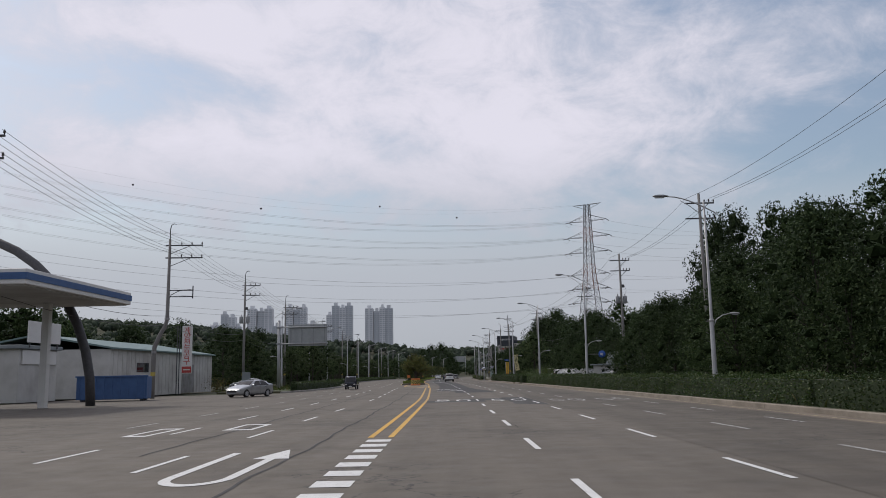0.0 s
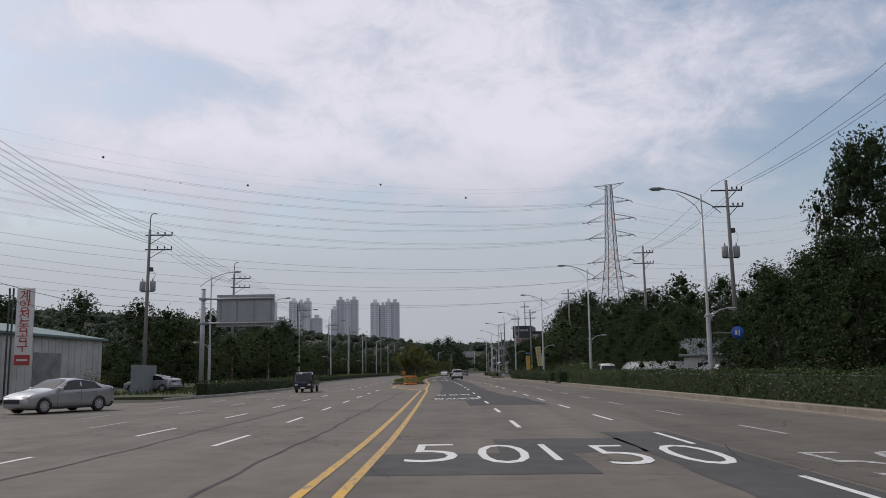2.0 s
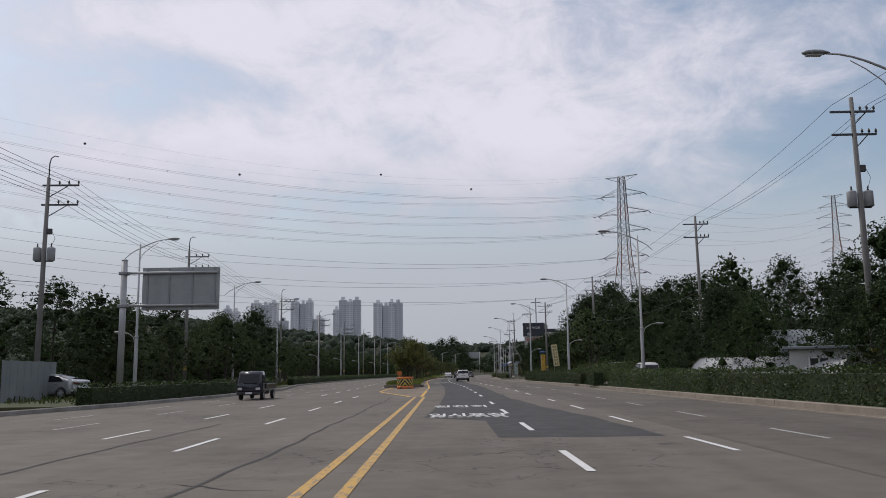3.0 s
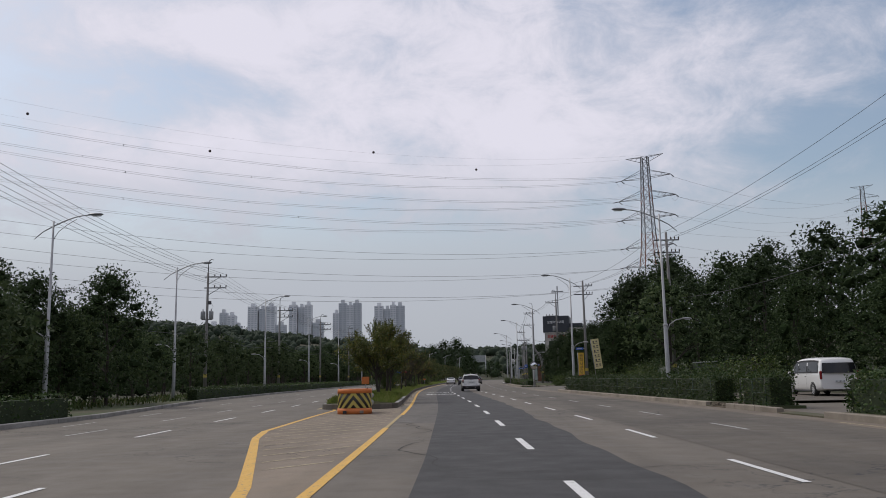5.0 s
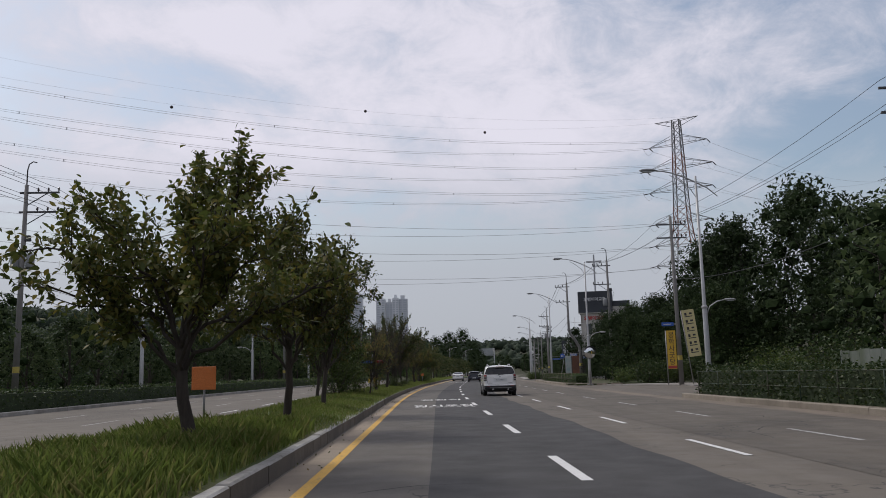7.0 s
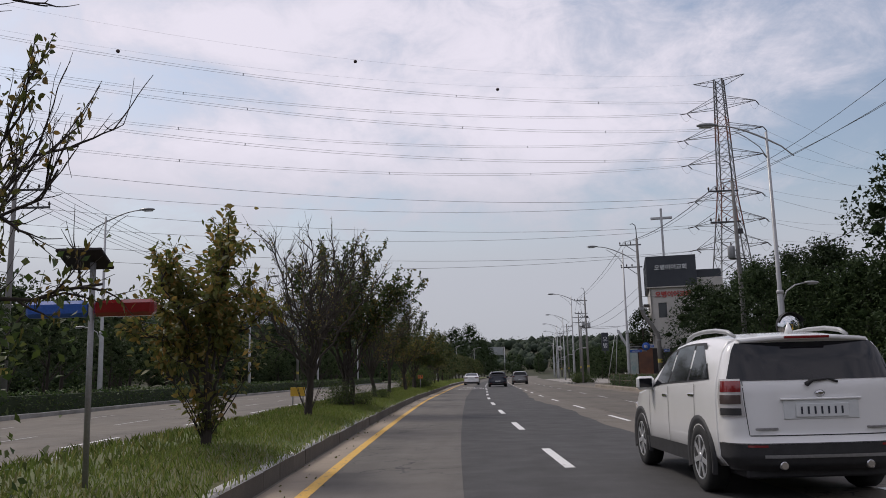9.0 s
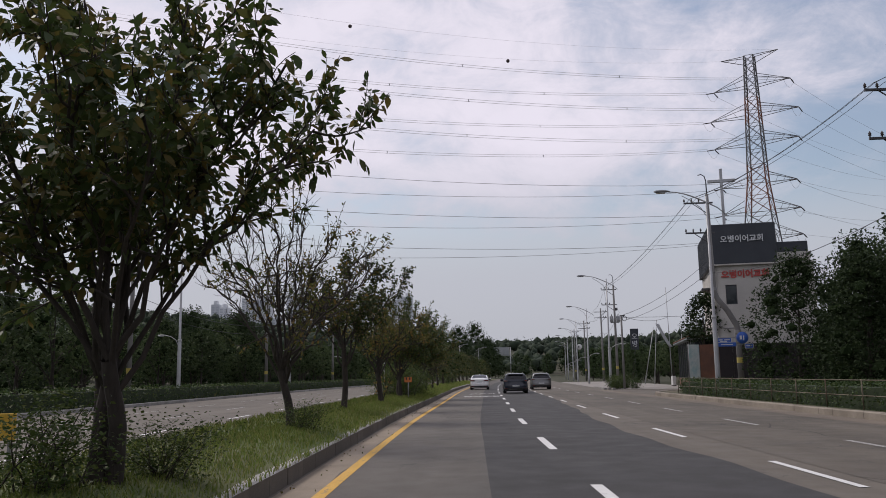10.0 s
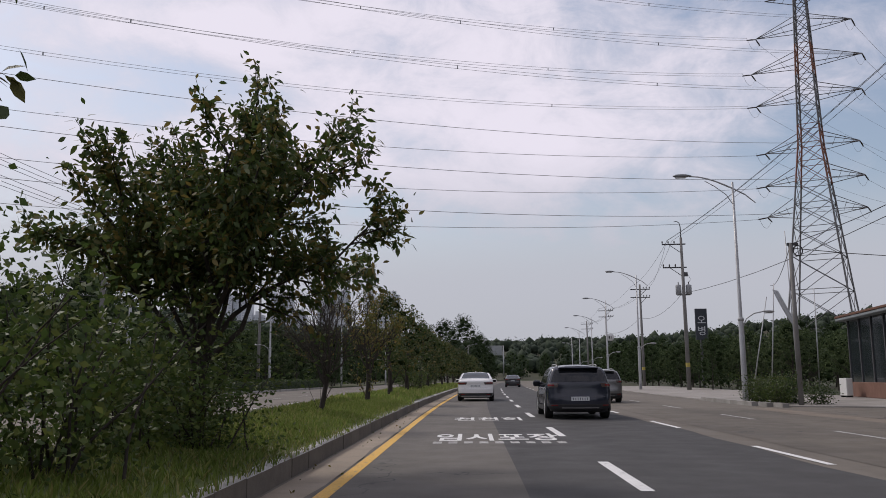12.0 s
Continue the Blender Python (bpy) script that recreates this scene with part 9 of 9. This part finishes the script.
def street_name_sign(x, y, z, w, h, name_bars, reach, turn):
    """Small plate on an arm from a pole, its lettering as plain bars."""
    e = empty("street_name_sign", pose(x, y, z, 0, 0, turn), "small blue street name plate on an arm from a pole", "sign", "street name plates")
    part("arm", tube_bm([(0, 0, h / 2 + 0.06), (reach, 0, h / 2 + 0.06)], 0.025, 6), M["galv"], e)
    px = reach * 0.62
    plate = part("plate", box_bm(px - w / 2, px + w / 2, -0.02, 0.02, -h / 2, h / 2, 0.015), M["sign_blue"], e)
    part("border", box_bm(px - w / 2 - 0.025, px + w / 2 + 0.025, -0.012, 0.012, -h / 2 - 0.025, h / 2 + 0.025, 0.01), M["sign_white"], plate)
    for a, b, zz in name_bars:
        part("print_bar", box_bm(px + a * w, px + b * w, -0.026, -0.021, zz * h - 0.03, zz * h + 0.03), M["sign_white"], plate)


street_name_sign(8.2, 248.55, 3.42, 0.9, 0.26, ((-0.42, -0.1, 0.08), (0.0, 0.4, 0.08), (-0.3, 0.2, -0.28)), -1.3, -6)
street_name_sign(8.5, 248.55, 3.0, 0.5, 0.26, ((-0.35, 0.3, 0.05),), 0.75, -6)
tall = empty("church_sign", pose(11.8, 312.0, 0.1, 0, 0, 4), "tall dark vertical sign board with pale marks", "sign")
part("post", box_bm(-0.1, 0.1, 0.1, 0.3, 0, 7.3), M["steel_dark"], tall)
bb = part("board", box_bm(-0.57, 0.57, -0.1, 0.1, 4.5, 7.5, 0.02), M["clad"], tall)
me = text_mesh("오", 0.95, M["letter"], 0.01)
put("lettering", me, bb, Matrix.Translation((0, -0.115, 6.35)) @ Matrix.Rotation(radians(90), 4, "X"))
me = text_mesh("병", 0.95, M["letter"], 0.01)
put("lettering", me, bb, Matrix.Translation((0, -0.115, 5.3)) @ Matrix.Rotation(radians(90), 4, "X"))


# left side: warehouse, canopy, blue skip
def warehouse():
    e = empty("warehouse", pose(-32.0, 78.0, 0.0, 0, 0, 0), "long dirty white metal warehouse with a shallow roof", "warehouse")
    L_, W_, H_ = 30.0, 14.0, 4.5
    part("road_wall", box_bm(-0.15, 0.0, 0, L_, 0, H_), M["wall_white"], e)
    part("end_wall", box_bm(-W_, -0.15, 0, 0.15, 0, H_), M["wall_white"], e)
    part("far_end_wall", box_bm(-W_, -0.15, L_ - 0.15, L_, 0, H_), M["wall_white"], e)
    part("back_wall", box_bm(-W_, -W_ + 0.15, 0.15, L_ - 0.15, 0, H_), M["wall_white"], e)
    bm = bmesh.new()
    prof = [(0.35, H_ - 0.02), (-W_ / 2, H_ + 1.3), (-W_ - 0.35, H_ - 0.02), (-W_ - 0.35, H_ + 0.14), (-W_ / 2, H_ + 1.46), (0.35, H_ + 0.14)]
    a = [[bm.verts.new((x, y, z)) for x, z in prof] for y in (-0.4, L_ + 0.4)]
    for k in range(6):
        bm.faces.new((a[0][k], a[0][(k + 1) % 6], a[1][(k + 1) % 6], a[1][k]))
    bm.faces.new(a[0][::-1])
    bm.faces.new(a[1])
    bmesh.ops.recalc_face_normals(bm, faces=bm.faces)
    part("roof", bm, M["roof_green"], e)
    for k in range(29):
        part("wall_rib", box_bm(0.0, 0.035, k * 1.03 + 0.5, k * 1.03 + 0.58, 0.05, H_ - 0.05), M["wall_white"], e)
    part("shutter", box_bm(0.0, 0.05, 19.0, 23.0, 0.05, 3.3, 0.01), M["galv"], e)
    part("window", box_bm(0.0, 0.05, 6, 9, 2.4, 3.3, 0.01), M["glass_dark"], e)


warehouse()
shed = empty("sheet_fence", pose(-25.6, 99.0, 0.0, 0, 0, 8), "low grey sheet metal fence beside the power pole", "fence")
for k in range(8):
    part("sheet", box_bm(0.0, 0.05, k * 0.95, k * 0.95 + 0.92, 0.05, 2.3 + 0.02 * (k % 2), 0.004), M["roof_grey"], shed)
bush(41, 2.6, 1.6, 900, 0.12, M["leaf_turning"], pose(-28.5, 99.5, 0.0), "dry brown heap of cut branches behind the fence", "yard clutter", "brush_heap")


def canopy():
    e = empty("station_canopy", pose(-21.2, 43.0, 0.0, 0, 0, 0), "white and blue filling station canopy on columns", "canopy")
    part("roof_deck", box_bm(-19, 0, 0, 13, 6.5, 7.3, 0.03), M["sign_white"], e)
    part("fascia_band", box_bm(-19.05, 0.05, -0.05, 13.05, 6.75, 7.1, 0.0), M["blue_paint"], e)
    part("soffit", box_bm(-18.8, -0.2, 0.2, 12.8, 6.44, 6.5), M["wall_white"], e)
    for x in (-4, -15):
        for y in (3, 10):
            part("column", box_bm(x - 0.22, x + 0.22, y - 0.22, y + 0.22, 0, 6.44, 0.02), M["sign_white"], e)


canopy()
arch = empty("entrance_arch", pose(-24.5, 42.0, 0.0, 0, 0, 0), "dark curved arch pole at the filling station", "arch")
part("arch_tube", tube_bm([(-9.0 + 11.0 * math.sin(t) * 0.9, 14.0, 11.5 * math.cos(t)) for t in np.linspace(0.15, math.pi / 2, 10)], 0.3, 10), M["steel_dark"], arch)
kiosk = empty("sales_kiosk", pose(-34.0, 66.0, 0.0, 0, 0, 0), "small kiosk with stacked faded sign boards", "kiosk")
part("wall", box_bm(-5, 0, 0, 6, 0, 4.2, 0.03), M["wall_white"], kiosk)
part("roof", box_bm(-5.3, 0.3, -0.3, 6.3, 4.2, 4.5, 0.03), M["roof_grey"], kiosk)
part("sign_board", box_bm(0.02, 0.14, 0.3, 5.6, 3.0, 4.1, 0.01), M["sign_white"], kiosk)
part("sign_board", box_bm(0.3, 0.42, 0.5, 5.6, 4.7, 6.4, 0.01), M["sign_white"], kiosk)
for y in (0.8, 5.2):
    part("board_post", box_bm(0.32, 0.4, y - 0.04, y + 0.04, 4.3, 6.3), M["steel_dark"], kiosk)


def skip(x, y, turn):
    e = empty("blue_container", pose(x, y, 0.0, 0, 0, turn), "faded blue metal container on the yard", "container")
    bm = box_bm(-2.6, 2.6, -1.1, 1.1, 0.15, 1.9, 0.03)
    part("box", bm, M["blue_paint"], e)
    for k in range(9):
        xx = -2.4 + k * 0.6
        part("rib", box_bm(xx - 0.05, xx + 0.05, -1.17, -1.1, 0.2, 1.85), M["blue_paint"], e)
    for xx in (-2.2, 2.2):
        part("skid", box_bm(xx - 0.12, xx + 0.12, -1.0, 1.0, 0, 0.15), M["steel_dark"], e)
    part("rim", box_bm(-2.68, 2.68, -1.18, -1.06, 1.86, 1.98, 0.01), M["blue_paint"], e)


skip(-27.0, 67.5, 12)

# right side: green wire fence behind the hedge, sheds among the trees
def wire_fence(y0, y1, off, paint="green_fence", h=1.02, label="dull green rail fence standing in the hedge"):
    e = empty("rail_fence", pose(0, 0, 0), label, "fence", "rail fences")
    n = max(2, int((y1 - y0) / 2.4))
    for k in range(n + 1):
        y = y0 + (y1 - y0) * k / n
        p = at_road(off(y), y, 0.15)
        part("post", tube_bm([p, p + Vector((0, 0, h))], 0.022, 5), M[paint], e)
    for z in (h * 0.5, h):
        part("rail", tube_bm([at_road(off(y), y, 0.12 + z) for y in np.linspace(y0, y1, n)], 0.014, 4), M[paint], e)


wire_fence(14, 120.8, lambda y: kerb_right(y) + 0.93)
wire_fence(127.1, 129.6, lambda y: kerb_right(y) + 0.72)
wire_fence(133.2, 171.3, lambda y: kerb_right(y) + 0.72)
wire_fence(210, 241, lambda y: kerb_right(y) + 0.82, "rail_tan", 0.92, "low rusty tan rail fence in front of the loose hedge")


def shed_house(x, y, turn):
    e = empty("garden_shed", pose(x, y, 0.0, 0, 0, turn), "low pale shed with a window among the trees", "shed")
    part("wall", box_bm(0, 5.0, 0, 4, 0, 2.3, 0.02), M["wall_white"], e)
    fr = part("window_frame", box_bm(0.9, 1.9, -0.05, 0.0, 1.0, 1.9, 0.01), M["sign_white"], e)
    part("pane", box_bm(0.98, 1.37, -0.06, -0.05, 1.08, 1.82), M["glass_dark"], fr)
    part("pane", box_bm(1.43, 1.82, -0.06, -0.05, 1.08, 1.82), M["glass_dark"], fr)
    part("roof", box_bm(-0.3, 5.3, -0.3, 4.3, 2.3, 2.45, 0.02), M["roof_grey"], e)


shed_house(15.5, 101.0, -25)
gh = empty("greenhouse_tunnel", pose(18.5, 100.0, 0.0, 0, 0, 40), "pale plastic greenhouse tunnel behind the trees", "greenhouse")
bm = bmesh.new()
rws = []
for y in np.linspace(0, 9, 10):
    rws.append([bm.verts.new((1.9 * math.cos(a), y, 2.0 * math.sin(a))) for a in np.linspace(0, math.pi, 11)])
for r0, r1 in zip(rws, rws[1:]):
    for k in range(10):
        f = bm.faces.new((r0[k], r0[k + 1], r1[k + 1], r1[k]))
        f.smooth = True
bm.faces.new(rws[0])
bm.faces.new(rws[-1][::-1])
part("sheeting", bm, M["tarp"], gh)
for k in range(4):
    part("hoop", tube_bm([(1.92 * math.cos(a), k * 3.0, 2.02 * math.sin(a)) for a in np.linspace(0, math.pi, 11)], 0.025, 5), M["galv"], gh)
low = empty("sheet_fence", pose(15.1, 170.3, 0.0, 0, 0, -3), "weathered grey-green sheet fence behind the weeds", "fence")
for k in range(8):
    part("sheet", box_bm(0.0, 0.04, k * 1.4, k * 1.4 + 1.37, 0.05, 2.0 + 0.04 * (k % 3), 0.004), M["sheet_old"], low)
for k in range(5):
    part("post", tube_bm([(0.08, k * 2.8, 0), (0.08, k * 2.8, 2.1)], 0.03, 6), M["galv"], low)
low = empty("sheet_fence", pose(16.4, 169.7, 0.0, 0, 0, -50), "dark sheet fence topped with a white pipe", "fence")
for k in range(3):
    part("sheet", box_bm(0.0, 0.04, k * 1.2, k * 1.2 + 1.17, 0.05, 2.2, 0.004), M["sheet_old"], low)
part("pipe", tube_bm([(0.0, -0.1, 2.3), (0.0, 1.7, 2.36), (0.0, 3.5, 2.42)], 0.055, 8), M["tarp"], low)
stump = empty("dead_trunk", pose(14.8, 169.9, 0.0, 0, 0, 20), "pale broken dead trunk standing behind the hedge", "tree trunk")
part("stem", tube_bm([(0, 0, -0.1), (0.05, 0, 0.9), (-0.03, 0.02, 1.8), (0.1, 0, 2.9)], [0.16, 0.13, 0.12, 0.05], 7), M["bark_pale"], stump)
part("branch", tube_bm([(-0.02, 0.02, 1.5), (-0.3, 0, 2.2), (-0.38, 0.05, 2.9)], [0.07, 0.05, 0.03], 6), M["bark_pale"], stump)
far_fence = empty("mesh_fence", Matrix(), "green wire mesh fence on the slope behind the driveway", "fence", "wire fences")
for k in range(6):
    part("post", tube_bm([(16.6 + 1.1 * k, 152.2 - 0.1 * k, 0.2), (16.6 + 1.1 * k, 152.2 - 0.1 * k, 2.3)], 0.03, 6), M["green_fence"], far_fence)
for z in (1.1, 1.5, 1.9, 2.25):
    part("rail", tube_bm([(16.6, 152.2, z), (22.1, 151.7, z)], 0.014, 4), M["green_fence"], far_fence)
roofs = empty("old_house", pose(22.0, 128.0, 0.0, 0, 0, -18), "low old house with a dark roof among trees", "house")
part("wall", box_bm(0, 9, 0, 6, 0, 2.6, 0.02), M["wall_cream"], roofs)
bm = bmesh.new()
prof = [(-0.6, 2.5), (3.0, 4.4), (6.6, 2.5), (6.6, 2.7), (3.0, 4.62), (-0.6, 2.7)]
a = [[bm.verts.new((x, y, z)) for y, z in prof] for x in (-0.6, 9.6)]
for k in range(6):
    bm.faces.new((a[0][k], a[0][(k + 1) % 6], a[1][(k + 1) % 6], a[1][k]))
bm.faces.new(a[0][::-1])
bm.faces.new(a[1])
bmesh.ops.recalc_face_normals(bm, faces=bm.faces)
part("roof", bm, M["roof_grey"], roofs)

for x, y, w, s, sz in ((16.3, 191.8, 0, 1.35, 1.0), (15.4, 188.0, 0, 1.2, 0.8), (14.8, 185.2, 0, 1.15, 0.85), (17.3, 199.2, 1, 1.45, 0.95), (17.0, 184.6, 1, 1.5, 1.0), (16.6, 181.2, 1, 1.4, 1.0), (13.4, 194.2, 0, 1.0, 0.6),
                    (12.0, 205.8, 0, 1.2, 0.9), (9.6, 206.8, 1, 1.25, 0.9), (14.4, 204.6, 1, 1.4, 0.95), (7.6, 208.4, 0, 1.0, 0.8), (11.4, 167.0, 0, 0.95, 0.7), (11.8, 155.0, 0, 0.9, 0.6), (11.2, 147.0, 1, 1.1, 0.8), (10.6, 141.5, 0, 0.8, 0.6),
                    (2.3, 264.0, 0, 0.55, 1.1), (3.2, 265.4, 1, 0.62, 1.0), (2.4, 266.6, 0, 0.62, 1.05), (3.5, 267.6, 0, 0.6, 1.0), (2.9, 269.3, 1, 0.55, 1.0), (3.9, 264.2, 1, 0.5, 0.9), (13.2, 163.2, 1, 1.2, 0.9), (13.6, 150.0, 0, 1.3, 0.9), (12.3, 147.6, 1, 1.2, 0.9), (15.8, 148.5, 0, 1.3, 1.0)):
    again(weed_shrub[w], stand(x, y, max(0.1, hill(x, y)) - 0.05, (x * 77 + y * 31) % 360, s, sz))
rubble = put("rubble", mesh_from("rubble", [], [], M["soil"]))
bm = bmesh.new()
rng = np.random.default_rng(91)
for k in range(90):
    p = at_road(kerb_right(130.6) + 0.1 + abs(rng.normal(0, 0.9)), 130.6 + rng.normal(0, 0.6), 0.05)
    r = rng.uniform(0.03, 0.13)
    got = bmesh.ops.create_icosphere(bm, subdivisions=1, radius=r, matrix=pose(p.x, p.y, p.z + r * 0.2, rng.uniform(0, 180), rng.uniform(0, 180), 0))
    for v in got["verts"]:
        v.co += Vector(rng.normal(0, r * 0.22, 3))
bm.to_mesh(rubble.data)
bm.free()
tagged(rubble, "broken kerb rubble and clods at the driveway", "rubble", kind="stuff")

# ---------------------------------------------------------------- kerb stones, one by one
def kerb_run(name, label, off_fn, y0, y1, w, z0, z1, mat_name, limit_y=None, length=1.0, gap=0.012):
    e = empty(name, Matrix(), label, "kerb", kind="structure")
    bm = add_box(bmesh.new(), -w / 2, w / 2, gap / 2, length - gap / 2, z0, z1)
    top = [ed for ed in bm.edges if all(v.co.z > z1 - 1e-4 for v in ed.verts)]
    bmesh.ops.bevel(bm, geom=top, offset=0.025, segments=1, affect="EDGES")
    me = bpy.data.meshes.new("kerb_stone")
    bm.to_mesh(me)
    bm.free()
    me.materials.append(M[mat_name])
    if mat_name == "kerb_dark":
        # worn pale tread, dirty dark face; sky light and shade are painted into both
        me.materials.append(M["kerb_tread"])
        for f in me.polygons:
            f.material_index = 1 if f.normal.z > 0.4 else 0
    rng = np.random.default_rng(int(abs(y0)) + 3)
    y = y0
    while y < y1:
        p, q = at_road(off_fn(y), y), at_road(off_fn(y + length), y + length)
        ang = math.degrees(math.atan2(-(q.x - p.x), q.y - p.y))
        put("kerb_stone", me, e, pose(p.x + rng.normal(0, 0.004), p.y, rng.normal(0, 0.004), 0, 0, ang))
        y += length
    return e


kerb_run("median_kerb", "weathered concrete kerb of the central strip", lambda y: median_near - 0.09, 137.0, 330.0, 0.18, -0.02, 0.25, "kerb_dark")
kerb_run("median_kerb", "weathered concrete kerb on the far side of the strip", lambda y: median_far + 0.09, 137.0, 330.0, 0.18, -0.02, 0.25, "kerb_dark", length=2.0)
kerb_run("roadside_kerb", "tan concrete kerb along the hedge", lambda y: kerb_right(y) + 0.12, -20.0, 121.0, 0.24, -0.02, 0.20, "kerb_tan", length=4.7)
kerb_run("roadside_kerb", "tan concrete kerb along the hedge", lambda y: kerb_right(y) + 0.12, 124.4, 129.3, 0.24, -0.02, 0.20, "kerb_tan", length=1.0)
kerb_run("roadside_kerb", "tan concrete kerb along the hedge", lambda y: kerb_right(y) + 0.12, 131.8, 171.5, 0.24, -0.02, 0.20, "kerb_tan", length=3.97)
kerb_run("roadside_kerb", "tan concrete kerb along the hedge", lambda y: kerb_right(y) + 0.12 + 4.0 * max(0.0, (211 - y) / 7.0) ** 2 + curl(y), 204.0, 252.0, 0.24, -0.02, 0.20, "kerb_tan", length=1.0)
kerb_run("far_kerb", "grey concrete kerb on the far side", lambda y: kerb_left(y) - 0.1, 86.0, 330.0, 0.2, -0.02, 0.18, "kerb", length=2.0)
# rounded nose of the central strip
nose = empty("median_kerb", Matrix(), "curved concrete nose of the central strip", "kerb", kind="structure")
c0 = at_road((median_near + median_far) / 2, 136.6)
rad = (median_near - median_far) / 2 - 0.09
for k in range(7):
    a0, a1 = math.pi + math.pi * k / 7, math.pi + math.pi * (k + 0.985) / 7
    bm = bmesh.new()
    ring_pts = []
    for a in np.linspace(a0, a1, 4):
        d = Vector((math.cos(a), math.sin(a) * 0.9, 0))
        ring_pts.append([bm.verts.new(c0 + d * r + Vector((0, 0, z))) for r, z in ((rad + 0.09, -0.02), (rad + 0.09, 0.23), (rad + 0.07, 0.25), (rad - 0.09, 0.25), (rad - 0.09, -0.02))])
    for r0, r1 in zip(ring_pts, ring_pts[1:]):
        for q in range(5):
            bm.faces.new((r0[q], r0[(q + 1) % 5], r1[(q + 1) % 5], r1[q]))
    bm.faces.new(ring_pts[0][::-1])
    bm.faces.new(ring_pts[-1])
    bmesh.ops.recalc_face_normals(bm, faces=bm.faces)
    part("kerb_stone", bm, M["kerb_dark"], nose)
bm = bmesh.new()
vs = [bm.verts.new(c0 + Vector((math.cos(a) * (rad - 0.08), math.sin(a) * (rad - 0.08) * 0.9, 0.2))) for a in np.linspace(math.pi, 2 * math.pi, 12)]
bm.faces.new(vs)
part("soil_top", bm, M["turf"], nose)
# curved island kerb at the forecourt entrance
isl = empty("island_kerb", Matrix(), "low curved kerb of the forecourt entrance", "kerb", kind="structure")
for k in range(10):
    y = 262.0 + k
    p = at_road(kerb_right(y) + 0.15 + 0.5 * smooth(264, 262, y), y)
    put("kerb_stone", mesh_from("kerb_stone", [(p.x - .12, p.y, -.02), (p.x + .12, p.y, -.02), (p.x + .12, p.y + .98, -.02), (p.x - .12, p.y + .98, -.02), (p.x - .12, p.y, .16), (p.x + .12, p.y, .16), (p.x + .12, p.y + .98, .16), (p.x - .12, p.y + .98, .16)], [(3, 2, 1, 0), (4, 5, 6, 7), (0, 1, 5, 4), (1, 2, 6, 5), (2, 3, 7, 6), (3, 0, 4, 7)], M["kerb"]), isl)
# leaf litter and grit in the gutter of the central strip
rngl = np.random.default_rng(21)
n_l = 320
yl = rngl.uniform(138, 262, n_l)
xl = np.interp(yl, _ys, _xs) + -3.9 + np.abs(rngl.normal(0, 0.22, n_l))
lit = put("leaf_litter", quads_mesh("leaf_litter", leaf_quads(rngl, np.stack([xl, yl, np.full(n_l, 0.03)], 1), 0.05, 0.0, 0.01), M["leaf_turning"]))
tagged(lit, "dry fallen leaves in the gutter", "leaf litter", kind="stuff")
